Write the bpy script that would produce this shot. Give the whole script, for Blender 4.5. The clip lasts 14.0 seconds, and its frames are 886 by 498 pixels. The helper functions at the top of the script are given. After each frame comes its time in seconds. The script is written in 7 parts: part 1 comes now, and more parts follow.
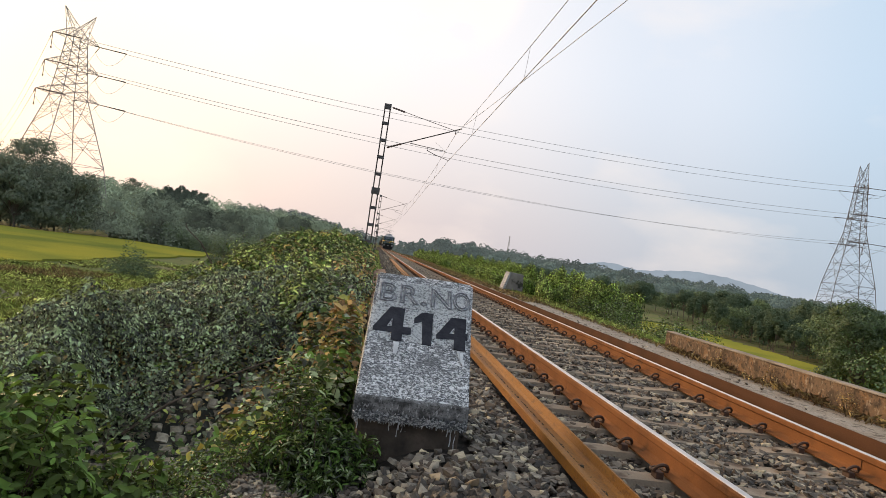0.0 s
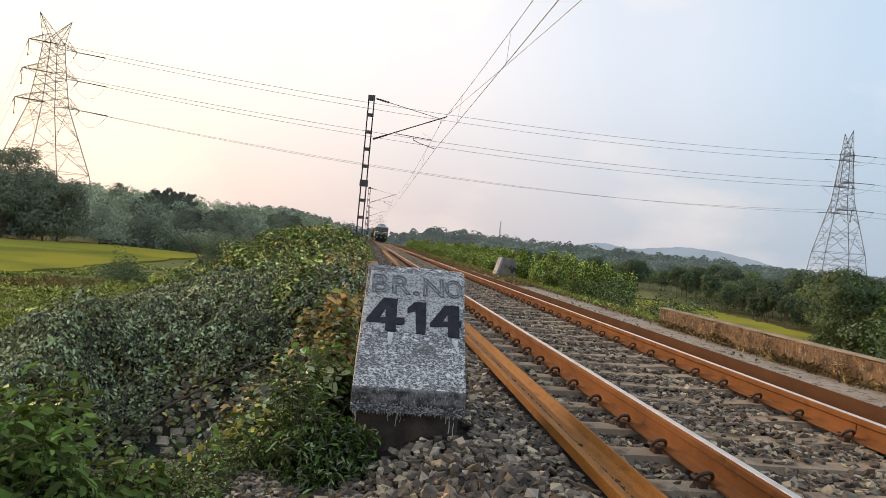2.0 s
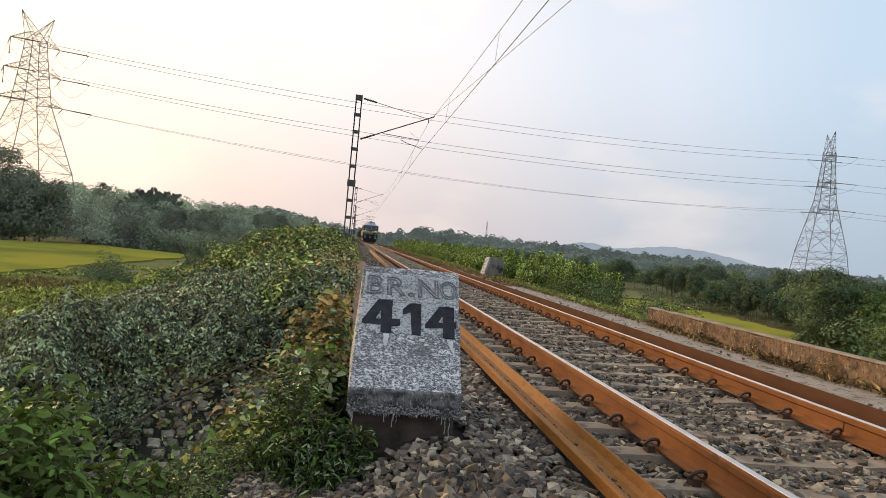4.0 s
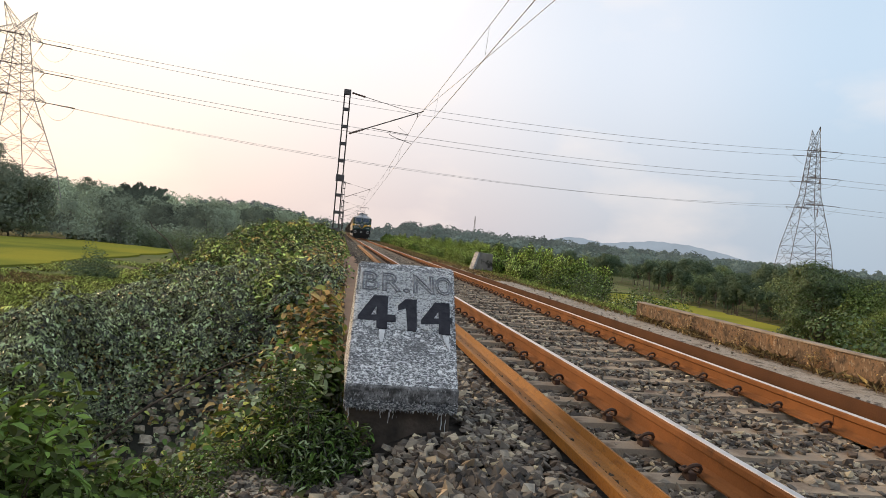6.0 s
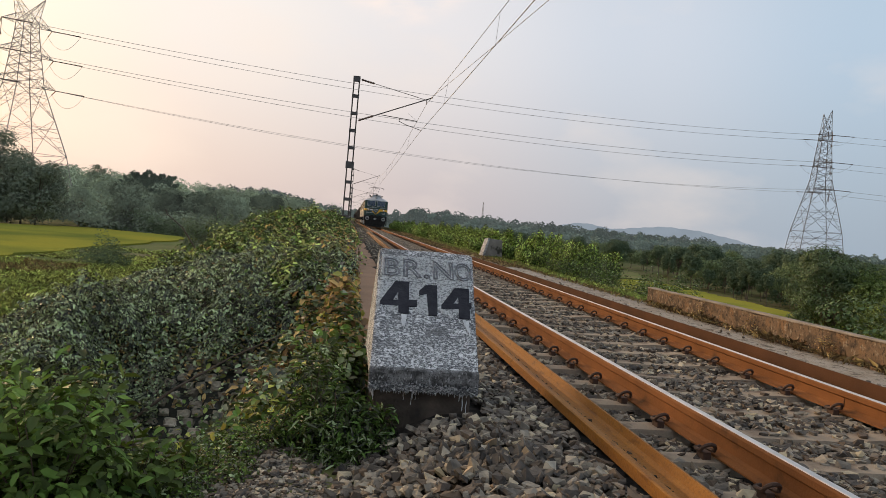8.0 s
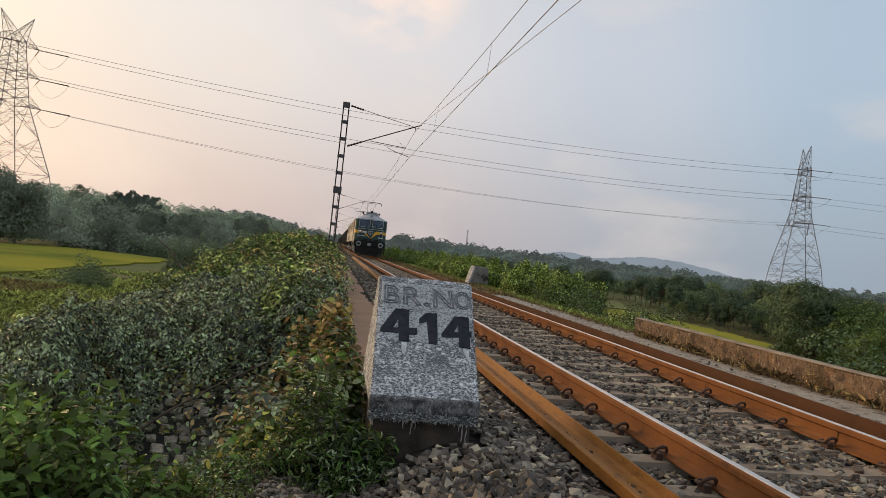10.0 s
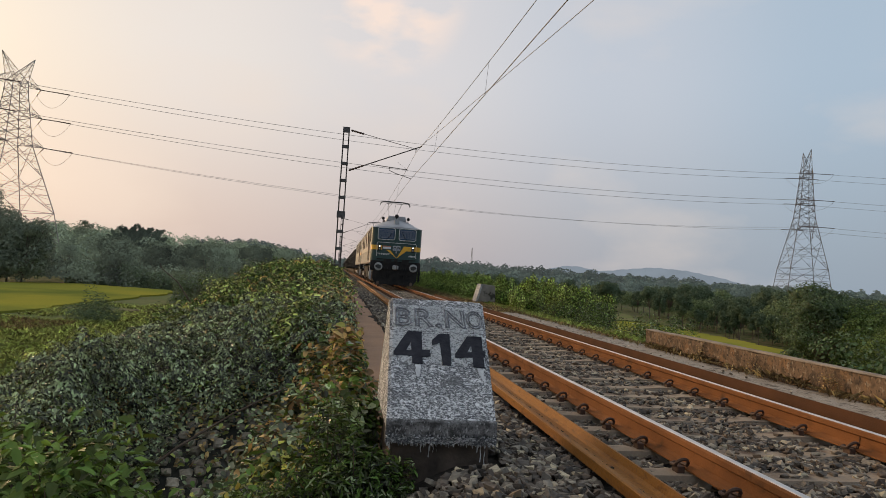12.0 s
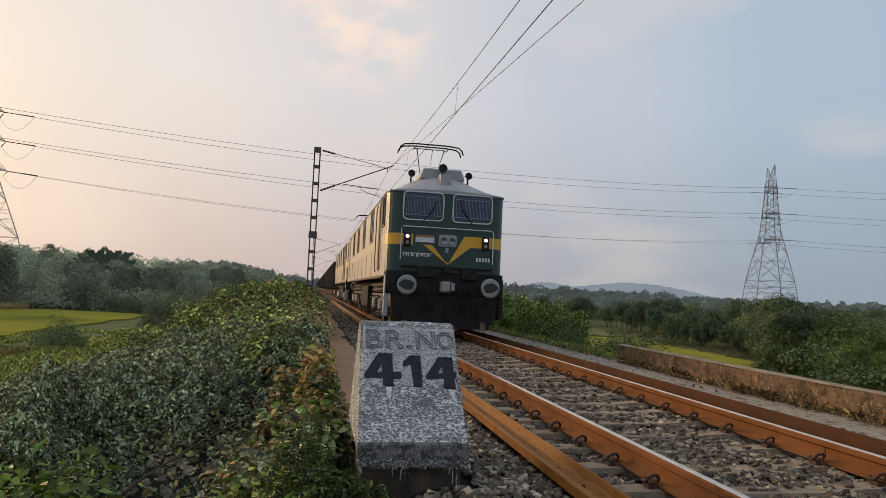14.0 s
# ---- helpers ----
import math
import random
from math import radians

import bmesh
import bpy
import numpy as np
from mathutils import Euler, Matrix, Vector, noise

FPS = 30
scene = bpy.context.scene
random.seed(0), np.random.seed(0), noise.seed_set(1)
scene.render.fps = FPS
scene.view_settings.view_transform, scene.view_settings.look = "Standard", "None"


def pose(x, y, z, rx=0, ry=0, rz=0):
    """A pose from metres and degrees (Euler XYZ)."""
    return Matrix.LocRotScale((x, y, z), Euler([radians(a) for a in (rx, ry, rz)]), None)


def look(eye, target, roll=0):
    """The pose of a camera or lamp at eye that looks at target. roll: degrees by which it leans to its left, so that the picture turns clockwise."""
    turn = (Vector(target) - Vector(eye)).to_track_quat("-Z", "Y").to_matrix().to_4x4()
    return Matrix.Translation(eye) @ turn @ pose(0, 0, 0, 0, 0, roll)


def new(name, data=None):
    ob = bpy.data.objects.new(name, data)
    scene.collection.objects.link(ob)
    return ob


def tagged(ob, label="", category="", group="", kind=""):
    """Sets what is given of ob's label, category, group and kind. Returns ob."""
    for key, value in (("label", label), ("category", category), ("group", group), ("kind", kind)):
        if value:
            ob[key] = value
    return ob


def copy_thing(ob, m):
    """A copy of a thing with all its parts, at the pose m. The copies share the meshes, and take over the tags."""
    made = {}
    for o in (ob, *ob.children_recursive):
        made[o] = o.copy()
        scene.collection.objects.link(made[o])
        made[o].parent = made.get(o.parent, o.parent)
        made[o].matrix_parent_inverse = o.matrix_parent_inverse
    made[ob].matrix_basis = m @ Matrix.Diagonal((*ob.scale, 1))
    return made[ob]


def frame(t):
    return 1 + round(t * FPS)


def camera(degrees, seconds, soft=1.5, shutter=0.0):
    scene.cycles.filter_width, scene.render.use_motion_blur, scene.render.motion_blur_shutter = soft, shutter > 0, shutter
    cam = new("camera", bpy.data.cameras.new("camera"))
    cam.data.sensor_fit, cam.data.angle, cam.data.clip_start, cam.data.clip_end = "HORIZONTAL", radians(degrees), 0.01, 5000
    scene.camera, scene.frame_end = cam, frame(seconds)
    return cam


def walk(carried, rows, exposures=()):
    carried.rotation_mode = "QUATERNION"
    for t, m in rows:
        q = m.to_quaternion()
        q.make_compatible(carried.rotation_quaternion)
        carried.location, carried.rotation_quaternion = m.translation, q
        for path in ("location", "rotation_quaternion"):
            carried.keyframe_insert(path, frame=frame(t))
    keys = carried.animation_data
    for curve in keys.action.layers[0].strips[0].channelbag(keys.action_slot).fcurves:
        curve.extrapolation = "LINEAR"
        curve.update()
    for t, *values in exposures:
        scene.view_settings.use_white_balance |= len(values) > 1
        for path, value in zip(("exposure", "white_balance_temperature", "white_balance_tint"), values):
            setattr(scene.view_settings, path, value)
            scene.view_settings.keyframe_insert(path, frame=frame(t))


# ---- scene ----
cam = camera(66.0, 14.0, 0.7)
PATH = [
    (0, (-2.948, -0.195, 1.01), (-2.756, 1.796, 1.025), 8.4),
    (0.5, (-2.937, -0.215, 1.016), (-2.752, 1.776, 1.014), 8.1),
    (1, (-2.93, -0.21, 1.01), (-2.729, 1.78, 1.001), 6.6),
    (1.5, (-2.923, -0.204, 1.006), (-2.707, 1.785, 0.99), 5.8),
    (2, (-2.933, -0.206, 1.009), (-2.714, 1.782, 0.994), 5.4),
    (2.5, (-2.944, -0.205, 1.008), (-2.712, 1.782, 1.015), 4.4),
    (3, (-2.961, -0.209, 1.01), (-2.723, 1.777, 1.011), 4.8),
    (5.5, (-3.03, -0.233, 1.019), (-2.751, 1.747, 0.997), 5.5),
    (6, (-3.042, -0.215, 1.018), (-2.748, 1.763, 0.994), 5.3),
    (6.5, (-3.056, -0.215, 1.017), (-2.76, 1.763, 0.988), 5.4),
    (7, (-3.094, -0.22, 1.015), (-2.812, 1.758, 0.939), 5.3),
    (7.5, (-3.114, -0.229, 1.015), (-2.848, 1.753, 0.978), 4.3),
    (8, (-3.137, -0.319, 1.016), (-2.863, 1.661, 0.95), 5.1),
    (10.5, (-3.269, -0.307, 1.016), (-2.955, 1.668, 1.052), 6.1),
    (11, (-3.274, -0.326, 1.022), (-2.938, 1.645, 1.075), 4.6),
    (11.5, (-3.288, -0.342, 1.027), (-2.974, 1.632, 1.109), 4.0),
    (12, (-3.287, -0.302, 1.019), (-2.992, 1.675, 1.091), 3.6),
    (12.5, (-3.264, -0.299, 1.029), (-2.923, 1.671, 1.083), 3.5),
    (13, (-3.269, -0.303, 1.044), (-2.952, 1.67, 1.129), 3.0),
    (13.5, (-3.272, -0.35, 1.045), (-2.909, 1.614, 1.142), 2.6),
    (14, (-3.263, -0.327, 1.041), (-2.895, 1.634, 1.17), 2.6),
]
EXPOSURES = [(0.0, 0.06, 6850, 14), (6.5, 0.10, 6850, 14), (7.0, 0.28, 6850, 14), (7.5, 0.18, 6850, 14), (8.0, -0.22, 6850, 14), (10.4, -0.39, 6850, 14), (12.0, -0.46, 6850, 14), (14.0, -0.46, 6850, 14)]
walk(cam, [(t, look(eye, target, roll)) for t, eye, target, roll in PATH], EXPOSURES)

# ---- world and sun ----
CLOUD_DIR = Vector((0.04, 0.925, 0.375)).normalized()
SUN_DIR = Vector((-0.66, 0.72, 0.22)).normalized()
GLOW_DIR = Vector((-0.80, 0.55, 0.0)).normalized()


def build_world():
    w = bpy.data.worlds.new("hazy_evening")
    scene.world = w
    w.use_nodes = True
    nt = w.node_tree
    nt.nodes.clear()
    N, L = nt.nodes.new, nt.links.new
    out, bg = N("ShaderNodeOutputWorld"), N("ShaderNodeBackground")
    sky = N("ShaderNodeTexSky")
    sky.sky_type, sky.sun_disc = "NISHITA", False
    sky.sun_elevation, sky.sun_rotation = math.asin(SUN_DIR.z), math.atan2(SUN_DIR.x, SUN_DIR.y)
    sky.dust_density, sky.air_density = 4.0, 1.2
    dim = N("ShaderNodeMix")
    dim.data_type, dim.blend_type = "RGBA", "MULTIPLY"
    dim.inputs[0].default_value = 1.0
    dim.inputs[7].default_value = (0.10, 0.10, 0.10, 1)
    L(sky.outputs[0], dim.inputs[6])
    tc, dot, sep = N("ShaderNodeTexCoord"), N("ShaderNodeVectorMath"), N("ShaderNodeSeparateXYZ")
    dot.operation = "DOT_PRODUCT"
    dot.inputs[1].default_value = GLOW_DIR
    L(tc.outputs["Generated"], dot.inputs[0])
    L(tc.outputs["Generated"], sep.inputs[0])
    # thin evening haze: warm towards the sun, blue away from it
    r1 = N("ShaderNodeValToRGB")
    r1.color_ramp.interpolation = "EASE"
    e = r1.color_ramp.elements
    e[0].position, e[0].color = 0.30, (0.45, 0.62, 0.82, 1)
    e[1].position, e[1].color = 1.0, (2.2, 1.7, 1.0, 1)
    for pos, col in ((0.465, (0.52, 0.69, 0.86, 1)), (0.60, (0.68, 0.78, 0.90, 1)), (0.74, (0.88, 0.90, 0.94, 1)), (0.85, (1.0, 0.98, 0.95, 1)), (0.94, (1.08, 1.0, 0.86, 1))):
        el = e.new(pos)
        el.color = col
    mr = N("ShaderNodeMapRange")
    mr.inputs[1].default_value, mr.inputs[2].default_value = -1, 1
    L(dot.outputs["Value"], mr.inputs[0])
    L(mr.outputs[0], r1.inputs[0])
    r2 = N("ShaderNodeValToRGB")
    e = r2.color_ramp.elements
    e[0].position, e[0].color = 0.30, (0.38, 0.46, 0.56, 1)
    e[1].position, e[1].color = 1.0, (1.9, 1.1, 0.6, 1)
    for pos, col in ((0.465, (0.40, 0.51, 0.62, 1)), (0.60, (0.49, 0.55, 0.63, 1)), (0.74, (0.64, 0.60, 0.63, 1)), (0.85, (0.82, 0.70, 0.66, 1)), (0.94, (0.98, 0.80, 0.68, 1))):
        el = e.new(pos)
        el.color = col
    L(mr.outputs[0], r2.inputs[0])
    low = N("ShaderNodeMapRange")
    low.interpolation_type = "SMOOTHSTEP"
    low.inputs[1].default_value, low.inputs[2].default_value = -0.02, 0.30
    L(sep.outputs[2], low.inputs[0])
    haze = N("ShaderNodeMix")
    haze.data_type = "RGBA"
    L(low.outputs[0], haze.inputs[0])
    L(r2.outputs[0], haze.inputs[6])
    L(r1.outputs[0], haze.inputs[7])
    # faint, stretched cloud
    mp, cl, cr = N("ShaderNodeMapping"), N("ShaderNodeTexNoise"), N("ShaderNodeMapRange")
    mp.inputs["Scale"].default_value = (2.2, 2.2, 5.0)
    cl.inputs["Scale"].default_value, cl.inputs["Detail"].default_value = 1.3, 6
    L(tc.outputs["Generated"], mp.inputs[0])
    L(mp.outputs[0], cl.inputs["Vector"])
    cr.inputs[1].default_value, cr.inputs[2].default_value = 0.50, 0.74
    cr.inputs[4].default_value = 0.55
    L(cl.outputs[0], cr.inputs[0])
    cloud = N("ShaderNodeMix")
    cloud.data_type = "RGBA"
    cloud.inputs[7].default_value = (1.04, 0.93, 0.84, 1)
    L(cr.outputs[0], cloud.inputs[0])
    L(haze.outputs[2], cloud.inputs[6])
    # one small lit cloud high over the line
    cd, cm, cf = N("ShaderNodeVectorMath"), N("ShaderNodeMapRange"), N("ShaderNodeMath")
    cd.operation, cf.operation = "DOT_PRODUCT", "MULTIPLY"
    cd.inputs[1].default_value = CLOUD_DIR
    L(tc.outputs["Generated"], cd.inputs[0])
    cm.interpolation_type = "SMOOTHSTEP"
    cm.inputs[1].default_value, cm.inputs[2].default_value = 0.9925, 0.9992
    L(cd.outputs["Value"], cm.inputs[0])
    n5, m5, s5 = N("ShaderNodeTexNoise"), N("ShaderNodeMapping"), N("ShaderNodeMapRange")
    m5.inputs["Scale"].default_value = (6, 6, 14)
    n5.inputs["Scale"].default_value, n5.inputs["Detail"].default_value = 1.6, 7
    L(tc.outputs["Generated"], m5.inputs[0])
    L(m5.outputs[0], n5.inputs["Vector"])
    s5.inputs[1].default_value, s5.inputs[2].default_value, s5.inputs[4].default_value = 0.40, 0.58, 1.0
    L(n5.outputs[0], s5.inputs[0])
    L(cm.outputs[0], cf.inputs[0])
    L(s5.outputs[0], cf.inputs[1])
    puff = N("ShaderNodeMix")
    puff.data_type = "RGBA"
    puff.inputs[7].default_value = (1.18, 1.02, 0.92, 1)
    L(cf.outputs[0], puff.inputs[0])
    L(cloud.outputs[2], puff.inputs[6])
    mix = N("ShaderNodeMix")
    mix.data_type = "RGBA"
    mix.inputs[0].default_value = 0.9
    L(dim.outputs[2], mix.inputs[6])
    L(puff.outputs[2], mix.inputs[7])
    L(mix.outputs[2], bg.inputs[0])
    bg.inputs[1].default_value = 1.12
    L(bg.outputs[0], out.inputs[0])


build_world()
sun_data = bpy.data.lights.new("sun", "SUN")
sun_data.energy, sun_data.angle, sun_data.color = 2.9, radians(20), (1.0, 0.72, 0.42)
sun = new("sun", sun_data)
sun.rotation_euler = SUN_DIR.to_track_quat("Z", "Y").to_euler()


# ---- materials ----
def mat(name, c1, c2, scale=3.0, rough=0.85, metal=0.0, bump=0.3, fine=60.0, rand=0.0, island=0.0, dirt=None, dirt_scale=1.2, dirt_cut=0.55, dirt_soft=0.12, sheen=0.5, stretch=(1, 1, 1), tan=None):
    """A two-scale surface: c1 to c2 by coarse noise, fine grain and relief, optional patches of dirt, variation by piece."""
    m = bpy.data.materials.new(name)
    m.use_nodes = True
    nt = m.node_tree
    b = nt.nodes["Principled BSDF"]
    N, L = nt.nodes.new, nt.links.new
    tc, mp = N("ShaderNodeTexCoord"), N("ShaderNodeMapping")
    mp.inputs["Scale"].default_value = stretch
    L(tc.outputs["Object"], mp.inputs[0])
    n1, n2 = N("ShaderNodeTexNoise"), N("ShaderNodeTexNoise")
    n1.inputs["Scale"].default_value, n1.inputs["Detail"].default_value = scale, 5
    n2.inputs["Scale"].default_value, n2.inputs["Detail"].default_value = fine, 3
    L(mp.outputs[0], n1.inputs["Vector"])
    L(mp.outputs[0], n2.inputs["Vector"])
    s = N("ShaderNodeMapRange")
    s.inputs[1].default_value, s.inputs[2].default_value = 0.32, 0.68
    L(n1.outputs[0], s.inputs[0])
    mx = N("ShaderNodeMix")
    mx.data_type = "RGBA"
    mx.inputs[6].default_value, mx.inputs[7].default_value = (*c1, 1), (*c2, 1)
    L(s.outputs[0], mx.inputs[0])
    col = mx.outputs[2]
    if tan:
        # some pieces, picked at random, are of a buff stone
        oi, ge, ad, fr, cut, t_ = N("ShaderNodeObjectInfo"), N("ShaderNodeNewGeometry"), N("ShaderNodeMath"), N("ShaderNodeMath"), N("ShaderNodeMapRange"), N("ShaderNodeMix")
        ad.operation, fr.operation = "MULTIPLY_ADD", "FRACT"
        ad.inputs[1].default_value = 7.31
        L(oi.outputs["Random"], ad.inputs[0])
        L(ge.outputs["Random Per Island"], ad.inputs[2])
        L(ad.outputs[0], fr.inputs[0])
        cut.inputs[1].default_value, cut.inputs[2].default_value = 0.70, 1.0
        L(fr.outputs[0], cut.inputs[0])
        t_.data_type = "RGBA"
        t_.inputs[7].default_value = (*tan, 1)
        L(cut.outputs[0], t_.inputs[0])
        L(col, t_.inputs[6])
        col = t_.outputs[2]
    if dirt:
        n3, s3, d = N("ShaderNodeTexNoise"), N("ShaderNodeMapRange"), N("ShaderNodeMix")
        n3.inputs["Scale"].default_value, n3.inputs["Detail"].default_value = dirt_scale, 7
        L(mp.outputs[0], n3.inputs["Vector"])
        s3.inputs[1].default_value, s3.inputs[2].default_value = dirt_cut, dirt_cut + dirt_soft
        L(n3.outputs[0], s3.inputs[0])
        d.data_type = "RGBA"
        d.inputs[7].default_value = (*dirt, 1)
        L(s3.outputs[0], d.inputs[0])
        L(col, d.inputs[6])
        col = d.outputs[2]
    val = N("ShaderNodeMapRange")
    val.inputs[3].default_value, val.inputs[4].default_value = 0.82, 1.18
    L(n2.outputs[0], val.inputs[0])
    hsv = N("ShaderNodeHueSaturation")
    L(col, hsv.inputs["Color"])
    v = val.outputs[0]
    for amount, node, out in ((rand, "ShaderNodeObjectInfo", "Random"), (island, "ShaderNodeNewGeometry", "Random Per Island")):
        if amount:
            src, r, mul = N(node), N("ShaderNodeMapRange"), N("ShaderNodeMath")
            r.inputs[3].default_value, r.inputs[4].default_value = 1 - amount, 1 + 2.0 * amount if node == "ShaderNodeNewGeometry" else 1 + amount
            pw = N("ShaderNodeMath")
            pw.operation = "POWER"
            pw.inputs[1].default_value = 2.0 if node == "ShaderNodeNewGeometry" else 1.0
            L(src.outputs[out], pw.inputs[0])
            L(pw.outputs[0], r.inputs[0])
            mul.operation = "MULTIPLY"
            L(v, mul.inputs[0])
            L(r.outputs[0], mul.inputs[1])
            v = mul.outputs[0]
            h = N("ShaderNodeMapRange")
            h.inputs[3].default_value, h.inputs[4].default_value = 0.5 - 0.025 * amount, 0.5 + 0.03 * amount
            L(src.outputs[out], h.inputs[0])
            L(h.outputs[0], hsv.inputs["Hue"])
    L(v, hsv.inputs["Value"])
    L(hsv.outputs[0], b.inputs["Base Color"])
    b.inputs["Roughness"].default_value, b.inputs["Metallic"].default_value = rough, metal
    b.inputs["Specular IOR Level"].default_value = sheen
    if bump:
        bp = N("ShaderNodeBump")
        bp.inputs["Strength"].default_value, bp.inputs["Distance"].default_value = bump, 0.01
        L(n2.outputs[0], bp.inputs["Height"])
        L(bp.outputs[0], b.inputs["Normal"])
    return m


def layered(name, base, layers, rough=0.9, bump=0.8, fine=60.0):
    """A worn surface: patches of colour laid over one another, each (colour, noise scale xyz, cut, softness, strength)."""
    m = bpy.data.materials.new(name)
    m.use_nodes = True
    nt = m.node_tree
    b = nt.nodes["Principled BSDF"]
    N, L = nt.nodes.new, nt.links.new
    tc = N("ShaderNodeTexCoord")
    col = None
    for colour, scale, cut, soft_, strength in layers:
        mp, n, r, mx = N("ShaderNodeMapping"), N("ShaderNodeTexNoise"), N("ShaderNodeMapRange"), N("ShaderNodeMix")
        mp.inputs["Scale"].default_value = scale
        mp.inputs["Location"].default_value = (cut * 31, cut * 17, soft_ * 23)
        L(tc.outputs["Object"], mp.inputs[0])
        n.inputs["Scale"].default_value, n.inputs["Detail"].default_value = 1.0, 5
        L(mp.outputs[0], n.inputs["Vector"])
        r.inputs[1].default_value, r.inputs[2].default_value, r.inputs[4].default_value = cut, cut + soft_, strength
        L(n.outputs[0], r.inputs[0])
        mx.data_type = "RGBA"
        if col is None:
            mx.inputs[6].default_value = (*base, 1)
        else:
            L(col, mx.inputs[6])
        mx.inputs[7].default_value = (*colour, 1)
        L(r.outputs[0], mx.inputs[0])
        col = mx.outputs[2]
    L(col, b.inputs["Base Color"])
    b.inputs["Roughness"].default_value = rough
    b.inputs["Specular IOR Level"].default_value = 0.15
    n, bp = N("ShaderNodeTexNoise"), N("ShaderNodeBump")
    n.inputs["Scale"].default_value, n.inputs["Detail"].default_value = fine, 6
    L(tc.outputs["Object"], n.inputs["Vector"])
    bp.inputs["Strength"].default_value, bp.inputs["Distance"].default_value = bump, 0.01
    L(n.outputs[0], bp.inputs["Height"])
    L(bp.outputs[0], b.inputs["Normal"])
    return m


def leaf_mat(name, c1, c2, scale=0.8, rough=0.55, through_light=0.25, sheen=0.35, island=0.5):
    m = mat(name, c1, c2, scale, rough, 0, 0.0, 25, island=island, sheen=sheen)
    nt = m.node_tree
    b, out = nt.nodes["Principled BSDF"], nt.nodes["Material Output"]
    tr, mx = nt.nodes.new("ShaderNodeBsdfTranslucent"), nt.nodes.new("ShaderNodeMixShader")
    nt.links.new(b.inputs["Base Color"].links[0].from_socket, tr.inputs[0])
    mx.inputs[0].default_value = through_light
    nt.links.new(b.outputs[0], mx.inputs[1])
    nt.links.new(tr.outputs[0], mx.inputs[2])
    nt.links.new(mx.outputs[0], out.inputs[0])
    return m


def glow_mat(name, colour, strength):
    m = bpy.data.materials.new(name)
    m.use_nodes = True
    b = m.node_tree.nodes["Principled BSDF"]
    b.inputs["Base Color"].default_value = (*colour, 1)
    b.inputs["Emission Color"].default_value = (*colour, 1)
    b.inputs["Emission Strength"].default_value = strength
    return m


RUST = mat("rusted_rail_steel", (0.235, 0.094, 0.033), (0.158, 0.063, 0.023), 2.5, 0.85, 0.0, 0.25, 90, dirt=(0.10, 0.045, 0.02), dirt_scale=4, dirt_cut=0.62, sheen=0.15)
RUST_BRIGHT = layered("amber_spare_rail_rust", (0.262, 0.110, 0.022), (((0.185, 0.074, 0.018), (9, 1.0, 9), 0.46, 0.2, 0.8), ((0.31, 0.140, 0.028), (40, 9, 40), 0.56, 0.12, 0.5), ((0.11, 0.046, 0.017), (26, 6, 26), 0.59, 0.08, 0.55), ((0.12, 0.05, 0.018), (90, 50, 90), 0.55, 0.10, 0.45)), 0.62, 0.4, 60)
RUST_DARK = mat("brown_rail_steel", (0.108, 0.049, 0.025), (0.078, 0.038, 0.021), 2.0, 0.9, 0.0, 0.3, 70, sheen=0.1)
RAIL_HEAD = mat("polished_rail_head", (0.70, 0.60, 0.53), (0.54, 0.45, 0.39), 6, 0.30, 1.0, 0.05, 120)
CLIP = mat("rusty_spring_clip", (0.085, 0.045, 0.03), (0.05, 0.03, 0.022), 8, 0.8, 0.2, 0.3, 80)
SLEEPER = mat("weathered_sleeper_concrete", (0.37, 0.29, 0.21), (0.27, 0.212, 0.155), 4, 0.95, 0, 0.5, 70, rand=0.12, dirt=(0.13, 0.09, 0.065), dirt_scale=3, sheen=0.15)
BALLAST = mat("ballast_stone", (0.084, 0.071, 0.059), (0.220, 0.178, 0.136), 9, 0.8, 0, 0.7, 60, island=0.68, rand=0.5, sheen=0.4, tan=(0.36, 0.262, 0.160))
# bed colour is darkened to carry the shade between the loose stones
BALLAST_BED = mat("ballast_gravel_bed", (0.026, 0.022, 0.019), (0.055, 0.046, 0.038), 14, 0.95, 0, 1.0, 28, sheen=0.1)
CONCRETE = layered("dusty_walkway_concrete", (0.36, 0.315, 0.26), (((0.28, 0.225, 0.17), (1.6, 1.6, 2), 0.50, 0.14, 0.8), ((0.43, 0.39, 0.335), (6, 6, 6), 0.55, 0.12, 0.7), ((0.085, 0.066, 0.05), (9, 9, 9), 0.56, 0.08, 0.8), ((0.08, 0.062, 0.048), (45, 45, 45), 0.54, 0.10, 0.7)), 0.95, 1.0, 30)
PARAPET = layered("rust_stained_parapet", (0.170, 0.113, 0.072), (((0.235, 0.132, 0.066), (4.5, 4.5, 5), 0.50, 0.14, 0.7), ((0.060, 0.045, 0.033), (6, 6, 6), 0.50, 0.13, 0.8), ((0.33, 0.265, 0.19), (18, 18, 15), 0.585, 0.07, 0.75), ((0.042, 0.032, 0.025), (24, 24, 20), 0.55, 0.09, 0.8), ((0.085, 0.066, 0.048), (60, 60, 60), 0.54, 0.14, 0.6)), 0.95, 1.0, 25)
BLACK_BASE = mat("damp_blackened_masonry", (0.042, 0.033, 0.026), (0.115, 0.085, 0.065), 6, 0.9, 0, 0.9, 40, dirt=(0.10, 0.07, 0.055), dirt_scale=7, dirt_cut=0.64, sheen=0.2)
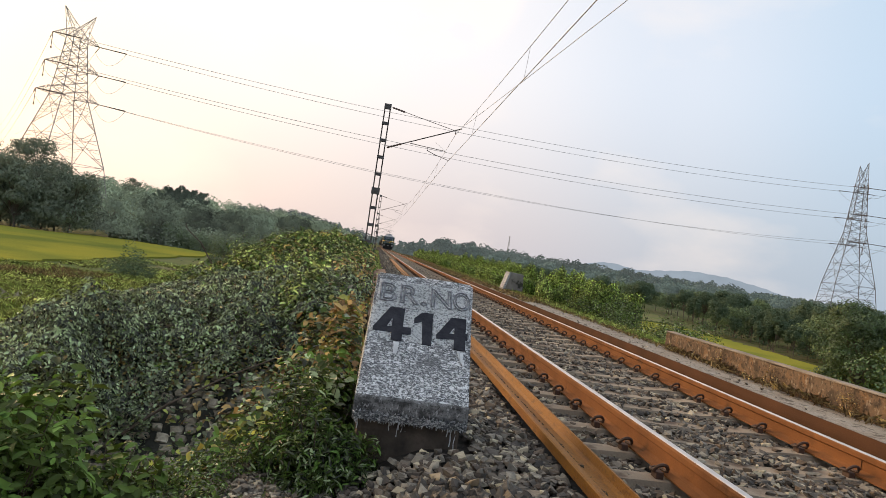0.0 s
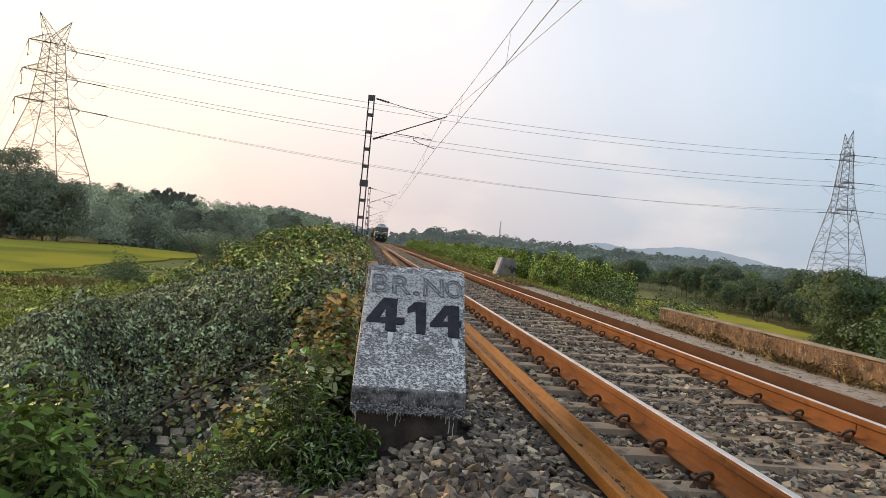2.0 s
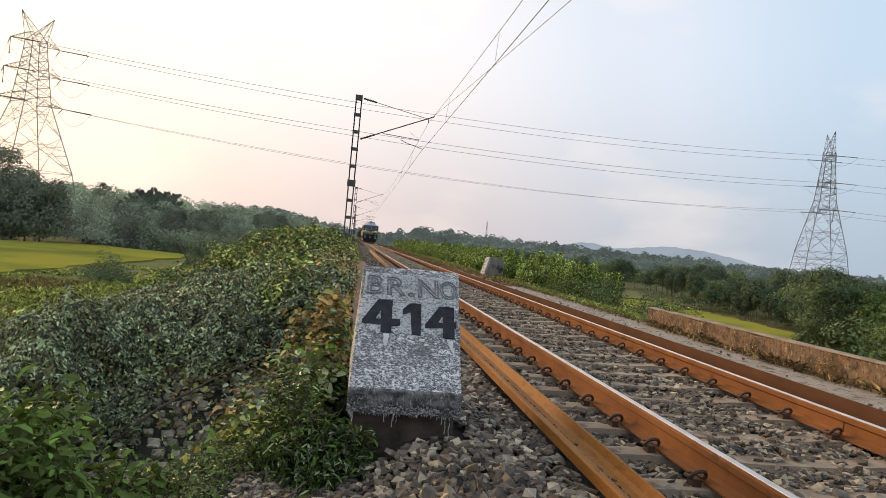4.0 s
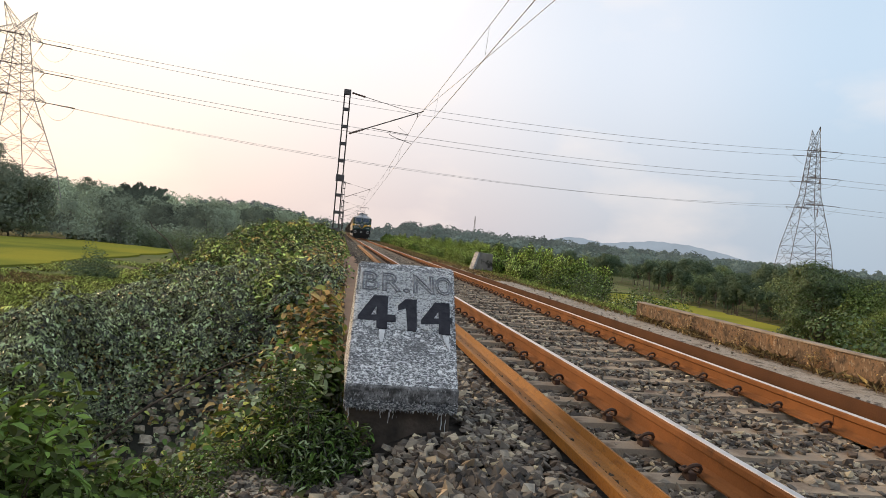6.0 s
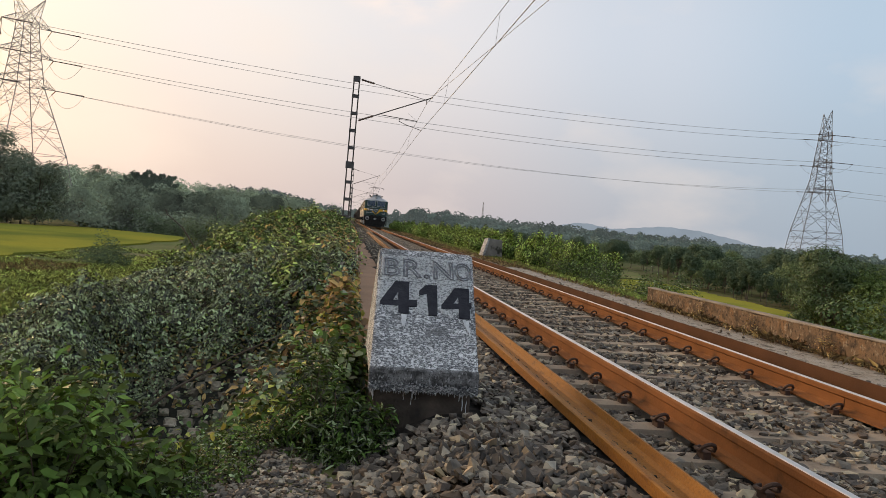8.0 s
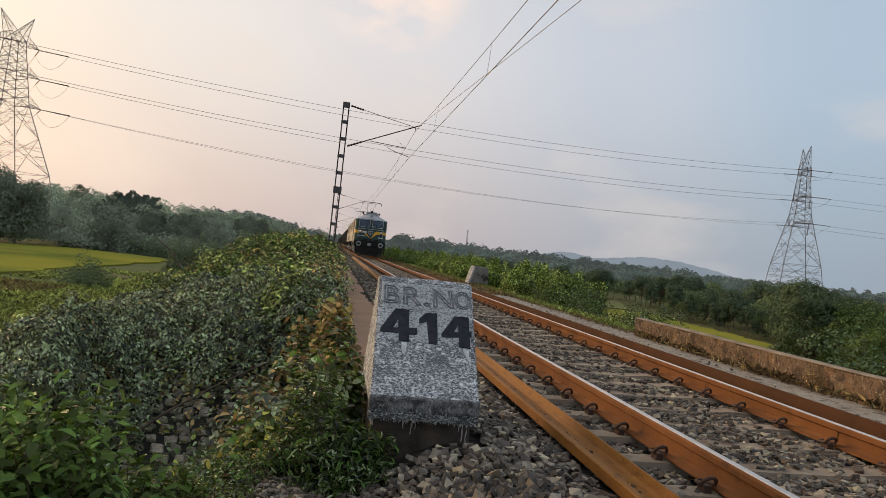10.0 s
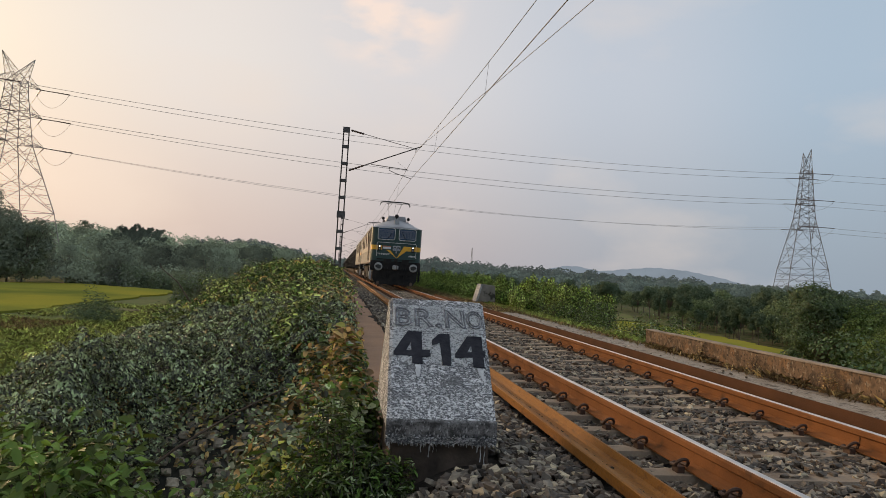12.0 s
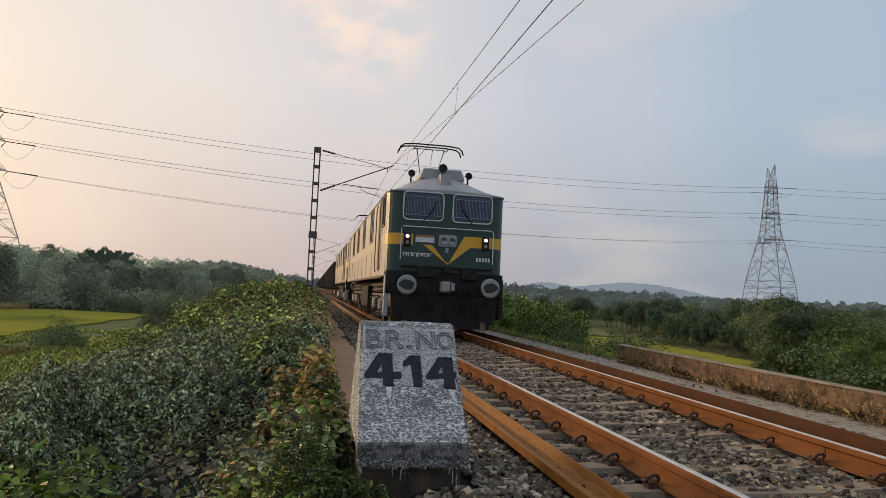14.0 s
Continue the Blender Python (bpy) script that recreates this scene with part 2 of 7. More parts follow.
WHITEWASH = layered("flaking_whitewash", (0.68, 0.68, 0.67), (((0.29, 0.29, 0.29), (5, 5, 7), 0.44, 0.14, 0.9), ((0.13, 0.13, 0.132), (50, 65, 85), 0.45, 0.11, 0.9), ((0.84, 0.84, 0.83), (60, 110, 140), 0.53, 0.09, 0.85), ((0.07, 0.07, 0.075), (105, 120, 150), 0.50, 0.09, 0.9), ((0.13, 0.13, 0.13), (10, 16, 22), 0.56, 0.10, 0.7), ((0.86, 0.86, 0.85), (26, 30, 42), 0.585, 0.05, 0.75), ((0.12, 0.12, 0.125), (7, 150, 190), 0.60, 0.06, 0.7)), 0.9, 0.9, 90)
FRESH_WASH = layered("thicker_whitewash_coat", (0.83, 0.83, 0.82), (((0.58, 0.58, 0.58), (12, 14, 18), 0.50, 0.14, 0.7), ((0.22, 0.22, 0.225), (60, 80, 100), 0.50, 0.10, 0.75), ((0.90, 0.90, 0.89), (40, 60, 80), 0.50, 0.10, 0.85), ((0.10, 0.10, 0.105), (105, 120, 150), 0.58, 0.07, 0.8)), 0.9, 0.8, 80)
LIP_PAINT = layered("soot_stained_whitewash", (0.21, 0.205, 0.20), (((0.05, 0.048, 0.046), (14, 14, 20), 0.45, 0.16, 0.9), ((0.42, 0.41, 0.40), (60, 60, 25), 0.57, 0.08, 0.8), ((0.04, 0.038, 0.036), (110, 110, 90), 0.53, 0.12, 0.85)), 0.9, 1.0, 60)
BLACK_PAINT = mat("faded_black_paint", (0.018, 0.018, 0.024), (0.04, 0.04, 0.048), 14, 0.8, 0, 0.6, 60, sheen=0.2)
DRIP = mat("white_paint_drips", (0.72, 0.72, 0.71), (0.55, 0.55, 0.55), 10, 0.9, 0, 0.4, 60)
EARTH = mat("earth_and_grass", (0.115, 0.132, 0.042), (0.15, 0.122, 0.07), 0.35, 0.95, 0, 0.8, 9, dirt=(0.055, 0.080, 0.025), dirt_scale=0.9, dirt_cut=0.5, sheen=0.05)
PADDY = mat("ripe_paddy", (0.295, 0.265, 0.045), (0.225, 0.235, 0.046), 0.10, 0.95, 0, 0.9, 5, dirt=(0.155, 0.175, 0.04), dirt_scale=0.05, dirt_cut=0.52, sheen=0.0)
MEADOW = mat("rough_meadow", (0.135, 0.165, 0.062), (0.20, 0.185, 0.095), 0.2, 0.95, 0, 0.9, 6, dirt=(0.17, 0.14, 0.09), dirt_scale=0.12, dirt_cut=0.55, sheen=0.0)
STONE_PITCH = mat("rough_pitching_stone", (0.135, 0.110, 0.083), (0.270, 0.226, 0.176), 12, 0.95, 0, 0.8, 30, rand=0.4, island=0.3, sheen=0.1)
BARK = mat("grey_brown_bark", (0.10, 0.075, 0.055), (0.17, 0.14, 0.11), 5, 0.95, 0, 0.8, 30)
TWIG = mat("brown_twig", (0.07, 0.045, 0.03), (0.12, 0.085, 0.06), 9, 0.9, 0, 0.5, 50)
GALV = mat("galvanised_lattice_steel", (0.36, 0.33, 0.30), (0.28, 0.255, 0.235), 0.5, 0.6, 0.4, 0.1, 30)
# same lattice steel in a darker tone, for the right pylon
GALV_DARK = mat("darker_lattice_steel", (0.17, 0.165, 0.165), (0.13, 0.125, 0.125), 0.5, 0.6, 0.3, 0.1, 30)
MAST_STEEL = mat("dark_mast_steel", (0.045, 0.037, 0.034), (0.075, 0.058, 0.05), 3, 0.8, 0.2, 0.2, 40, sheen=0.2)
BATTEN = mat("grey_batten_steel", (0.12, 0.11, 0.11), (0.085, 0.076, 0.074), 6, 0.8, 0.2, 0.2, 40)
WIRE = mat("tarnished_copper_wire", (0.07, 0.055, 0.05), (0.09, 0.075, 0.07), 2, 0.6, 0.5, 0, 30)
CABLE = mat("weathered_power_cable", (0.27, 0.26, 0.26), (0.32, 0.31, 0.30), 1, 0.6, 0.3, 0, 30)
CERAMIC = mat("brown_porcelain", (0.07, 0.035, 0.025), (0.10, 0.05, 0.035), 4, 0.35, 0, 0, 30)
# pale and dark leaves at random, also to imitate highlights and gap shade
LEAF_DARK = leaf_mat("dark_creeper_leaf", (0.075, 0.096, 0.038), (0.345, 0.380, 0.200), 0.8, 0.42, 0.14, 0.50, 0.92)
LEAF_NEAR = leaf_mat("bankside_tree_leaf", (0.072, 0.112, 0.043), (0.115, 0.165, 0.062), 0.3, 0.6, 0.2, 0.35, 0.4)
LEAF_SUNNY = leaf_mat("sunny_tree_leaf", (0.110, 0.160, 0.038), (0.180, 0.235, 0.060), 0.3, 0.6, 0.25, 0.3, 0.4)
LEAF_FRESH = leaf_mat("fresh_green_leaf", (0.058, 0.104, 0.020), (0.128, 0.178, 0.038), 0.8, 0.6, 0.25, 0.28, 0.65)
LEAF_WEED = leaf_mat("broad_weed_leaf", (0.095, 0.160, 0.026), (0.165, 0.230, 0.046), 2.5, 0.6, 0.2, 0.28, 0.5)
LEAF_BUSH = leaf_mat("olive_bush_leaf", (0.310, 0.355, 0.100), (0.445, 0.465, 0.170), 0.8, 0.55, 0.40, 0.35, 0.88)
LEAF_BRIGHT = leaf_mat("bright_bush_leaf", (0.290, 0.375, 0.075), (0.430, 0.490, 0.125), 0.8, 0.45, 0.25, 0.5, 0.75)
LEAF_YELLOW = leaf_mat("yellowing_leaf", (0.46, 0.42, 0.10), (0.26, 0.31, 0.070), 0.8, 0.55, 0.35)
LEAF_DRY = leaf_mat("dry_brown_leaf", (0.56, 0.36, 0.135), (0.36, 0.235, 0.11), 0.8, 0.55, 0.35)
LEAF_TREE = leaf_mat("tree_leaf", (0.082, 0.122, 0.073), (0.135, 0.180, 0.102), 0.15, 0.8, 0.25, 0.2, 0.14)
# greyed and paled: distance haze is put into the leaf colour
LEAF_GROVE = leaf_mat("haze_paled_grove_leaf", (0.190, 0.222, 0.158), (0.255, 0.290, 0.200), 0.15, 0.8, 0.25, 0.2, 0.14)
LEAF_TREE_B = leaf_mat("pale_tree_leaf", (0.148, 0.205, 0.098), (0.215, 0.280, 0.138), 0.15, 0.8, 0.25, 0.2, 0.14)
GRASS = leaf_mat("grass_blade", (0.250, 0.325, 0.085), (0.350, 0.395, 0.130), 0.5, 0.55, 0.4)
STRAW = leaf_mat("dry_grass_blade", (0.32, 0.23, 0.11), (0.22, 0.165, 0.08), 0.5)


# ---- shape helpers ----
def mesh_ob(name, bm, material, smooth=False):
    me = bpy.data.meshes.new(name)
    bm.normal_update()
    bm.to_mesh(me)
    bm.free()
    if smooth:
        me.polygons.foreach_set("use_smooth", [True] * len(me.polygons))
    me.materials.append(material)
    return new(name, me)


def part(name, bm, material, parent, label="", smooth=False):
    ob = mesh_ob(name, bm, material, smooth)
    ob.parent = parent
    if label:
        ob["label"] = label
    return ob


def thing(name, label, category, group="", kind="", at=(0, 0, 0)):
    ob = new(name)
    ob.location = at
    return tagged(ob, label, category, group, kind)


def box(bm, lo, hi, bevel=0.0, m=None):
    vs = [bm.verts.new((x, y, z)) for z in (lo[2], hi[2]) for y in (lo[1], hi[1]) for x in (lo[0], hi[0])]
    fs = [bm.faces.new([vs[i] for i in f]) for f in ((0, 2, 3, 1), (4, 5, 7, 6), (0, 1, 5, 4), (2, 6, 7, 3), (0, 4, 6, 2), (1, 3, 7, 5))]
    if bevel:
        es = {e for f in fs for e in f.edges}
        r = bmesh.ops.bevel(bm, geom=list(es), offset=bevel, segments=2, affect="EDGES", profile=0.6)
        vs = list({v for f in r["faces"] for v in f.verts} | {v for v in vs if v.is_valid})
    if m is not None:
        bmesh.ops.transform(bm, matrix=m, verts=[v for v in vs if v.is_valid])
    return vs


def prism(bm, profile, axis, a, b):
    """A closed profile of (u, v) pushed along an axis: 'y' gives (u, y, v), 'x' gives (x, u, v), 'z' gives (u, v, z)."""
    def at(u, v, w):
        return {"y": (u, w, v), "x": (w, u, v), "z": (u, v, w)}[axis]
    lo = [bm.verts.new(at(u, v, a)) for u, v in profile]
    hi = [bm.verts.new(at(u, v, b)) for u, v in profile]
    n = len(profile)
    fs = [bm.faces.new((lo[i], lo[(i + 1) % n], hi[(i + 1) % n], hi[i])) for i in range(n)]
    fs += [bm.faces.new(lo[::-1]), bm.faces.new(hi)]
    bmesh.ops.recalc_face_normals(bm, faces=fs)
    return lo + hi


def tube(bm, points, r, sides=6, taper=None, closed_ends=True):
    """A round bar through the points."""
    pts = [Vector(p) for p in points]
    rings = []
    for i, p in enumerate(pts):
        d = (pts[min(i + 1, len(pts) - 1)] - pts[max(i - 1, 0)])
        d = d.normalized() if d.length > 1e-9 else Vector((0, 0, 1))
        side = d.cross(Vector((0, 0, 1)) if abs(d.z) < 0.95 else Vector((1, 0, 0))).normalized()
        up = side.cross(d)
        rr = r if taper is None else r + (taper - r) * i / max(len(pts) - 1, 1)
        rings.append([bm.verts.new(p + (side * math.cos(a) + up * math.sin(a)) * rr) for a in [2 * math.pi * k / sides for k in range(sides)]])
    for a, b in zip(rings, rings[1:]):
        for k in range(sides):
            bm.faces.new((a[k], a[(k + 1) % sides], b[(k + 1) % sides], b[k]))
    if closed_ends and sides > 2:
        bm.faces.new(rings[0][::-1])
        bm.faces.new(rings[-1])
    return rings


def bar(bm, p, q, w):
    tube(bm, (p, q), w * 0.7, 4)


def lathe(bm, profile, sides=16, axis="z", at=(0, 0, 0)):
    """A turned form: profile of (radius, height)."""
    rings = []
    for r, h in profile:
        ring = []
        for k in range(sides):
            a = 2 * math.pi * k / sides
            u, v = r * math.cos(a), r * math.sin(a)
            p = {"z": (u, v, h), "y": (u, h, v), "x": (h, u, v)}[axis]
            ring.append(bm.verts.new(Vector(p) + Vector(at)))
        rings.append(ring)
    fs = []
    for a, b in zip(rings, rings[1:]):
        for k in range(sides):
            fs.append(bm.faces.new((a[k], a[(k + 1) % sides], b[(k + 1) % sides], b[k])))
    fs += [bm.faces.new(rings[0][::-1]), bm.faces.new(rings[-1])]
    bmesh.ops.recalc_face_normals(bm, faces=fs)


def leaves(name, P, Nrm, size, material, parent=None, aspect=0.5, droop=0.4, seed=1, vary=0.45, fine=False, tumble=0.45, grow=None):
    """Many small folded leaves at the points P, facing roughly along Nrm."""
    rng = np.random.default_rng(seed)
    P, Nrm = np.asarray(P, float), np.asarray(Nrm, float)
    n = len(P)
    nn = Nrm + rng.normal(0, tumble, (n, 3))
    nn /= np.linalg.norm(nn, axis=1)[:, None] + 1e-9
    d = rng.normal(0, 1, (n, 3)) if grow is None else np.asarray(grow, float) + rng.normal(0, 0.25, (n, 3))
    d[:, 2] -= droop
    d -= nn * (d * nn).sum(1)[:, None]
    d /= np.linalg.norm(d, axis=1)[:, None] + 1e-9
    w = np.cross(nn, d)
    s = (size * (1 + rng.uniform(-vary, vary, n)))[:, None]
    base, tip = P - d * s * 0.5, P + d * s * 0.5 - nn * s * 0.12
    mid = P - d * s * 0.06 + nn * s * 0.02
    left, right = mid - w * s * aspect * 0.5 + nn * s * 0.13, mid + w * s * aspect * 0.5 + nn * s * 0.13
    if fine:
        q = P + d * s * 0.26 - nn * s * 0.03
        l2, r2 = q - w * s * aspect * 0.36 + nn * s * 0.07, q + w * s * aspect * 0.36 + nn * s * 0.07
        l1, r1 = P - d * s * 0.22 - w * s * aspect * 0.46 + nn * s * 0.11, P - d * s * 0.22 + w * s * aspect * 0.46 + nn * s * 0.11
        corners = [base, r1, r2, tip, l2, l1]
        fan = ([0, 1, 2], [0, 2, 3], [0, 3, 4], [0, 4, 5])
    else:
        corners = [base, right, tip, left]
        fan = ([0, 1, 2], [0, 2, 3])
    c, f = len(corners), len(fan)
    verts = np.stack(corners, 1).reshape(-1, 3)
    me = bpy.data.meshes.new(name)
    me.vertices.add(c * n)
    me.vertices.foreach_set("co", verts.astype(np.float32).ravel())
    k = np.arange(n)[:, None] * c
    tri = np.concatenate([k + v for v in fan], 1).astype(np.int32).ravel()
    me.loops.add(3 * f * n)
    me.loops.foreach_set("vertex_index", tri)
    me.polygons.add(f * n)
    me.polygons.foreach_set("loop_start", np.arange(0, 3 * f * n, 3, dtype=np.int32))
    me.update(calc_edges=True)
    me.materials.append(material)
    ob = new(name, me)
    ob.parent = parent
    return ob


def smooth_noise(x, y, s, seed=0.0):
    """Soft noise, -1 to 1, for arrays."""
    return (np.sin(x * s + 1.7 * seed + 1.3 * np.sin(y * s * 0.7 + seed)) + np.sin(y * s * 1.3 + 2.1 * seed + 1.1 * np.sin(x * s * 0.9 - seed))
            + 0.5 * np.sin((x + y) * s * 2.3 + seed * 3)) / 2.5


def step(a, b, x):
    u = np.clip((x - a) / (b - a), 0, 1)
    return u * u * (3 - 2 * u)


# ---- ground ----
def ground_z(x, y):
    """Height of the ground sheet: embankment, gully at the culvert, low fields and gentle rises behind."""
    x, y = np.asarray(x, float), np.asarray(y, float)
    left = -0.42 - 0.34 * np.clip(-3.5 - x, 0, 4.0) - 0.42 * np.clip(-7.5 - x, 0, 5.2)
    right = -0.42 - 0.62 * np.clip(x - 3.9, 0, 6.6)
    z = np.where(x < 0, left, right)
    z = np.where(np.abs(x) < 3.3, -0.42, z)
    gully = step(3.6, 5.0, y) * (1 - step(6.0, 9.0, y)) * step(3.3, 4.2, -x) * (1 - step(8, 14, -x))
    z = z - 0.6 * gully
    mound = np.exp(-(((x + 4.9) / 1.7) ** 2) - (((y - 23) / 7.0) ** 2))
    z = z + 0.95 * mound
    d = np.hypot(x, y)
    z = z + step(12, 30, np.abs(x)) * 0.25 * smooth_noise(x, y, 0.06)
    hill = step(150, 330, y) * step(0, 30, np.abs(x) - 9) * 7.0 * (1 - 0.55 * step(20, 70, x))
    hill_left = step(120, 260, d) * step(20, 70, -x) * 6.0
    return z + np.maximum(hill, hill_left) + np.clip(d - 300, 0, 4000) * 0.003


def sheet(name, xs, ys, zfun, material, lift=0.0):
    X, Y = np.meshgrid(xs, ys)
    Z = zfun(X, Y) + lift
    nx, ny = len(xs), len(ys)
    verts = np.stack([X.ravel(), Y.ravel(), Z.ravel()], 1)
    i = (np.arange(ny - 1)[:, None] * nx + np.arange(nx - 1)).ravel()
    faces = np.stack([i, i + 1, i + nx + 1, i + nx], 1)
    me = bpy.data.meshes.new(name)
    me.from_pydata(verts.tolist(), [], faces.tolist())
    me.polygons.foreach_set("use_smooth", [True] * len(me.polygons))
    me.materials.append(material)
    return new(name, me)


def spaced(near, far, n, power=2.2):
    u = np.linspace(-1, 1, n)
    return np.sign(u) * (near * np.abs(u) + (far - near) * np.abs(u) ** (power * 2))


gx = np.unique(np.concatenate([np.linspace(-14, 14, 113), spaced(60, 2600, 120)]))
gy = np.unique(np.concatenate([np.linspace(-6, 34, 101), spaced(160, 3200, 150)]))
tagged(sheet("ground", gx, gy, ground_z, EARTH), "grassy brown earth falling away from the railway bank", "ground", kind="structure")


def field(name, label, corners, material, rise):
    """A flat cropped plot with a ragged edge, laid a little above the ground sheet."""
    bm = bmesh.new()
    rng = random.Random(name)
    ring = []
    for (ax, ay), (bx, by) in zip(corners, corners[1:] + corners[:1]):
        for k in range(10):
            u = k / 10
            ring.append((ax + (bx - ax) * u + rng.uniform(-0.5, 0.5), ay + (by - ay) * u + rng.uniform(-0.5, 0.5)))
    prism(bm, ring, "z", -6.0, rise)
    ob = mesh_ob(name, bm, material)
    return tagged(ob, label, "field", kind="structure")


field("paddy_field", "ripening yellow-green paddy field below the bank", [(-110, 38), (-25.4, 44), (-24.6, 62), (-22.8, 92), (-37, 98), (-46, 88), (-110, 90)], PADDY, -3.35)
field("paddy_field", "narrow yellow-green paddy strip beyond the parapet", [(16, 40), (36, 42), (38.5, 62), (39.2, 74), (40.0, 85), (39, 92), (24, 93)], PADDY, -4.05)
field("meadow_field", "rough olive meadow between bank and paddy", [(-60, 14), (-14, 14), (-13.2, 60), (-13.6, 96), (-23.5, 90), (-26, 62), (-30, 46), (-60, 42)], MEADOW, -3.52)
field("meadow_field", "pale green meadow among trees", [(22, 92), (39, 90), (46, 112), (20, 122)], MEADOW, -3.9)

# ---- trackbed ----
def shoulder_z(x, y):
    """Top of the loose stone: level in the track, a heap on the left falling to the bank."""
    z = -0.228 + 0.09 * step(1.60, 1.78, -x) - 0.29 * step(2.40, 3.20, -x) - 0.07 * step(1.6, 2.3, x)
    return z + 0.02 * smooth_noise(x, y, 2.3)


def bed_z(x, y):
    return shoulder_z(x, y) - 0.035


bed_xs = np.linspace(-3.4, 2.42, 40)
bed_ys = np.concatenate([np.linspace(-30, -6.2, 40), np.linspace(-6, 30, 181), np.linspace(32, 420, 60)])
tagged(sheet("ballast_bed", bed_xs, bed_ys, bed_z, BALLAST_BED), "crushed-stone ballast bed under the track, darkened as shade between stones", "ballast", kind="structure")


def rail_profile(c=0.0, top=0.0):
    half = [(0.075, -0.172), (0.075, -0.161), (0.030, -0.148), (0.0095, -0.130), (0.0085, -0.062), (0.034, -0.046), (0.036, -0.012), (0.030, -0.002)]
    return [(c + u, top + v) for u, v in half] + [(c - u, top + v) for u, v in half[::-1]]


def running_rail(x):
    t = thing("running_rail", "rust-orange running rail with a polished bright head", "rail", "running rails of the track")
    bm = bmesh.new()
    prism(bm, rail_profile(x), "y", -30.0, 420.0)
    part("web", bm, RUST, t)
    s = 1 if x > 0 else -1
    bm = bmesh.new()
    prism(bm, [(x - 0.025 - s * 0.006, -0.0025), (x + 0.025 - s * 0.006, -0.0025), (x + 0.022 - s * 0.006, 0.0012), (x - 0.022 - s * 0.006, 0.0012)], "y", -30.0, 420.0)
    part("running_surface", bm, RAIL_HEAD, t, "shiny worn steel running surface")
    if x > 0:
        bm = bmesh.new()
        box(bm, (x - 0.0128, 4.575, -0.15), (x - 0.0092, 4.583, -0.05))
        part("weld", bm, RUST_DARK, t)
    return t


G = 0.874
running_rail(-G)
running_rail(G)


def lying_rail(name, x, flip, y0, y1, material, label):
    """A spare rail resting on its side: foot upright at one edge, head at the other."""
    t = thing(name, label, "rail", "spare rails beside the track")
    prof = [(flip * (v + 0.172) + x, u - 0.075) for u, v in rail_profile()]
    n = len(prof) // 2
    left, right = prof[:n], prof[n:][::-1]
    for name_, a, b in (("rail_foot", 0, 3), ("rail_web", 2, 6), ("rail_head", 5, 8)):
        bm = bmesh.new()
        prism(bm, left[a:b] + right[a:b][::-1], "y", y0, y1)
        part(name_, bm, material, t)
    if flip < 0:
        bm = bmesh.new()
        rng = random.Random(4)
        for k in range(800):
            y = 1.5 + (k / 800) ** 1.5 * 14
            s = rng.uniform(0.006, 0.019)
            c = Vector((x - 0.108 + rng.uniform(-0.012, 0.006), y + rng.uniform(-0.05, 0.05), -0.066 + rng.uniform(-0.002, 0.006)))
            vs = [bm.verts.new(c + Vector((rng.uniform(-s, s), rng.uniform(-2 * s, 2 * s), rng.uniform(0, s)))) for _ in range(4)]
            for f in ((0, 1, 2), (0, 2, 3), (0, 3, 1), (1, 3, 2)):
                bm.faces.new([vs[i] for i in f])
        flakes = part("rust_scale", bm, BALLAST_BED, t, "dark loose rust flakes")
        flakes["kind"] = "stuff"
    return t


lying_rail("spare_rail", -1.535, -1, -30.0, 60.0, RUST_BRIGHT, "bright orange rusted spare rail lying on its side")
lying_rail("spare_rail", 1.40, 1, -30.0, 33.0, RUST_DARK, "brown rusted spare rail lying with its foot to the track")


# sleepers with their clips
def sleeper_thing():
    t = thing("sleeper", "weathered concrete sleeper half buried in ballast", "sleeper", "sleepers of the track")
    bm = bmesh.new()
    prof = [(-1.375, -0.36), (1.375, -0.36), (1.375, -0.19), (1.15, -0.185), (0.6, -0.182), (0.35, -0.205), (-0.35, -0.205), (-0.6, -0.182), (-1.15, -0.185), (-1.375, -0.19)]
    lo = [bm.verts.new((u, -0.125 if v < -0.3 else -0.085, v)) for u, v in prof]
    hi = [bm.verts.new((u, 0.125 if v < -0.3 else 0.085, v)) for u, v in prof]
    n = len(prof)
    for i in range(n):
        bm.faces.new((lo[i], lo[(i + 1) % n], hi[(i + 1) % n], hi[i]))
    bm.faces.new(lo[::-1])
    bm.faces.new(hi)
    bmesh.ops.recalc_face_normals(bm, faces=bm.faces)
    part("beam", bm, SLEEPER, t)
    clip_me = None
    for x in (-G, G):
        for sgn in (-1, 1):
            if clip_me is None:
                bm = bmesh.new()
                pts = [(0.012, -0.055, 0.012), (0.012, 0.02, 0.02)]
                for k in range(9):
                    a = math.pi * (k / 8)
                    pts.append((0.045 - 0.035 * math.cos(a), 0.02 + 0.042 * math.sin(a) * 0.6, 0.022 + 0.034 * math.sin(a)))
                pts += [(0.080, 0.0, 0.018), (0.072, -0.045, 0.012), (0.040, -0.055, 0.016)]
                tube(bm, pts, 0.0095, 6)
                box(bm, (0.028, -0.035, -0.03), (0.07, 0.03, 0.014), 0.006)
                clip = part("clip", bm, CLIP, t, smooth=False)
                clip_me = clip.data
            else:
                clip = new("clip", clip_me)
                clip.parent = t
            clip.matrix_basis = pose(x + sgn * 0.070, 0, -0.158, 0, 0, 0 if sgn > 0 else 180) @ Matrix.Diagonal((1.22, 1.22, 1.25, 1))
    return t


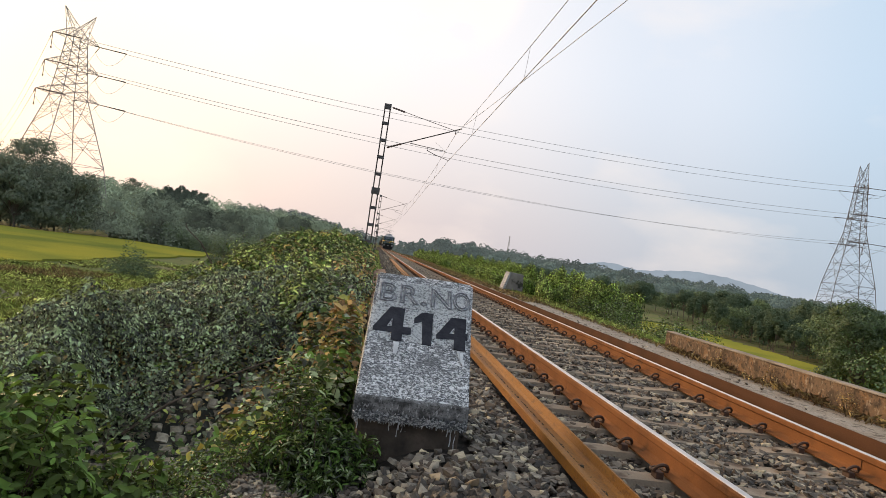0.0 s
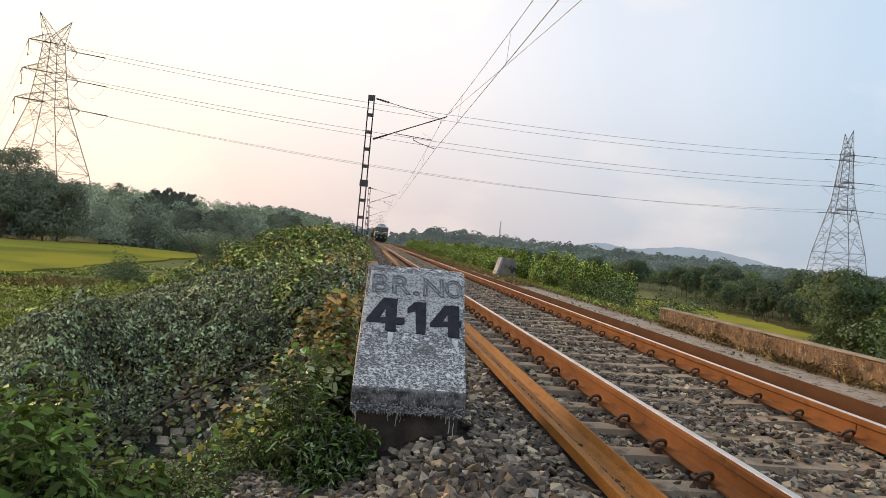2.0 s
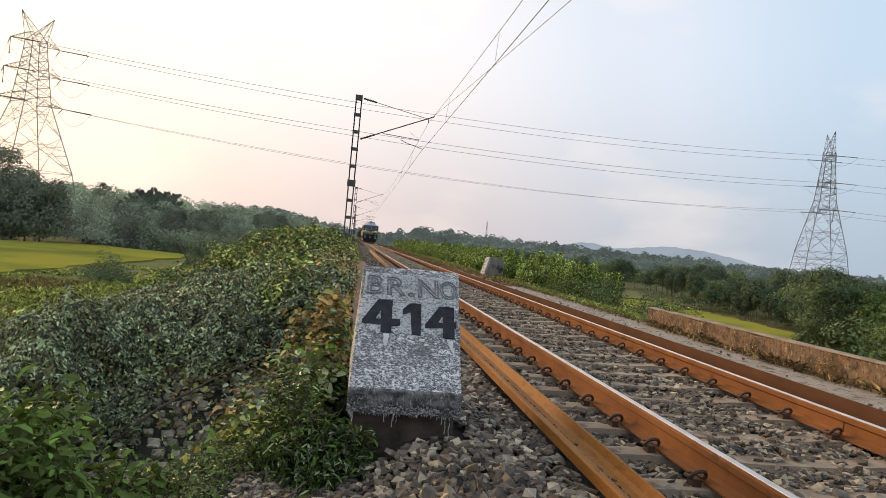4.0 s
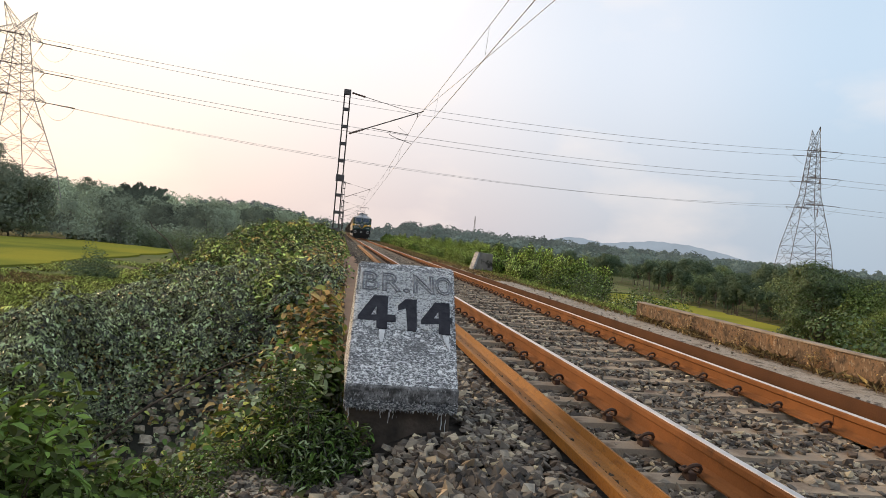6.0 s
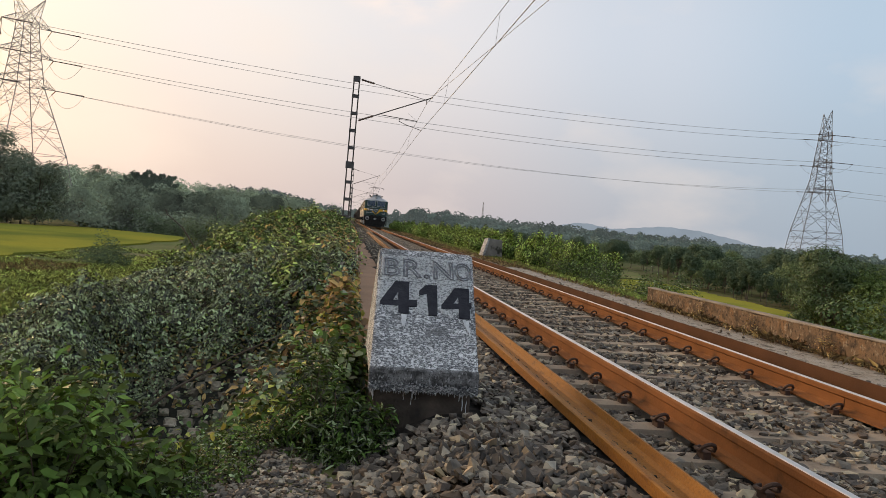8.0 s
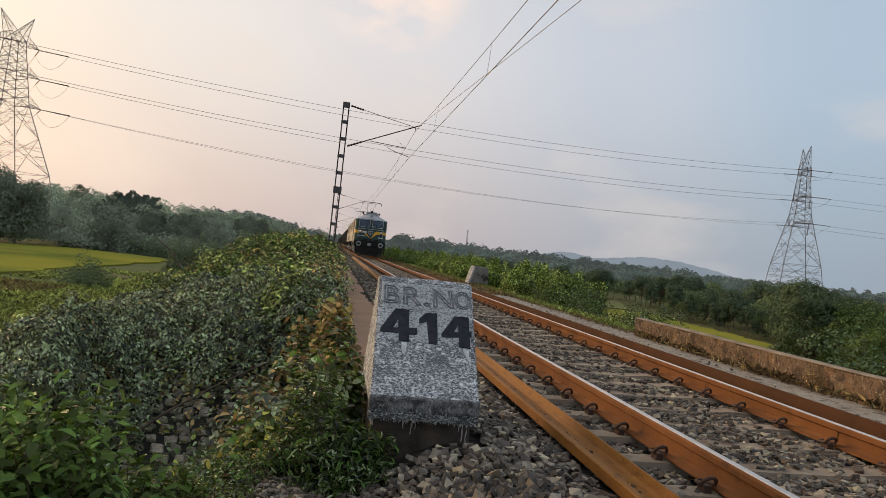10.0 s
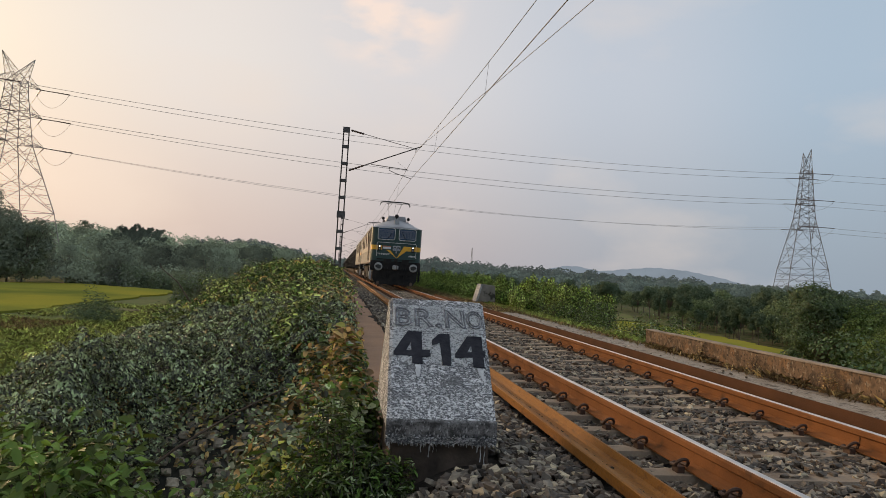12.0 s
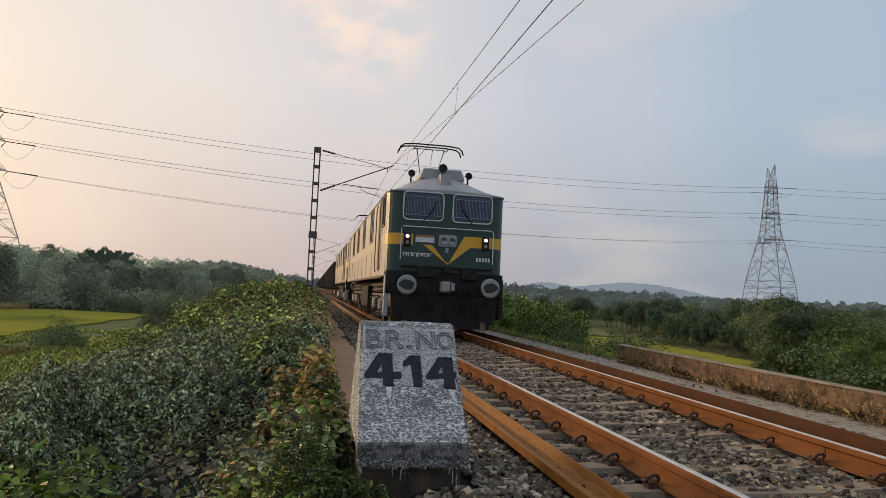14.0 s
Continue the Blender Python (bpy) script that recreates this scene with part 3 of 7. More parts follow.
first = sleeper_thing()
first.location = (0, 4.54 - 0.6 * 57, 0)
for i in range(1, 155):
    copy_thing(first, pose(0.004 * math.sin(i * 7.1), 4.54 + 0.6 * (i - 57), 0.003 * math.sin(i * 3.3), 0, 0, 0.25 * math.sin(i * 1.7)))
bm = bmesh.new()
for i in range(110, 520):
    y = 4.54 + 0.6 * (i - 12)
    box(bm, (-1.375, y - 0.09, -0.3), (1.375, y + 0.09, -0.187))
far = tagged(mesh_ob("far_sleepers", bm, SLEEPER), "distant row of concrete sleepers", "sleeper", kind="stuff")


# ---- ballast stones ----
def stone_mesh(seed, r=0.040):
    """An angular crushed stone: the hull of a few scattered corners."""
    rng = random.Random(seed)
    bm = bmesh.new()
    sx, sy, sz = rng.uniform(0.95, 1.55), rng.uniform(0.7, 1.05), rng.uniform(0.45, 0.85)
    for k in range(8):
        c = Vector(((k & 1) * 2 - 1, (k >> 1 & 1) * 2 - 1, (k >> 2 & 1) * 2 - 1)) * 0.62
        d = (c + Vector([rng.uniform(-0.45, 0.45) for _ in range(3)])) * r * (rng.uniform(0.45, 0.8) if rng.random() < 0.4 else 1.05)
        bm.verts.new((d.x * sx, d.y * sy, d.z * sz))
    for k in range(2):
        d = Vector([rng.gauss(0, 1) for _ in range(3)]).normalized() * r * rng.uniform(0.9, 1.15)
        bm.verts.new((d.x * sx, d.y * sy, d.z * sz))
    bmesh.ops.convex_hull(bm, input=bm.verts[:])
    bmesh.ops.delete(bm, geom=[v for v in bm.verts if not v.link_faces], context="VERTS")
    me = bpy.data.meshes.new("stone")
    bm.to_mesh(me)
    bm.free()
    me.materials.append(BALLAST)
    return me


STONES = [stone_mesh(i) for i in range(24)]


def scatter_stones():
    rng = np.random.default_rng(7)
    pts = []
    for x0, x1, y0, y1, dens in ((-3.35, 2.35, -12, -3, 110), (-3.35, 2.35, -3, 1.2, 330), (-4.1, 2.35, 1.2, 6, 860), (-2.5, 2.35, 6, 12, 560), (-2.4, 2.35, 12, 22, 340), (-2.4, 2.3, 22, 45, 140), (-2.4, 2.3, 45, 90, 60)):
        n = int((x1 - x0) * (y1 - y0) * dens)
        p = np.stack([rng.uniform(x0, x1, n), rng.uniform(y0, y1, n)], 1)
        pts.append(p)
    n = 320
    pts.append(np.stack([2.36 + 0.55 * rng.uniform(0, 1, n) ** 2.2, rng.uniform(2, 30, n)], 1))
    p = np.concatenate(pts)
    x, y = p[:, 0], p[:, 1]
    ph = ((y - 4.54 + 0.3) % 0.6) - 0.3
    on_sleeper = (np.abs(ph) < 0.082 + 0.02 * np.sin(x * 13 + y * 3)) & (np.abs(x) < 1.36)
    keep = ~on_sleeper | (rng.uniform(0, 1, len(p)) < 0.13)
    for rx, w in ((-G, 0.075), (G, 0.075), (-1.615, 0.105), (1.49, 0.1)):
        keep &= np.abs(x - rx) > w
    keep &= ~((x > -3.0) & (x < -2.2) & (y > 3.72) & (y < 5.0))
    keep &= ~((x < -2.35) & (y > 4.6)) & ~((x < -3.35) & (y > 4.55)) & ((x > -3.35) | (rng.uniform(0, 1, len(p)) > (-3.6 - x) * 1.3) & (y > 1.8 + 0.8 * np.sin(x * 9)))
    p, x, y, os = p[keep], x[keep], y[keep], on_sleeper[keep]
    z = np.where(x > 2.36, -0.262, np.where(x < -3.38, ground_z(x, y) + 0.01, shoulder_z(x, y))) + np.where(os, 0.03, 0) + rng.uniform(-0.012, 0.016, len(p))
    dist = np.hypot(x + 2.3, y - 3.0)
    order = np.argsort(dist)
    near = set(order[:300].tolist())
    heap = thing("ballast_heap", "loose angular grey and buff ballast stones beside the rail", "stones")
    for k in order[:300]:
        ob = new("stone", STONES[int(rng.integers(24))])
        ob.parent = heap
        s = float(0.5 + 0.75 * rng.uniform(0, 1) ** 1.6)
        ob.matrix_basis = Matrix.LocRotScale((x[k], y[k], z[k] + 0.008), Euler(rng.uniform(-0.9, 0.9, 3) + [0, 0, rng.uniform(0, 6)]), (s, s, s))
    base = [(np.array([v.co[:] for v in me.vertices]), np.array([q.vertices[:] for q in me.polygons])) for me in STONES]
    V, F, off = [], [], 0
    for k in order[300:]:
        v, f = base[int(rng.integers(24))]
        s = rng.uniform(0.42, 0.98) * (0.6 if x[k] > 2.36 or x[k] < -3.3 else 1.0)
        a, b = rng.uniform(0, 6.28), rng.uniform(-0.7, 0.7)
        ca, sa, cb, sb = math.cos(a), math.sin(a), math.cos(b), math.sin(b)
        R = np.array([[ca, -sa * cb, sa * sb], [sa, ca * cb, -ca * sb], [0, sb, cb]])
        V.append((v * s) @ R.T + (x[k], y[k], z[k]))
        F.append(f + off)
        off += len(v)
    me = bpy.data.meshes.new("loose_ballast")
    me.from_pydata(np.concatenate(V).tolist(), [], np.concatenate(F).tolist())
    me.materials.append(BALLAST)
    tagged(new("loose_ballast", me), "grey crushed-stone ballast between and beside the rails", "ballast", kind="stuff")


def scatter_gravel():
    """Small dark chippings on the path before the weeds."""
    rng = np.random.default_rng(77)
    n = 9000
    x, y = rng.uniform(-5.0, -3.15, n), rng.uniform(1.4, 4.3, n)
    ok = (y < 3.9 + 0.3 * np.sin(x * 5)) & (y > 1.5 + 0.4 * np.sin(x * 3))
    x, y = x[ok], y[ok]
    base = [(np.array([v.co[:] for v in me.vertices]), np.array([q.vertices[:] for q in me.polygons])) for me in STONES]
    V, F, off = [], [], 0
    z = ground_z(x, y) + 0.004
    for k in range(len(x)):
        v, f = base[k % 24]
        a = rng.uniform(0, 6.28)
        R = np.array([[math.cos(a), -math.sin(a), 0], [math.sin(a), math.cos(a), 0], [0, 0, 1]])
        V.append((v * rng.uniform(0.22, 0.55)) @ R.T + (x[k], y[k], z[k]))
        F.append(f + off)
        off += len(v)
    me = bpy.data.meshes.new("path_gravel")
    me.from_pydata(np.concatenate(V).tolist(), [], np.concatenate(F).tolist())
    me.materials.append(BALLAST)
    tagged(new("path_gravel", me), "fine dark chippings on the path beside the weeds", "gravel", kind="stuff")


# ---- bridge: walkways, parapet and number stones ----
def rough_slab(bm, x0, x1, y0, y1, z0, z1, n=24, amp=0.012, seed=0):
    """A long kerb or wall with slightly uneven edges."""
    rng = random.Random(seed)
    rows = []
    for i in range(n + 1):
        y = y0 + (y1 - y0) * i / n
        j = lambda: rng.uniform(-amp, amp)
        rows.append([bm.verts.new(p) for p in ((x0 + j(), y, z0), (x0 + j(), y, z1 + j() - 0.01), (x0 + 0.02 + j(), y, z1 + j()), (x1 - 0.02 + j(), y, z1 + j()), (x1 + j(), y, z1 + j() - 0.01), (x1, y, z0))])
    for a, b in zip(rows, rows[1:]):
        for k in range(5):
            bm.faces.new((a[k], a[k + 1], b[k + 1], b[k]))
    bm.faces.new(rows[0])
    bm.faces.new(rows[-1][::-1])
    bmesh.ops.recalc_face_normals(bm, faces=bm.faces)


bridge = thing("bridge_edge", "low weathered concrete bridge edge with walkway", "bridge", kind="structure")
bm = bmesh.new()
rough_slab(bm, 2.38, 3.62, -30, 40, -1.4, -0.27, 60, 0.015, 1)
part("walkway", bm, CONCRETE, bridge, "grey dusty concrete walkway")
bm = bmesh.new()
rough_slab(bm, 3.3, 3.47, -30, 13.6, -0.268, 0.085, 64, 0.014, 2)
part("parapet_wall", bm, PARAPET, bridge, "rust-brown stained plastered parapet wall")
# thin pale strip that marks the top edge of the wall
bm = bmesh.new()
rough_slab(bm, 3.288, 3.482, -30, 13.6, 0.088, 0.112, 64, 0.008, 3)
part("coping", bm, mat("pale_parapet_top", (0.31, 0.255, 0.20), (0.20, 0.16, 0.12), 3, 0.95, 0, 0.6, 30, sheen=0.1), bridge, "pale strip along the parapet top")
bm = bmesh.new()
rough_slab(bm, -2.92, -2.36, 5.0, 34, -1.6, -0.17, 40, 0.015, 5)
part("kerb", bm, mat("brown_dusty_kerb", (0.36, 0.205, 0.118), (0.28, 0.165, 0.098), 1.5, 0.95, 0, 0.5, 30), bridge, "dusty brown concrete kerb")


def text_mesh(body, size, line):
    """Outlined letters: the stroke is a thin raised line."""
    cu = bpy.data.curves.new(body, "FONT")
    cu.body, cu.size, cu.align_x, cu.align_y = body, size, "CENTER", "CENTER"
    cu.fill_mode, cu.bevel_depth, cu.bevel_resolution, cu.resolution_u = "NONE", line, 0, 3
    ob = bpy.data.objects.new("letters", cu)
    me = bpy.data.meshes.new_from_object(ob)
    bpy.data.objects.remove(ob)
    bpy.data.curves.remove(cu)
    return me


def number_stone():
    """The whitewashed slanting number stone on its black base."""
    x0, x1 = -2.945, -2.265
    t = thing("bridge_number_stone", "whitewashed slanting concrete stone lettered BR NO 414", "marker stone")
    # slanting block, seen from the side: (y, z)
    prof = [(3.86, 0.065), (3.845, 0.115), (4.635, 0.815), (4.665, 0.822), (4.82, 0.80), (4.86, 0.065)]
    bm = bmesh.new()
    vs = prism(bm, prof, "x", x0, x1)
    bmesh.ops.bevel(bm, geom=bm.edges[:], offset=0.014, segments=2, affect="EDGES")
    bmesh.ops.subdivide_edges(bm, edges=[e for e in bm.edges if e.calc_length() > 0.12], cuts=5, use_grid_fill=True)
    for v in bm.verts:
        v.co += noise.noise_vector(v.co * 9) * 0.005
        v.co.x += 0.036 * (v.co.z - 0.10) / 0.70
    part("block", bm, WHITEWASH, t)
    bm = bmesh.new()
    prism(bm, [(3.858, -0.02), (3.842, 0.0), (3.836, 0.118), (3.862, 0.128), (3.9, 0.1), (3.9, -0.02)], "x", x0 - 0.004, x1 + 0.004)
    bmesh.ops.bevel(bm, geom=bm.edges[:], offset=0.006, segments=1, affect="EDGES")
    part("lip", bm, LIP_PAINT, t, "grey sooty front lip")
    bm = bmesh.new()
    box(bm, (x0 + 0.03, 3.92, -0.72), (x1 - 0.015, 4.82, 0.07), 0.02)
    bmesh.ops.subdivide_edges(bm, edges=[e for e in bm.edges if e.calc_length() > 0.12], cuts=4, use_grid_fill=True)
    for v in bm.verts:
        v.co += noise.noise_vector(v.co * 7) * 0.014
    part("base", bm, BLACK_BASE, t, "damp black masonry base")
    slope = math.degrees(math.atan2(0.70, 0.79))
    face = pose((x0 + x1) / 2, 4.24, 0.465, slope)

    def on_face(name, me, u, v, lift, material, stretch=(1, 1), label=""):
        ob = new(name, me)
        me.materials.clear()
        me.materials.append(material)
        ob.parent = t
        ob.matrix_basis = face @ Matrix.Translation((u, v, lift)) @ Matrix.Diagonal((stretch[0], stretch[1], 1, 1))
        if label:
            ob["label"] = label
        return ob

    # the digits, each of a few broad brush strokes on the face
    digits = (
        (((-0.170, -0.072), (-0.099, -0.074), (-0.094, 0.211), (-0.170, 0.211)), ((-0.292, -0.008), (-0.044, -0.010), (-0.044, 0.050), (-0.292, 0.028)), ((-0.292, 0.022), (-0.205, 0.040), (-0.146, 0.172), (-0.146, 0.211), (-0.193, 0.211))),
        (((-0.028, 0.138), (-0.027, 0.094), (0.026, 0.114), (0.034, -0.078), (0.092, -0.078), (0.100, 0.201), (0.021, 0.196)),),
        (((0.240, -0.086), (0.316, -0.088), (0.325, 0.190), (0.246, 0.190)), ((0.124, -0.012), (0.330, 0.004), (0.334, 0.060), (0.124, 0.026)), ((0.124, 0.020), (0.208, 0.040), (0.268, 0.150), (0.268, 0.190), (0.224, 0.190))),
    )
    for strokes in digits:
        bm = bmesh.new()
        for k, stroke in enumerate(strokes):
            prism(bm, stroke, "z", -0.008, 0.0062 - 0.0005 * k)
        bmesh.ops.subdivide_edges(bm, edges=[e for e in bm.edges if e.calc_length() > 0.05], cuts=3)
        for v in bm.verts:
            q = noise.noise_vector(v.co * 60)
            v.co += Vector((q.x, q.y, 0)) * 0.0035
        me = bpy.data.meshes.new("digit")
        bm.to_mesh(me)
        bm.free()
        on_face("digit", me, 0, 0, 0.0015, BLACK_PAINT, (1, 1), "black painted digit")

    def coat(name, u0, u1, v0, v1, ragged, lift, label):
        """A thin patch of whitewash with a ragged lower edge."""
        bm = bmesh.new()
        n, rows = 40, 6
        rng = random.Random(name)
        low = [v0 + rng.uniform(-ragged, ragged) + 1.6 * ragged * math.sin(i * 0.55) for i in range(n + 1)]
        vs = [bm.verts.new((u0 + (u1 - u0) * i / n + 0.036 * (low[i] + (v1 - low[i]) * j / rows), low[i] + (v1 - low[i]) * j / rows, 0.0)) for j in range(rows + 1) for i in range(n + 1)]
        for j in range(rows):
            for i in range(n):
                k = j * (n + 1) + i
                bm.faces.new((vs[k], vs[k + 1], vs[k + n + 2], vs[k + n + 1]))
        bmesh.ops.solidify(bm, geom=bm.faces[:], thickness=0.002)
        me = bpy.data.meshes.new(name)
        bm.to_mesh(me)
        bm.free()
        on_face(name, me, 0, 0, lift, FRESH_WASH, (1, 1), label)

    coat("letter_panel", -0.305, 0.333, 0.222, 0.470, 0.0, 0.0040, "thicker whitewash behind the letters")
    coat("digit_panel", -0.318, 0.325, -0.045, 0.216, 0.022, 0.0035, "thicker whitewash round the digits")
    # shallow outlined letters in the whitewash
    letter_paint = mat("greyed_letter_groove", (0.10, 0.10, 0.11), (0.36, 0.36, 0.37), 26, 0.9, 0, 0.6, 60)
    for ch, u, w in (("B", -0.222, 1.05), ("R", -0.080, 1.05), (".", 0.030, 1.3), ("N", 0.150, 1.0), ("O", 0.292, 0.72)):
        on_face("letter", text_mesh(ch, 0.215, 0.0060), u, 0.338, 0.007, letter_paint, (w, 1.12), "weathered raised letter")
    rng = random.Random(9)
    bm = bmesh.new()
    n = 90
    top_ = [bm.verts.new((x0 - 0.004 + (x1 - x0 + 0.008) * i / n, 3.8335, 0.018 + rng.uniform(0, 0.03))) for i in range(n + 1)]
    low_ = [bm.verts.new((v.co.x, 3.8375, -0.012 - rng.uniform(0, 0.030) * (1 if i % 2 else 0.3))) for i, v in enumerate(top_)]
    for i in range(n):
        bm.faces.new((top_[i], top_[i + 1], low_[i + 1], low_[i]))
    bmesh.ops.solidify(bm, geom=bm.faces[:], thickness=0.004)
    part("paint_fringe", bm, WHITEWASH, t, "ragged fringe of run whitewash")
    runs = [(rng.uniform(-0.33, 0.33), rng.uniform(0.015, 0.06)) for _ in range(64)]
    runs += [(-0.315, 0.07), (-0.305, 0.10), (-0.205, 0.05), (-0.118, 0.07), (-0.112, 0.09), (-0.062, 0.12), (-0.055, 0.08), (-0.035, 0.09), (-0.015, 0.085), (0.245, 0.085), (0.268, 0.145), (0.292, 0.165)]
    for u, ln in runs:
        x = (x0 + x1) / 2 + u
        pts = [(x + rng.uniform(-0.004, 0.004), 3.925 - 0.004 * k / 4, 0.0 - ln * k / 4) for k in range(5)]
        pts[0] = (x, 3.85, 0.0)
        bm = bmesh.new()
        tube(bm, pts, 0.0062 if ln < 0.06 else 0.0042, 5, 0.0028)
        part("paint_drip", bm, DRIP, t, "run of white paint")
    for u, v, s in ((-0.132, -0.125, 0.040), (-0.140, -0.150, 0.024), (0.290, -0.140, 0.034), (0.302, -0.185, 0.022), (0.275, -0.120, 0.022)):
        bm = bmesh.new()
        prism(bm, [(u - s * 0.5, v + s), (u + s * 0.5, v + s), (u + s * 0.25, v - s), (u, v - 1.6 * s), (u - s * 0.2, v - s)], "z", 0.0, 0.004)
        me = bpy.data.meshes.new("paint_run")
        bm.to_mesh(me)
        bm.free()
        on_face("paint_run", me, 0, 0, 0.003, DRIP)
    return t


number_stone()

marker = thing("far_marker_stone", "grey concrete marker stone with a whitewashed slanting edge", "marker stone")
bm = bmesh.new()
prism(bm, [(3.22, -0.42), (3.12, -0.42), (3.40, 0.60), (3.46, 0.64), (4.06, 0.60), (4.12, -0.42)], "y", 31.4, 32.2)
bmesh.ops.bevel(bm, geom=bm.edges[:], offset=0.02, segments=1, affect="EDGES")
part("block", bm, mat("dark_stained_concrete", (0.19, 0.168, 0.145), (0.28, 0.25, 0.22), 3, 0.95, 0, 0.6, 30, dirt=(0.06, 0.055, 0.045), dirt_scale=4, sheen=0.1), marker)
bm = bmesh.new()
prism(bm, [(3.08, -0.42), (3.20, -0.42), (3.45, 0.64), (3.37, 0.64)], "y", 31.35, 32.25)
part("painted_face", bm, WHITEWASH, marker, "whitewashed slanting face")


# ---- overhead line ----
def ohe_mast(y, x=-3.41, top=7.86, base=-0.5):
    t = thing("overhead_mast", "dark steel lattice mast with a bracket arm", "mast", "masts of the overhead line", at=(0, y, 0))
    for u in (-0.13, 0.13):
        bm = bmesh.new()
        prism(bm, [(x + u - 0.03, -0.06), (x + u + 0.03, -0.06), (x + u + 0.03, -0.045), (x + u - 0.02 * (1 if u > 0 else -1), -0.045), (x + u - 0.02 * (1 if u > 0 else -1), 0.045), (x + u + 0.03, 0.045), (x + u + 0.03, 0.06), (x + u - 0.03, 0.06)], "z", base, top)
        part("channel", bm, MAST_STEEL, t)
    z = top - 0.13
    k = 0
    while z > 0.2:
        h = 0.13 if k == 0 else (0.16 if k == 5 else 0.075)
        bm = bmesh.new()
        w = 0.17 if k != 5 else 0.2
        box(bm, (x - w, -0.075, z - h), (x + w, -0.062, z + h), 0.004)
        box(bm, (x - w, 0.062, z - h), (x + w, 0.075, z + h), 0.004)
        part("batten", bm, BATTEN, t)
        z -= 0.83
        k += 1
    bm = bmesh.new()
    box(bm, (x - 0.32, -0.3, base - 0.3), (x + 0.32, 0.3, base + 0.45), 0.03)
    part("footing", bm, CONCRETE, t)
    arm = Vector((0.218, 0, 7.198))
    root, stay = Vector((x + 0.16, 0, 5.72)), Vector((x + 0.16, 0, 7.74))
    bm = bmesh.new()
    tube(bm, (root + (arm - root) * 0.22, arm + Vector((0.12, 0, 0.05))), 0.026, 8)
    part("bracket_tube", bm, MAST_STEEL, t)
    bm = bmesh.new()
    end = Vector((0.0, 0, 7.10))
    tube(bm, (stay + (end - stay) * 0.2, end), 0.014, 6)
    part("stay_tube", bm, MAST_STEEL, t)
    for a, b in ((root, arm), (stay, end)):
        bm = bmesh.new()
        d = (b - a)
        seg = [a + d * (0.02 + 0.02 * i) for i in range(11)]
        rings = tube(bm, seg, 0.03, 8)
        for i, ring in enumerate(rings):
            c = seg[i]
            for v in ring:
                v.co = c + (v.co - c) * (1.9 if i % 2 else 1.0)
        part("insulator", bm, CERAMIC, t)
    bm = bmesh.new()
    tube(bm, ((-2.10, 0, 6.14), (-0.33, 0, 6.02)), 0.018, 6)
    tube(bm, ((-1.2, 0, 6.07), (-1.22, 0, 5.92)), 0.012, 5)
    tube(bm, ((-0.85, 0, 6.38), (-0.34, 0, 6.03)), 0.004, 4)
    part("register_tube", bm, MAST_STEEL, t)
    bm = bmesh.new()
    tube(bm, ((-1.22, 0, 5.93), (-0.9, 0, 5.80), (-0.12, 0, 5.60)), 0.016, 6)
    part("steady_arm", bm, MAST_STEEL, t)
    bm = bmesh.new()
    tube(bm, ((0.05, 0, 7.09), (0.05, 0, 6.90)), 0.02, 6)
    part("suspension_clamp", bm, MAST_STEEL, t)
    return t


MASTS = [-29.0, 33.18, 94.5, 155.0, 216.0, 277.0]
m0 = ohe_mast(0)
m0.location = (0, MASTS[1], 0)
for y in (MASTS[0], *MASTS[2:]):
    copy_thing(m0, pose(0, y, 0))


def wire(bm, a, b, sag, r, n=24):
    a, b = Vector(a), Vector(b)
    tube(bm, [a + (b - a) * (i / n) - Vector((0, 0, 4 * sag * (i / n) * (1 - i / n))) for i in range(n + 1)], r, 5)


line = thing("overhead_line", "thin dark catenary and contact wires over the track", "wires")
stag = [0.33, -0.12, 0.12, -0.12, 0.12, -0.12]
bm = bmesh.new()
for i in range(5):
    wire(bm, (stag[i], MASTS[i], 5.57), (stag[i + 1], MASTS[i + 1], 5.57), 0.03, 0.0105)
part("contact_wire", bm, WIRE, line)
bm = bmesh.new()
for i in range(5):
    wire(bm, (0.10 if i == 0 else 0.05, MASTS[i], 6.90), (0.05, MASTS[i + 1], 6.90), 0.64, 0.009)
part("catenary_wire", bm, WIRE, line)
bm = bmesh.new()
wire(bm, (4.7, MASTS[0], 7.4), (0.218, MASTS[1], 7.20), 0.30, 0.009)
part("feeder_wire", bm, WIRE, line)
for i in range(5):
    for k in range(6):
        y = MASTS[i + 1] - 8.0 - 8.9 * k
        u = (y - MASTS[i]) / (MASTS[i + 1] - MASTS[i])
        zt, zb = 6.90 - 4 * 0.62 * u * (1 - u), 5.57 - 0.12 * u * (1 - u)
        xb = stag[i] + (stag[i + 1] - stag[i]) * u
        bm = bmesh.new()
        tube(bm, ((0.05, y, zt), (xb, y, zb)), 0.004, 4)
        part("dropper", bm, WIRE, line)


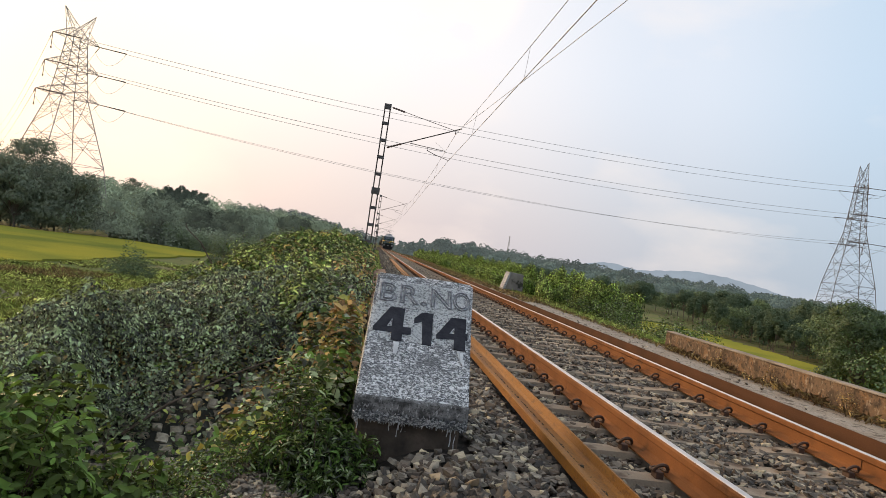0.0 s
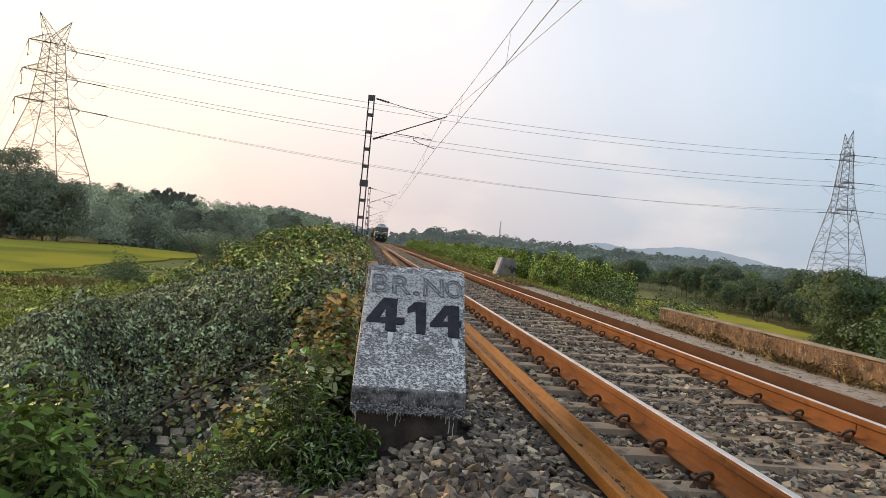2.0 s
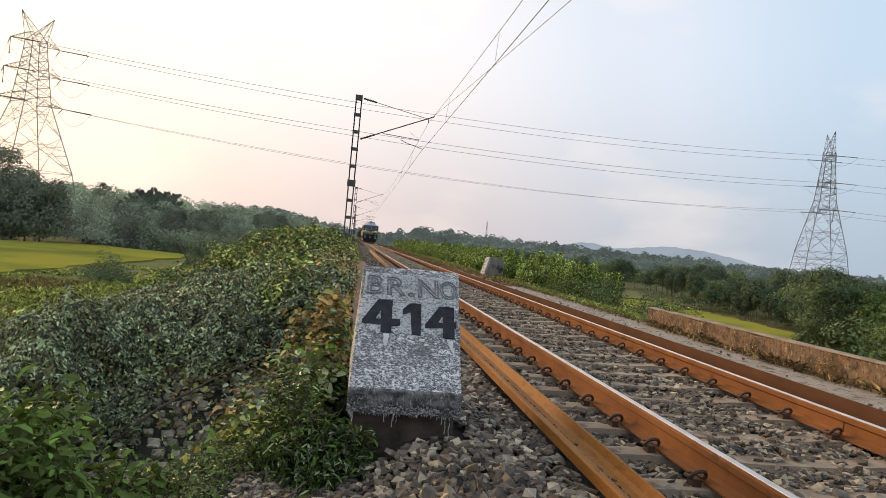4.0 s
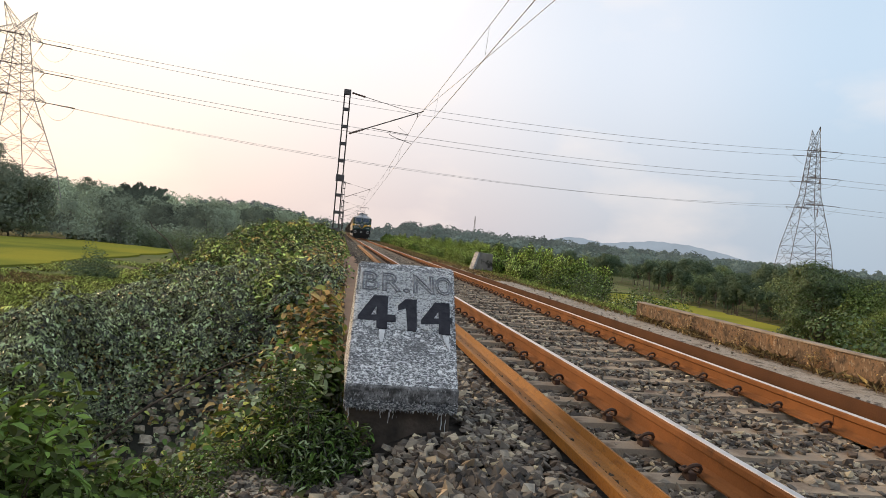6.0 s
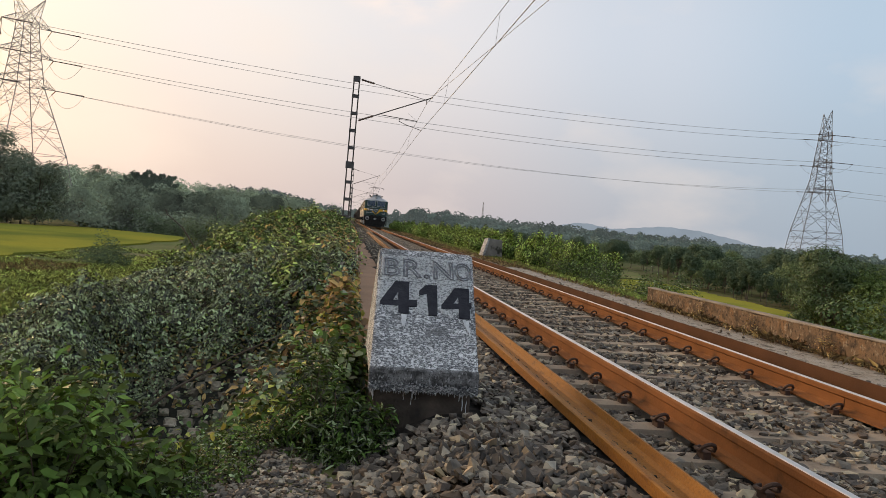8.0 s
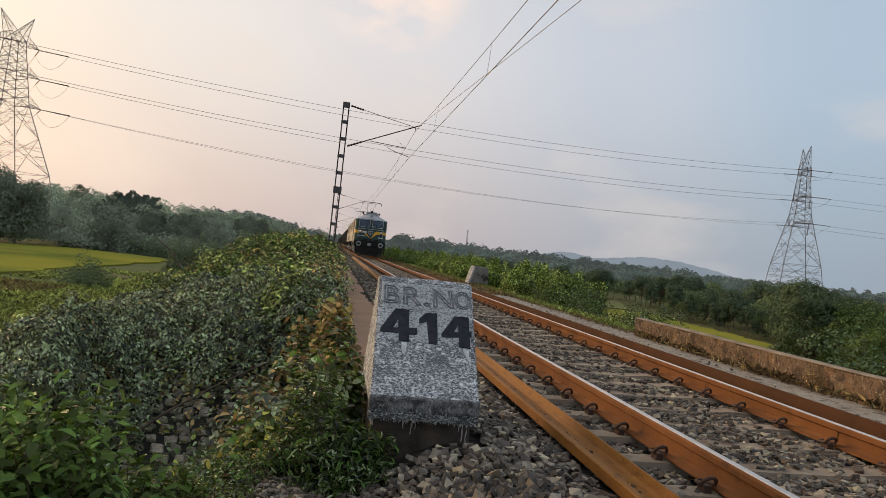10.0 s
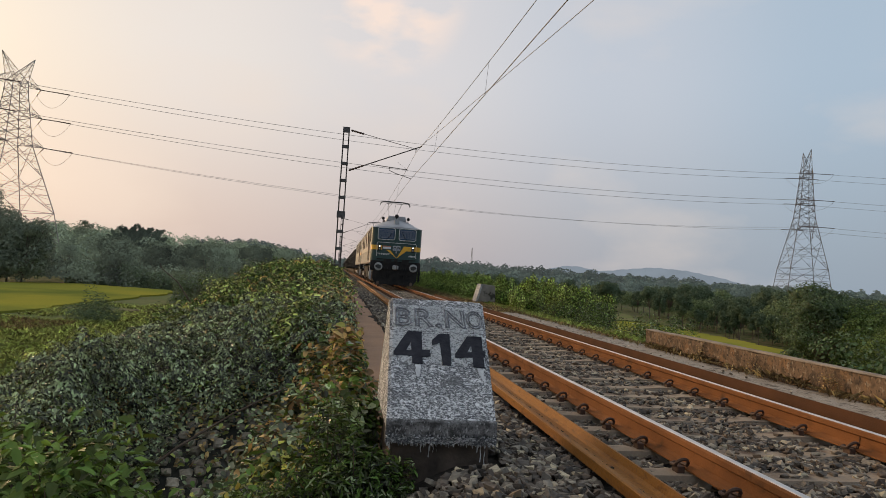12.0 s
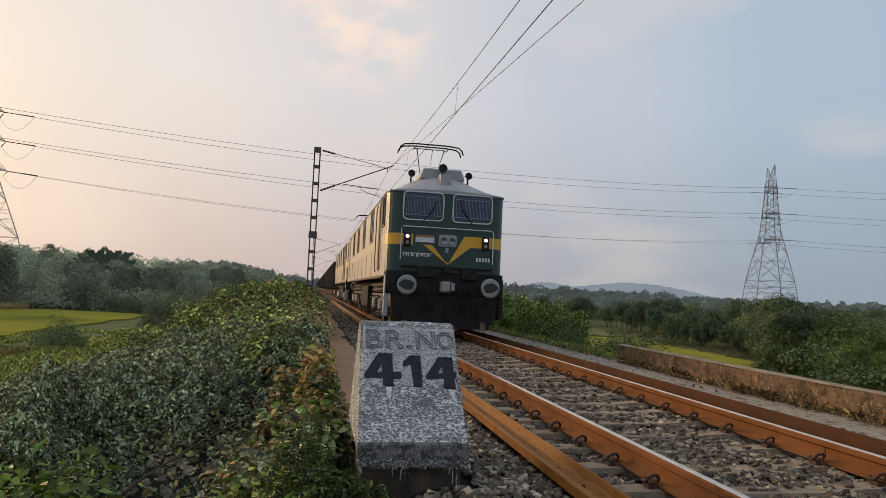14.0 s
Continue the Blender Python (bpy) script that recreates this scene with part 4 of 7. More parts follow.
# ---- power line ----
def pylon(name, at, turn, levels, half, top, peaks, label, slim=1.0, steel=None):
    """A lattice tower; arms along its own x."""
    t = thing(name, label, "pylon", "pylons of the power line", at=at)
    t.rotation_euler = (0, 0, radians(turn))
    H0 = top
    widths = [(0.0, 6.6), (0.30 * H0, 4.9), (0.60 * H0, 2.1), (0.82 * H0, 1.3), (0.88 * H0, 1.15)]

    widths = [(a, b * slim) for a, b in widths]

    def w(z):
        for (za, wa), (zb, wb) in zip(widths, widths[1:]):
            if z <= zb:
                return wa + (wb - wa) * (z - za) / (zb - za)
        return widths[-1][1]

    body_top = widths[-1][0]
    corner = [(-1, -1), (1, -1), (1, 1), (-1, 1)]
    for cx, cy in corner:
        bm = bmesh.new()
        for (za, wa), (zb, wb) in zip(widths, widths[1:]):
            bar(bm, (cx * wa, cy * wa, za), (cx * wb, cy * wb, zb), 0.11)
        part("leg", bm, steel or GALV, t)
    zs = [0, 0.16 * H0, 0.30 * H0, 0.46 * H0, 0.60 * H0] + [0.60 * H0 + (body_top - 0.60 * H0) * k / 7 for k in range(1, 8)]
    for s in range(4):
        (ax, ay), (bx, by) = corner[s], corner[(s + 1) % 4]
        bm = bmesh.new()
        for za, zb in zip(zs, zs[1:]):
            A, B = Vector((ax * w(za), ay * w(za), za)), Vector((bx * w(za), by * w(za), za))
            C, D = Vector((ax * w(zb), ay * w(zb), zb)), Vector((bx * w(zb), by * w(zb), zb))
            bar(bm, A, D, 0.06)
            bar(bm, B, C, 0.06)
            if za == zs[1] or za == zs[3] or za > 0.55 * H0:
                bar(bm, C, D, 0.05)
            if zb - za > 3:
                for P, Q in ((A, D), (B, C)):
                    for u in (0.25, 0.5, 0.75):
                        R = P + (Q - P) * u
                        leg = (A + (C - A) * u) if P == A else (B + (D - B) * u)
                        leg2 = (A + (C - A) * (u - 0.12)) if P == A else (B + (D - B) * (u - 0.12))
                        bar(bm, R, leg, 0.035)
                        bar(bm, R, leg2, 0.03)
        part("bracing", bm, steel or GALV, t)
    tips = {}
    for i, z in enumerate(levels):
        for s in (-1, 1):
            bm = bmesh.new()
            tip = Vector((s * half[i], 0, z))
            tips[i, s] = tip
            ww = w(z)
            for cy in (-1, 1):
                lo, hi = Vector((s * ww, cy * ww, z)), Vector((s * w(z + 1.6), cy * w(z + 1.6), z + 1.6))
                bar(bm, lo, tip, 0.07)
                bar(bm, hi, tip, 0.06)
                for k in range(1, 4):
                    bar(bm, lo + (tip - lo) * (k / 4), hi + (tip - hi) * (k / 4), 0.035)
                    bar(bm, lo + (tip - lo) * (k / 4), hi + (tip - hi) * ((k - 1) / 4), 0.035)
            for k in range(1, 4):
                a, b = Vector((s * ww, -ww, z)), Vector((s * ww, ww, z))
                bar(bm, a + (tip - a) * (k / 4), b + (tip - b) * (k / 4), 0.035)
            part("cross_arm", bm, steel or GALV, t)
    for px in peaks:
        bm = bmesh.new()
        apex = Vector((px, 0, top))
        for cx, cy in corner:
            b0 = Vector((cx * w(body_top), cy * w(body_top), body_top))
            bar(bm, b0, apex, 0.07)
            for k in range(1, 4):
                nx = corner[(corner.index((cx, cy)) + 1) % 4]
                b1 = Vector((nx[0] * w(body_top), nx[1] * w(body_top), body_top))
                bar(bm, b0 + (apex - b0) * (k / 4), b1 + (apex - b1) * (k / 4), 0.035)
                bar(bm, b0 + (apex - b0) * ((k - 1) / 4), b1 + (apex - b1) * (k / 4), 0.03)
        part("earth_peak", bm, steel or GALV, t)
    m = Matrix.Translation(at) @ pose(0, 0, 0, 0, 0, turn)
    return t, {k: m @ v for k, v in tips.items()}, [m @ Vector((px, 0, top)) for px in peaks]


left_pylon, LT, _ = pylon("pylon", (-56.6, 117.8, -4.0), 52, (31.2, 26.5, 21.7), (3.9, 4.5, 5.2), 35.9, (-2.6, 2.6), "tall grey double-circuit lattice pylon above the trees")
right_pylon, RT, _ = pylon("pylon", (104.2, 146, -4.5), 75, (33.9, 27.7, 21.5), (4.0, 4.6, 5.2), 39.9, (-2.3, 2.3), "grey double-circuit lattice pylon above the valley trees", 0.84, GALV_DARK)
power = thing("power_line", "long sagging high-voltage conductors between pylons", "wires")


def insulators(a, b, parent):
    bm = bmesh.new()
    d = (b - a).normalized()
    pts = [a + d * (0.36 * k) for k in range(13)]
    rings = tube(bm, pts, 0.05, 6)
    for i, ring in enumerate(rings):
        for v in ring:
            v.co = pts[i] + (v.co - pts[i]) * (2.0 if i % 2 else 1.0)
    part("insulator_string", bm, CERAMIC, parent)


for i in range(3):
    for s in (-1, 1):
        a, b = LT[i, s], RT[i, s]
        bm = bmesh.new()
        wire(bm, a, b, 4.2 if (i, s) == (2, -1) else 3.2, 0.024 if i == 2 else 0.034, 40)
        part("conductor", bm, CABLE, power)
        away = b + Vector((150, -80, -1))
        bm = bmesh.new()
        wire(bm, b, away, 2.8, 0.03, 30)
        part("conductor", bm, CABLE, power)
        back = a + Vector((-110, 190, -2))
        bm = bmesh.new()
        wire(bm, a, back, 3.0, 0.03, 30)
        part("conductor", bm, CABLE, power)
        for tip, goals, tower in ((a, (b, back), left_pylon), (b, (a, away), right_pylon)):
            ends = []
            inv = tower.matrix_basis.inverted()
            for g in goals:
                g2 = Vector(g) - Vector((0, 0, 9))
                insulators(inv @ tip, inv @ g2, tower)
                ends.append(inv @ (tip + (g2 - tip).normalized() * 4.3))
            bm = bmesh.new()
            wire(bm, ends[0], ends[1], 2.2, 0.025, 12)
            part("jumper_loop", bm, CABLE, tower)
            if s == -1:
                # pilot string that steadies the loop
                bm = bmesh.new()
                tube(bm, [inv @ (tip - Vector((0, 0, 0.2 * k))) for k in range(13)], 0.05, 6)
                lathe(bm, [(0.05, 0), (0.13, 0.05), (0.13, 0.25), (0.05, 0.3)], 8, "z", inv @ (tip - Vector((0, 0, 2.7))))
                part("pilot_string", bm, CERAMIC, tower)


# ---- the train ----
LOCO_GREEN = mat("dark_green_loco_paint", (0.012, 0.042, 0.037), (0.015, 0.051, 0.044), 0.8, 0.35, 0, 0.05, 40, dirt=(0.035, 0.065, 0.055), dirt_scale=2.0, dirt_cut=0.6)
LOCO_CREAM = mat("dusty_cream_loco_paint", (0.43, 0.372, 0.305), (0.365, 0.315, 0.255), 0.7, 0.45, 0, 0.05, 40, dirt=(0.33, 0.25, 0.17), dirt_scale=1.5, dirt_cut=0.58)
LOCO_YELLOW = mat("yellow_band_paint", (0.80, 0.42, 0.03), (0.70, 0.36, 0.03), 1.5, 0.4, 0, 0.03, 40)
LOCO_ROOF = mat("grey_loco_roof_paint", (0.40, 0.40, 0.41), (0.31, 0.31, 0.32), 1.2, 0.5, 0, 0.1, 40, dirt=(0.13, 0.12, 0.12), dirt_scale=1.5, dirt_cut=0.6)
UNDER = mat("greasy_black_underframe", (0.014, 0.014, 0.014), (0.034, 0.030, 0.027), 3, 0.8, 0, 0.3, 30, sheen=0.2)
BOGIE = mat("brown_dusty_bogie", (0.20, 0.135, 0.095), (0.085, 0.06, 0.045), 6, 0.8, 0.1, 0.4, 30)
OFFWHITE = mat("offwhite_trim_paint", (0.72, 0.72, 0.70), (0.60, 0.60, 0.58), 5, 0.5, 0, 0.1, 40)
GREY_TRIM = mat("light_grey_trim", (0.36, 0.37, 0.38), (0.28, 0.29, 0.30), 4, 0.5, 0, 0.1, 40)
BUFFER_STEEL = mat("worn_buffer_steel", (0.36, 0.36, 0.35), (0.26, 0.26, 0.25), 5, 0.5, 0.3, 0.2, 40)
GREASE = mat("black_buffer_grease", (0.012, 0.012, 0.012), (0.03, 0.028, 0.026), 6, 0.5, 0, 0.3, 30)
BAR_BLUE = mat("blue_grey_grille_paint", (0.24, 0.28, 0.34), (0.18, 0.215, 0.27), 5, 0.5, 0, 0.1, 40)
DOOR_BROWN = mat("brown_cab_door", (0.07, 0.042, 0.025), (0.045, 0.03, 0.02), 2, 0.6, 0, 0.1, 30)
CHROME = mat("lamp_reflector", (0.30, 0.31, 0.32), (0.12, 0.13, 0.14), 14, 0.15, 0.6, 0, 30)
SAFFRON = mat("saffron_paint", (0.45, 0.16, 0.07), (0.40, 0.14, 0.06), 5, 0.5, 0, 0, 40)
FLAG_WHITE = mat("flag_white_paint", (0.72, 0.73, 0.74), (0.62, 0.64, 0.66), 5, 0.5, 0, 0, 40)
WAGON = mat("dark_brown_wagon_steel", (0.050, 0.038, 0.034), (0.034, 0.028, 0.026), 0.8, 0.8, 0, 0.3, 20, rand=0.2)
LAMP_ON = glow_mat("lit_marker_lamp", (1.0, 0.97, 0.9), 3.0)
GLASS = bpy.data.materials.new("dark_window_glass")
GLASS.use_nodes = True
GLASS.node_tree.nodes["Principled BSDF"].inputs["Base Color"].default_value = (0.045, 0.078, 0.140, 1)
GLASS.node_tree.nodes["Principled BSDF"].inputs["Roughness"].default_value = 0.12
GLASS.node_tree.nodes["Principled BSDF"].inputs["Specular IOR Level"].default_value = 0.32

TRAIN, WHEELS = [], []


def rounded_outline(w, y0, y1, r, n=6):
    """Plan of a body with rounded corners: half width w, ends y0 and y1."""
    pts = []
    for cx, cy, a0 in ((w - r, y0 + r, -90), (w - r, y1 - r, 0), (-w + r, y1 - r, 90), (-w + r, y0 + r, 180)):
        for k in range(n + 1):
            a = radians(a0 + 90 * k / n)
            pts.append((cx + r * math.cos(a), cy + r * math.sin(a)))
    return pts


def rounded_rect(cx, cz, w, h, r, n=4):
    pts = []
    for sx, sz, a0 in ((1, -1, -90), (1, 1, 0), (-1, 1, 90), (-1, -1, 180)):
        for k in range(n + 1):
            a = radians(a0 + 90 * k / n)
            pts.append((cx + sx * (w / 2 - r) + r * math.cos(a), cz + sz * (h / 2 - r) + r * math.sin(a)))
    return pts


def frame_bm(cx, cz, w, h, r, t, y, d):
    """A rounded frame ring in the plane of the nose."""
    bm = bmesh.new()
    rings = []
    for grow, yy in ((0, y + d), (0, y), (-t, y), (-t, y + d)):
        rings.append([bm.verts.new((u, yy, v)) for u, v in rounded_rect(cx, cz, w + 2 * grow, h + 2 * grow, max(r + grow, 0.01))])
    n = len(rings[0])
    for a, b in zip(rings, rings[1:] + rings[:1]):
        for k in range(n):
            bm.faces.new((a[k], a[(k + 1) % n], b[(k + 1) % n], b[k]))
    bmesh.ops.recalc_face_normals(bm, faces=bm.faces)
    return bm


def make_loco():
    t = thing("locomotive", "dark green electric locomotive with cream sides and yellow band", "locomotive", "locomotives of the train")
    L, W = 19.2, 1.525

    def shell(name, z0, z1, material, y_from=None, y_to=None, grow=0.0, label=""):
        bm = bmesh.new()
        pts = rounded_outline(W + grow, 0.0 - grow, L + grow, 0.40 + grow)
        prism(bm, pts, "z", z0, z1)
        if y_from is not None:
            bmesh.ops.bisect_plane(bm, geom=bm.verts[:] + bm.edges[:] + bm.faces[:], plane_co=(0, y_from, 0), plane_no=(0, -1, 0), clear_outer=True)
        if y_to is not None:
            bmesh.ops.bisect_plane(bm, geom=bm.verts[:] + bm.edges[:] + bm.faces[:], plane_co=(0, y_to, 0), plane_no=(0, 1, 0), clear_outer=True)
        return part(name, bm, material, t, label, smooth=False)

    shell("cab_nose", 1.52, 3.60, LOCO_GREEN, None, 0.36)
    shell("side_body", 1.42, 3.60, LOCO_CREAM, 0.36, L - 0.36, 0.0, "dusty cream side panels")
    shell("cab_nose", 1.52, 3.60, LOCO_GREEN, L - 0.36, None)
    # yellow band round the corners and along the sides
    for y0, y1 in ((None, 0.36), (0.36, L)):
        bm = bmesh.new()
        prism(bm, rounded_outline(W + 0.004, -0.004, L + 0.004, 0.404), "z", 2.22, 2.50)
        if y0 is None:
            bmesh.ops.bisect_plane(bm, geom=bm.verts[:] + bm.edges[:] + bm.faces[:], plane_co=(0, 0.36, 0), plane_no=(0, 1, 0), clear_outer=True)
            bmesh.ops.delete(bm, geom=[f for f in bm.faces if abs(f.calc_center_median().x) < 1.1], context="FACES")
            for side in (-1, 1):
                one = bm.copy()
                bmesh.ops.delete(one, geom=[f for f in one.faces if f.calc_center_median().x * side < 0], context="FACES")
                part("yellow_band", one, LOCO_YELLOW, t, "warm yellow painted band")
            bm.free()
        else:
            bmesh.ops.bisect_plane(bm, geom=bm.verts[:] + bm.edges[:] + bm.faces[:], plane_co=(0, 0.36, 0), plane_no=(0, -1, 0), clear_outer=True)
            part("side_band", bm, mat("faded_yellow_band", (0.47, 0.39, 0.29), (0.42, 0.345, 0.25), 1.0, 0.45, 0, 0.03, 40), t, "faded yellow side band")
    # roof with sloping ends
    bm = bmesh.new()
    xs = np.linspace(-W - 0.02, W + 0.02, 17)
    ys = [-0.02, 0.10, 0.35, 0.7, 1.1, 1.6, L / 2, L - 1.6, L - 1.1, L - 0.7, L - 0.35, L - 0.1, L + 0.02]
    grid = []
    for y in ys:
        e = min(y, L - y) + 0.02
        ramp = 0.12 + 0.88 * min(1, e / 1.1) ** 0.8
        inset = 0.22 * max(0, 1 - e / 0.25) ** 2
        grid.append([bm.verts.new((x * (1 - inset / W * 0.9), y, 3.58 + (0.62 * (1 - (abs(x) / (W + 0.02)) ** 1.6)) * ramp)) for x in xs])
    for a, b in zip(grid, grid[1:]):
        for k in range(len(xs) - 1):
            bm.faces.new((a[k], a[k + 1], b[k + 1], b[k]))
    lo = [bm.verts.new((v.co.x, v.co.y, 3.56)) for v in (grid[0] + [g[-1] for g in grid[1:]] + grid[-1][-2::-1] + [g[0] for g in grid[-2:0:-1]])]
    up = grid[0] + [g[-1] for g in grid[1:]] + grid[-1][-2::-1] + [g[0] for g in grid[-2:0:-1]]
    for k in range(len(lo)):
        bm.faces.new((lo[k], lo[(k + 1) % len(lo)], up[(k + 1) % len(lo)], up[k]))
    bmesh.ops.recalc_face_normals(bm, faces=bm.faces)
    part("roof", bm, LOCO_ROOF, t, "grey painted roof", smooth=False)
    bm = bmesh.new()
    prism(bm, rounded_outline(W + 0.02, -0.02, L + 0.02, 0.42), "z", 3.555, 3.60)
    part("gutter", bm, GREY_TRIM, t)
    # roof hatch, lamp housing, horns
    bm = bmesh.new()
    prism(bm, [(-0.62, 4.08), (0.62, 4.08), (0.52, 4.38), (-0.52, 4.38)], "y", 1.0, 3.2)
    bmesh.ops.bevel(bm, geom=bm.edges[:], offset=0.03, segments=1, affect="EDGES")
    part("roof_hatch", bm, LOCO_ROOF, t)
    bm = bmesh.new()
    prism(bm, [(0.22, 3.64), (0.70, 3.80), (0.70, 4.16), (0.28, 4.12)], "x", -0.17, 0.10)
    part("lamp_housing", bm, GREY_TRIM, t)
    for x, y, z, r in ((-0.03, 0.80, 4.36, 0.12), (-0.84, 1.0, 4.20, 0.10), (0.70, 0.9, 4.22, 0.10)):
        bm = bmesh.new()
        lathe(bm, [(0.02, 0.30), (0.04, 0.12), (r * 0.9, 0.03), (r, 0.0), (r * 0.8, 0.015)], 12, "y", (x, y, z))
        tube(bm, ((x, y + 0.12, z), (x, y + 0.14, z - 0.25)), 0.025, 6)
        part("horn", bm, UNDER, t, "black roof horn")
    bm = bmesh.new()
    for x in (-0.62, -0.2, 0.25, 0.66):
        lathe(bm, [(0.05, 0), (0.09, 0.05), (0.05, 0.09), (0.09, 0.14), (0.05, 0.18)], 8, "z", (x, 3.6, 4.1))
    part("roof_insulator", bm, CERAMIC, t)
    # pantograph, raised
    panto = thing("pantograph", "raised pantograph", "pantograph")
    panto.parent = t
    del panto["category"]
    for x, foot in ((-0.42, -0.40), (0.42, -0.02)):
        bm = bmesh.new()
        tube(bm, ((foot, 4.6, 4.12), (foot, 2.3, 4.24), (x, 3.22, 5.35)), 0.021, 6)
        part("pantograph_arm", bm, UNDER, panto)
    bm = bmesh.new()
    tube(bm, ((-0.16, 4.6, 4.12), (-0.16, 2.4, 4.22), (0.06, 3.25, 5.35)), 0.012, 6)
    part("control_rod", bm, UNDER, panto)
    for y in (3.05, 3.4):
        bm = bmesh.new()
        tube(bm, ((-0.98, y, 5.21), (-0.93, y, 5.35), (-0.82, y, 5.43), (-0.5, y, 5.46), (0.5, y, 5.46), (0.82, y, 5.43), (0.93, y, 5.35), (0.98, y, 5.21)), 0.022, 6)
        part("collector_strip", bm, UNDER, panto)
    bm = bmesh.new()
    tube(bm, ((-0.5, 3.05, 5.35), (-0.5, 3.4, 5.35)), 0.014, 5)
    tube(bm, ((0.5, 3.05, 5.35), (0.5, 3.4, 5.35)), 0.014, 5)
    tube(bm, ((-0.52, 3.22, 5.35), (0.52, 3.22, 5.35)), 0.014, 5)
    part("head_frame", bm, UNDER, panto)

    # nose: windscreens
    for cx in (-0.632, 0.637):
        w = thing("windscreen", "", "")
        w.parent = t
        w["label"] = "windscreen behind a grille in a pale rubber frame"
        bm = bmesh.new()
        pts = rounded_rect(cx, 3.21, 0.94, 0.62, 0.10)
        prism(bm, pts, "y", -0.012, 0.05)
        part("pane", bm, GLASS, w)
        part("window_frame", frame_bm(cx, 3.21, 1.05, 0.74, 0.13, 0.030, -0.03, 0.05), OFFWHITE, w, "pale grey window surround")
        bm = bmesh.new()
        for k in range(24):
            x = cx - 0.43 + 0.86 * k / 23
            tube(bm, ((x, -0.03, 2.95), (x, -0.03, 3.45)), 0.0055, 4)
        for z in (2.97, 3.43):
            tube(bm, ((cx - 0.52, -0.034, z), (cx + 0.52, -0.034, z)), 0.010, 5)
        part("window_grille", bm, BAR_BLUE, w, "thin protective grille")
        bm = bmesh.new()
        s = 1 if cx < 0 else -1
        tube(bm, ((cx - 0.02 * s, -0.05, 2.80), (cx + 0.28 * s, -0.06, 3.18)), 0.014, 5)
        tube(bm, ((cx + 0.16 * s, -0.055, 2.98), (cx + 0.34 * s, -0.06, 3.36)), 0.009, 5)
        part("wiper", bm, UNDER, w, "black wiper")
    # nose: hand rail
    bm = bmesh.new()
    tube(bm, ((-1.17, -0.055, 1.84), (-1.17, -0.055, 2.62), (-1.13, -0.055, 2.675), (1.15, -0.055, 2.675), (1.20, -0.055, 2.62), (1.20, -0.055, 1.82)), 0.014, 6)
    part("hand_rail", bm, OFFWHITE, t, "thin white hand rail")
    # nose: yellow chevron
    for prof in ([(-1.22, 2.22), (-0.86, 2.22), (-0.86, 2.50), (-1.22, 2.50)], [(-0.60, 2.24), (-0.37, 2.24), (0.05, 1.76), (0.055, 1.80)],
                 [(0.05, 1.76), (0.62, 2.22), (1.22, 2.22), (1.22, 2.50), (0.46, 2.50), (0.30, 2.22)]):
        bm = bmesh.new()
        prism(bm, prof, "y", -0.006, 0.01)
        part("chevron", bm, LOCO_YELLOW, t, "yellow painted chevron")
    # nose: flag plate
    for z, m in ((2.42, SAFFRON), (2.36, FLAG_WHITE), (2.30, FLAG_WHITE)):
        bm = bmesh.new()
        box(bm, (-0.80, -0.012, z), (-0.32, 0.0, z + 0.058))
        part("flag_stripe", bm, m, t)
    # nose: twin headlamp
    lamp = thing("headlamp", "", "")
    lamp.parent = t
    lamp["label"] = "unlit twin headlamp in a pale box"
    bm = bmesh.new()
    prism(bm, rounded_rect(0.02, 2.36, 0.46, 0.30, 0.05), "y", -0.05, 0.0)
    part("lamp_box", bm, GREY_TRIM, lamp)
    for x in (-0.085, 0.125):
        bm = bmesh.new()
        lathe(bm, [(0.095, -0.05), (0.10, -0.085), (0.085, -0.085), (0.05, -0.06), (0.012, -0.055)], 16, "y", (x, 0, 2.35))
        part("lens", bm, CHROME, lamp)
    bm = bmesh.new()
    box(bm, (-0.03, -0.04, 2.06), (0.05, 0, 2.18), 0.01)
    part("vent_cap", bm, GREY_TRIM, lamp)
    # nose: marker lights
    for x in (-1.01, 1.01):
        ml = thing("marker_light", "", "")
        ml.parent = t
        ml["label"] = "black marker light box with one lit lamp"
        bm = bmesh.new()
        box(bm, (x - 0.09, -0.05, 2.16), (x + 0.09, 0.0, 2.52), 0.015)
        part("lamp_box", bm, UNDER, ml)
        for z, m in ((2.43, LAMP_ON), (2.27, GREY_TRIM)):
            bm = bmesh.new()
            lathe(bm, [(0.015, -0.08), (0.036, -0.072), (0.045, -0.05), (0.045, -0.04)], 14, "y", (x, 0, z))
            part("lens", bm, m, ml)
    # nose: plain bars where the lettering stands
    bm = bmesh.new()
    box(bm, (-1.12, -0.006, 2.005), (-0.36, 0.004, 2.022))
    part("lettering_bar", bm, OFFWHITE, t)
    for k in range(11):
        x0 = -1.10 + 0.067 * k
        bm = bmesh.new()
        box(bm, (x0, -0.006, 1.925 + 0.018 * (k % 3 == 1)), (x0 + (0.042 if k % 2 else 0.018), 0.004, 2.001))
        part("lettering_bar", bm, OFFWHITE, t)
    for k in range(5):
        x0 = 0.78 + 0.078 * k
        bm = bmesh.new()
        box(bm, (x0, -0.006, 1.875), (x0 + 0.052, 0.004, 1.975), 0.004)
        part("number_bar", bm, OFFWHITE, t)
    # below the nose
    bm = bmesh.new()
    box(bm, (-1.5, -0.03, 0.98), (1.5, 0.5, 1.56), 0.03)
    part("buffer_beam", bm, UNDER, t, "black buffer beam")
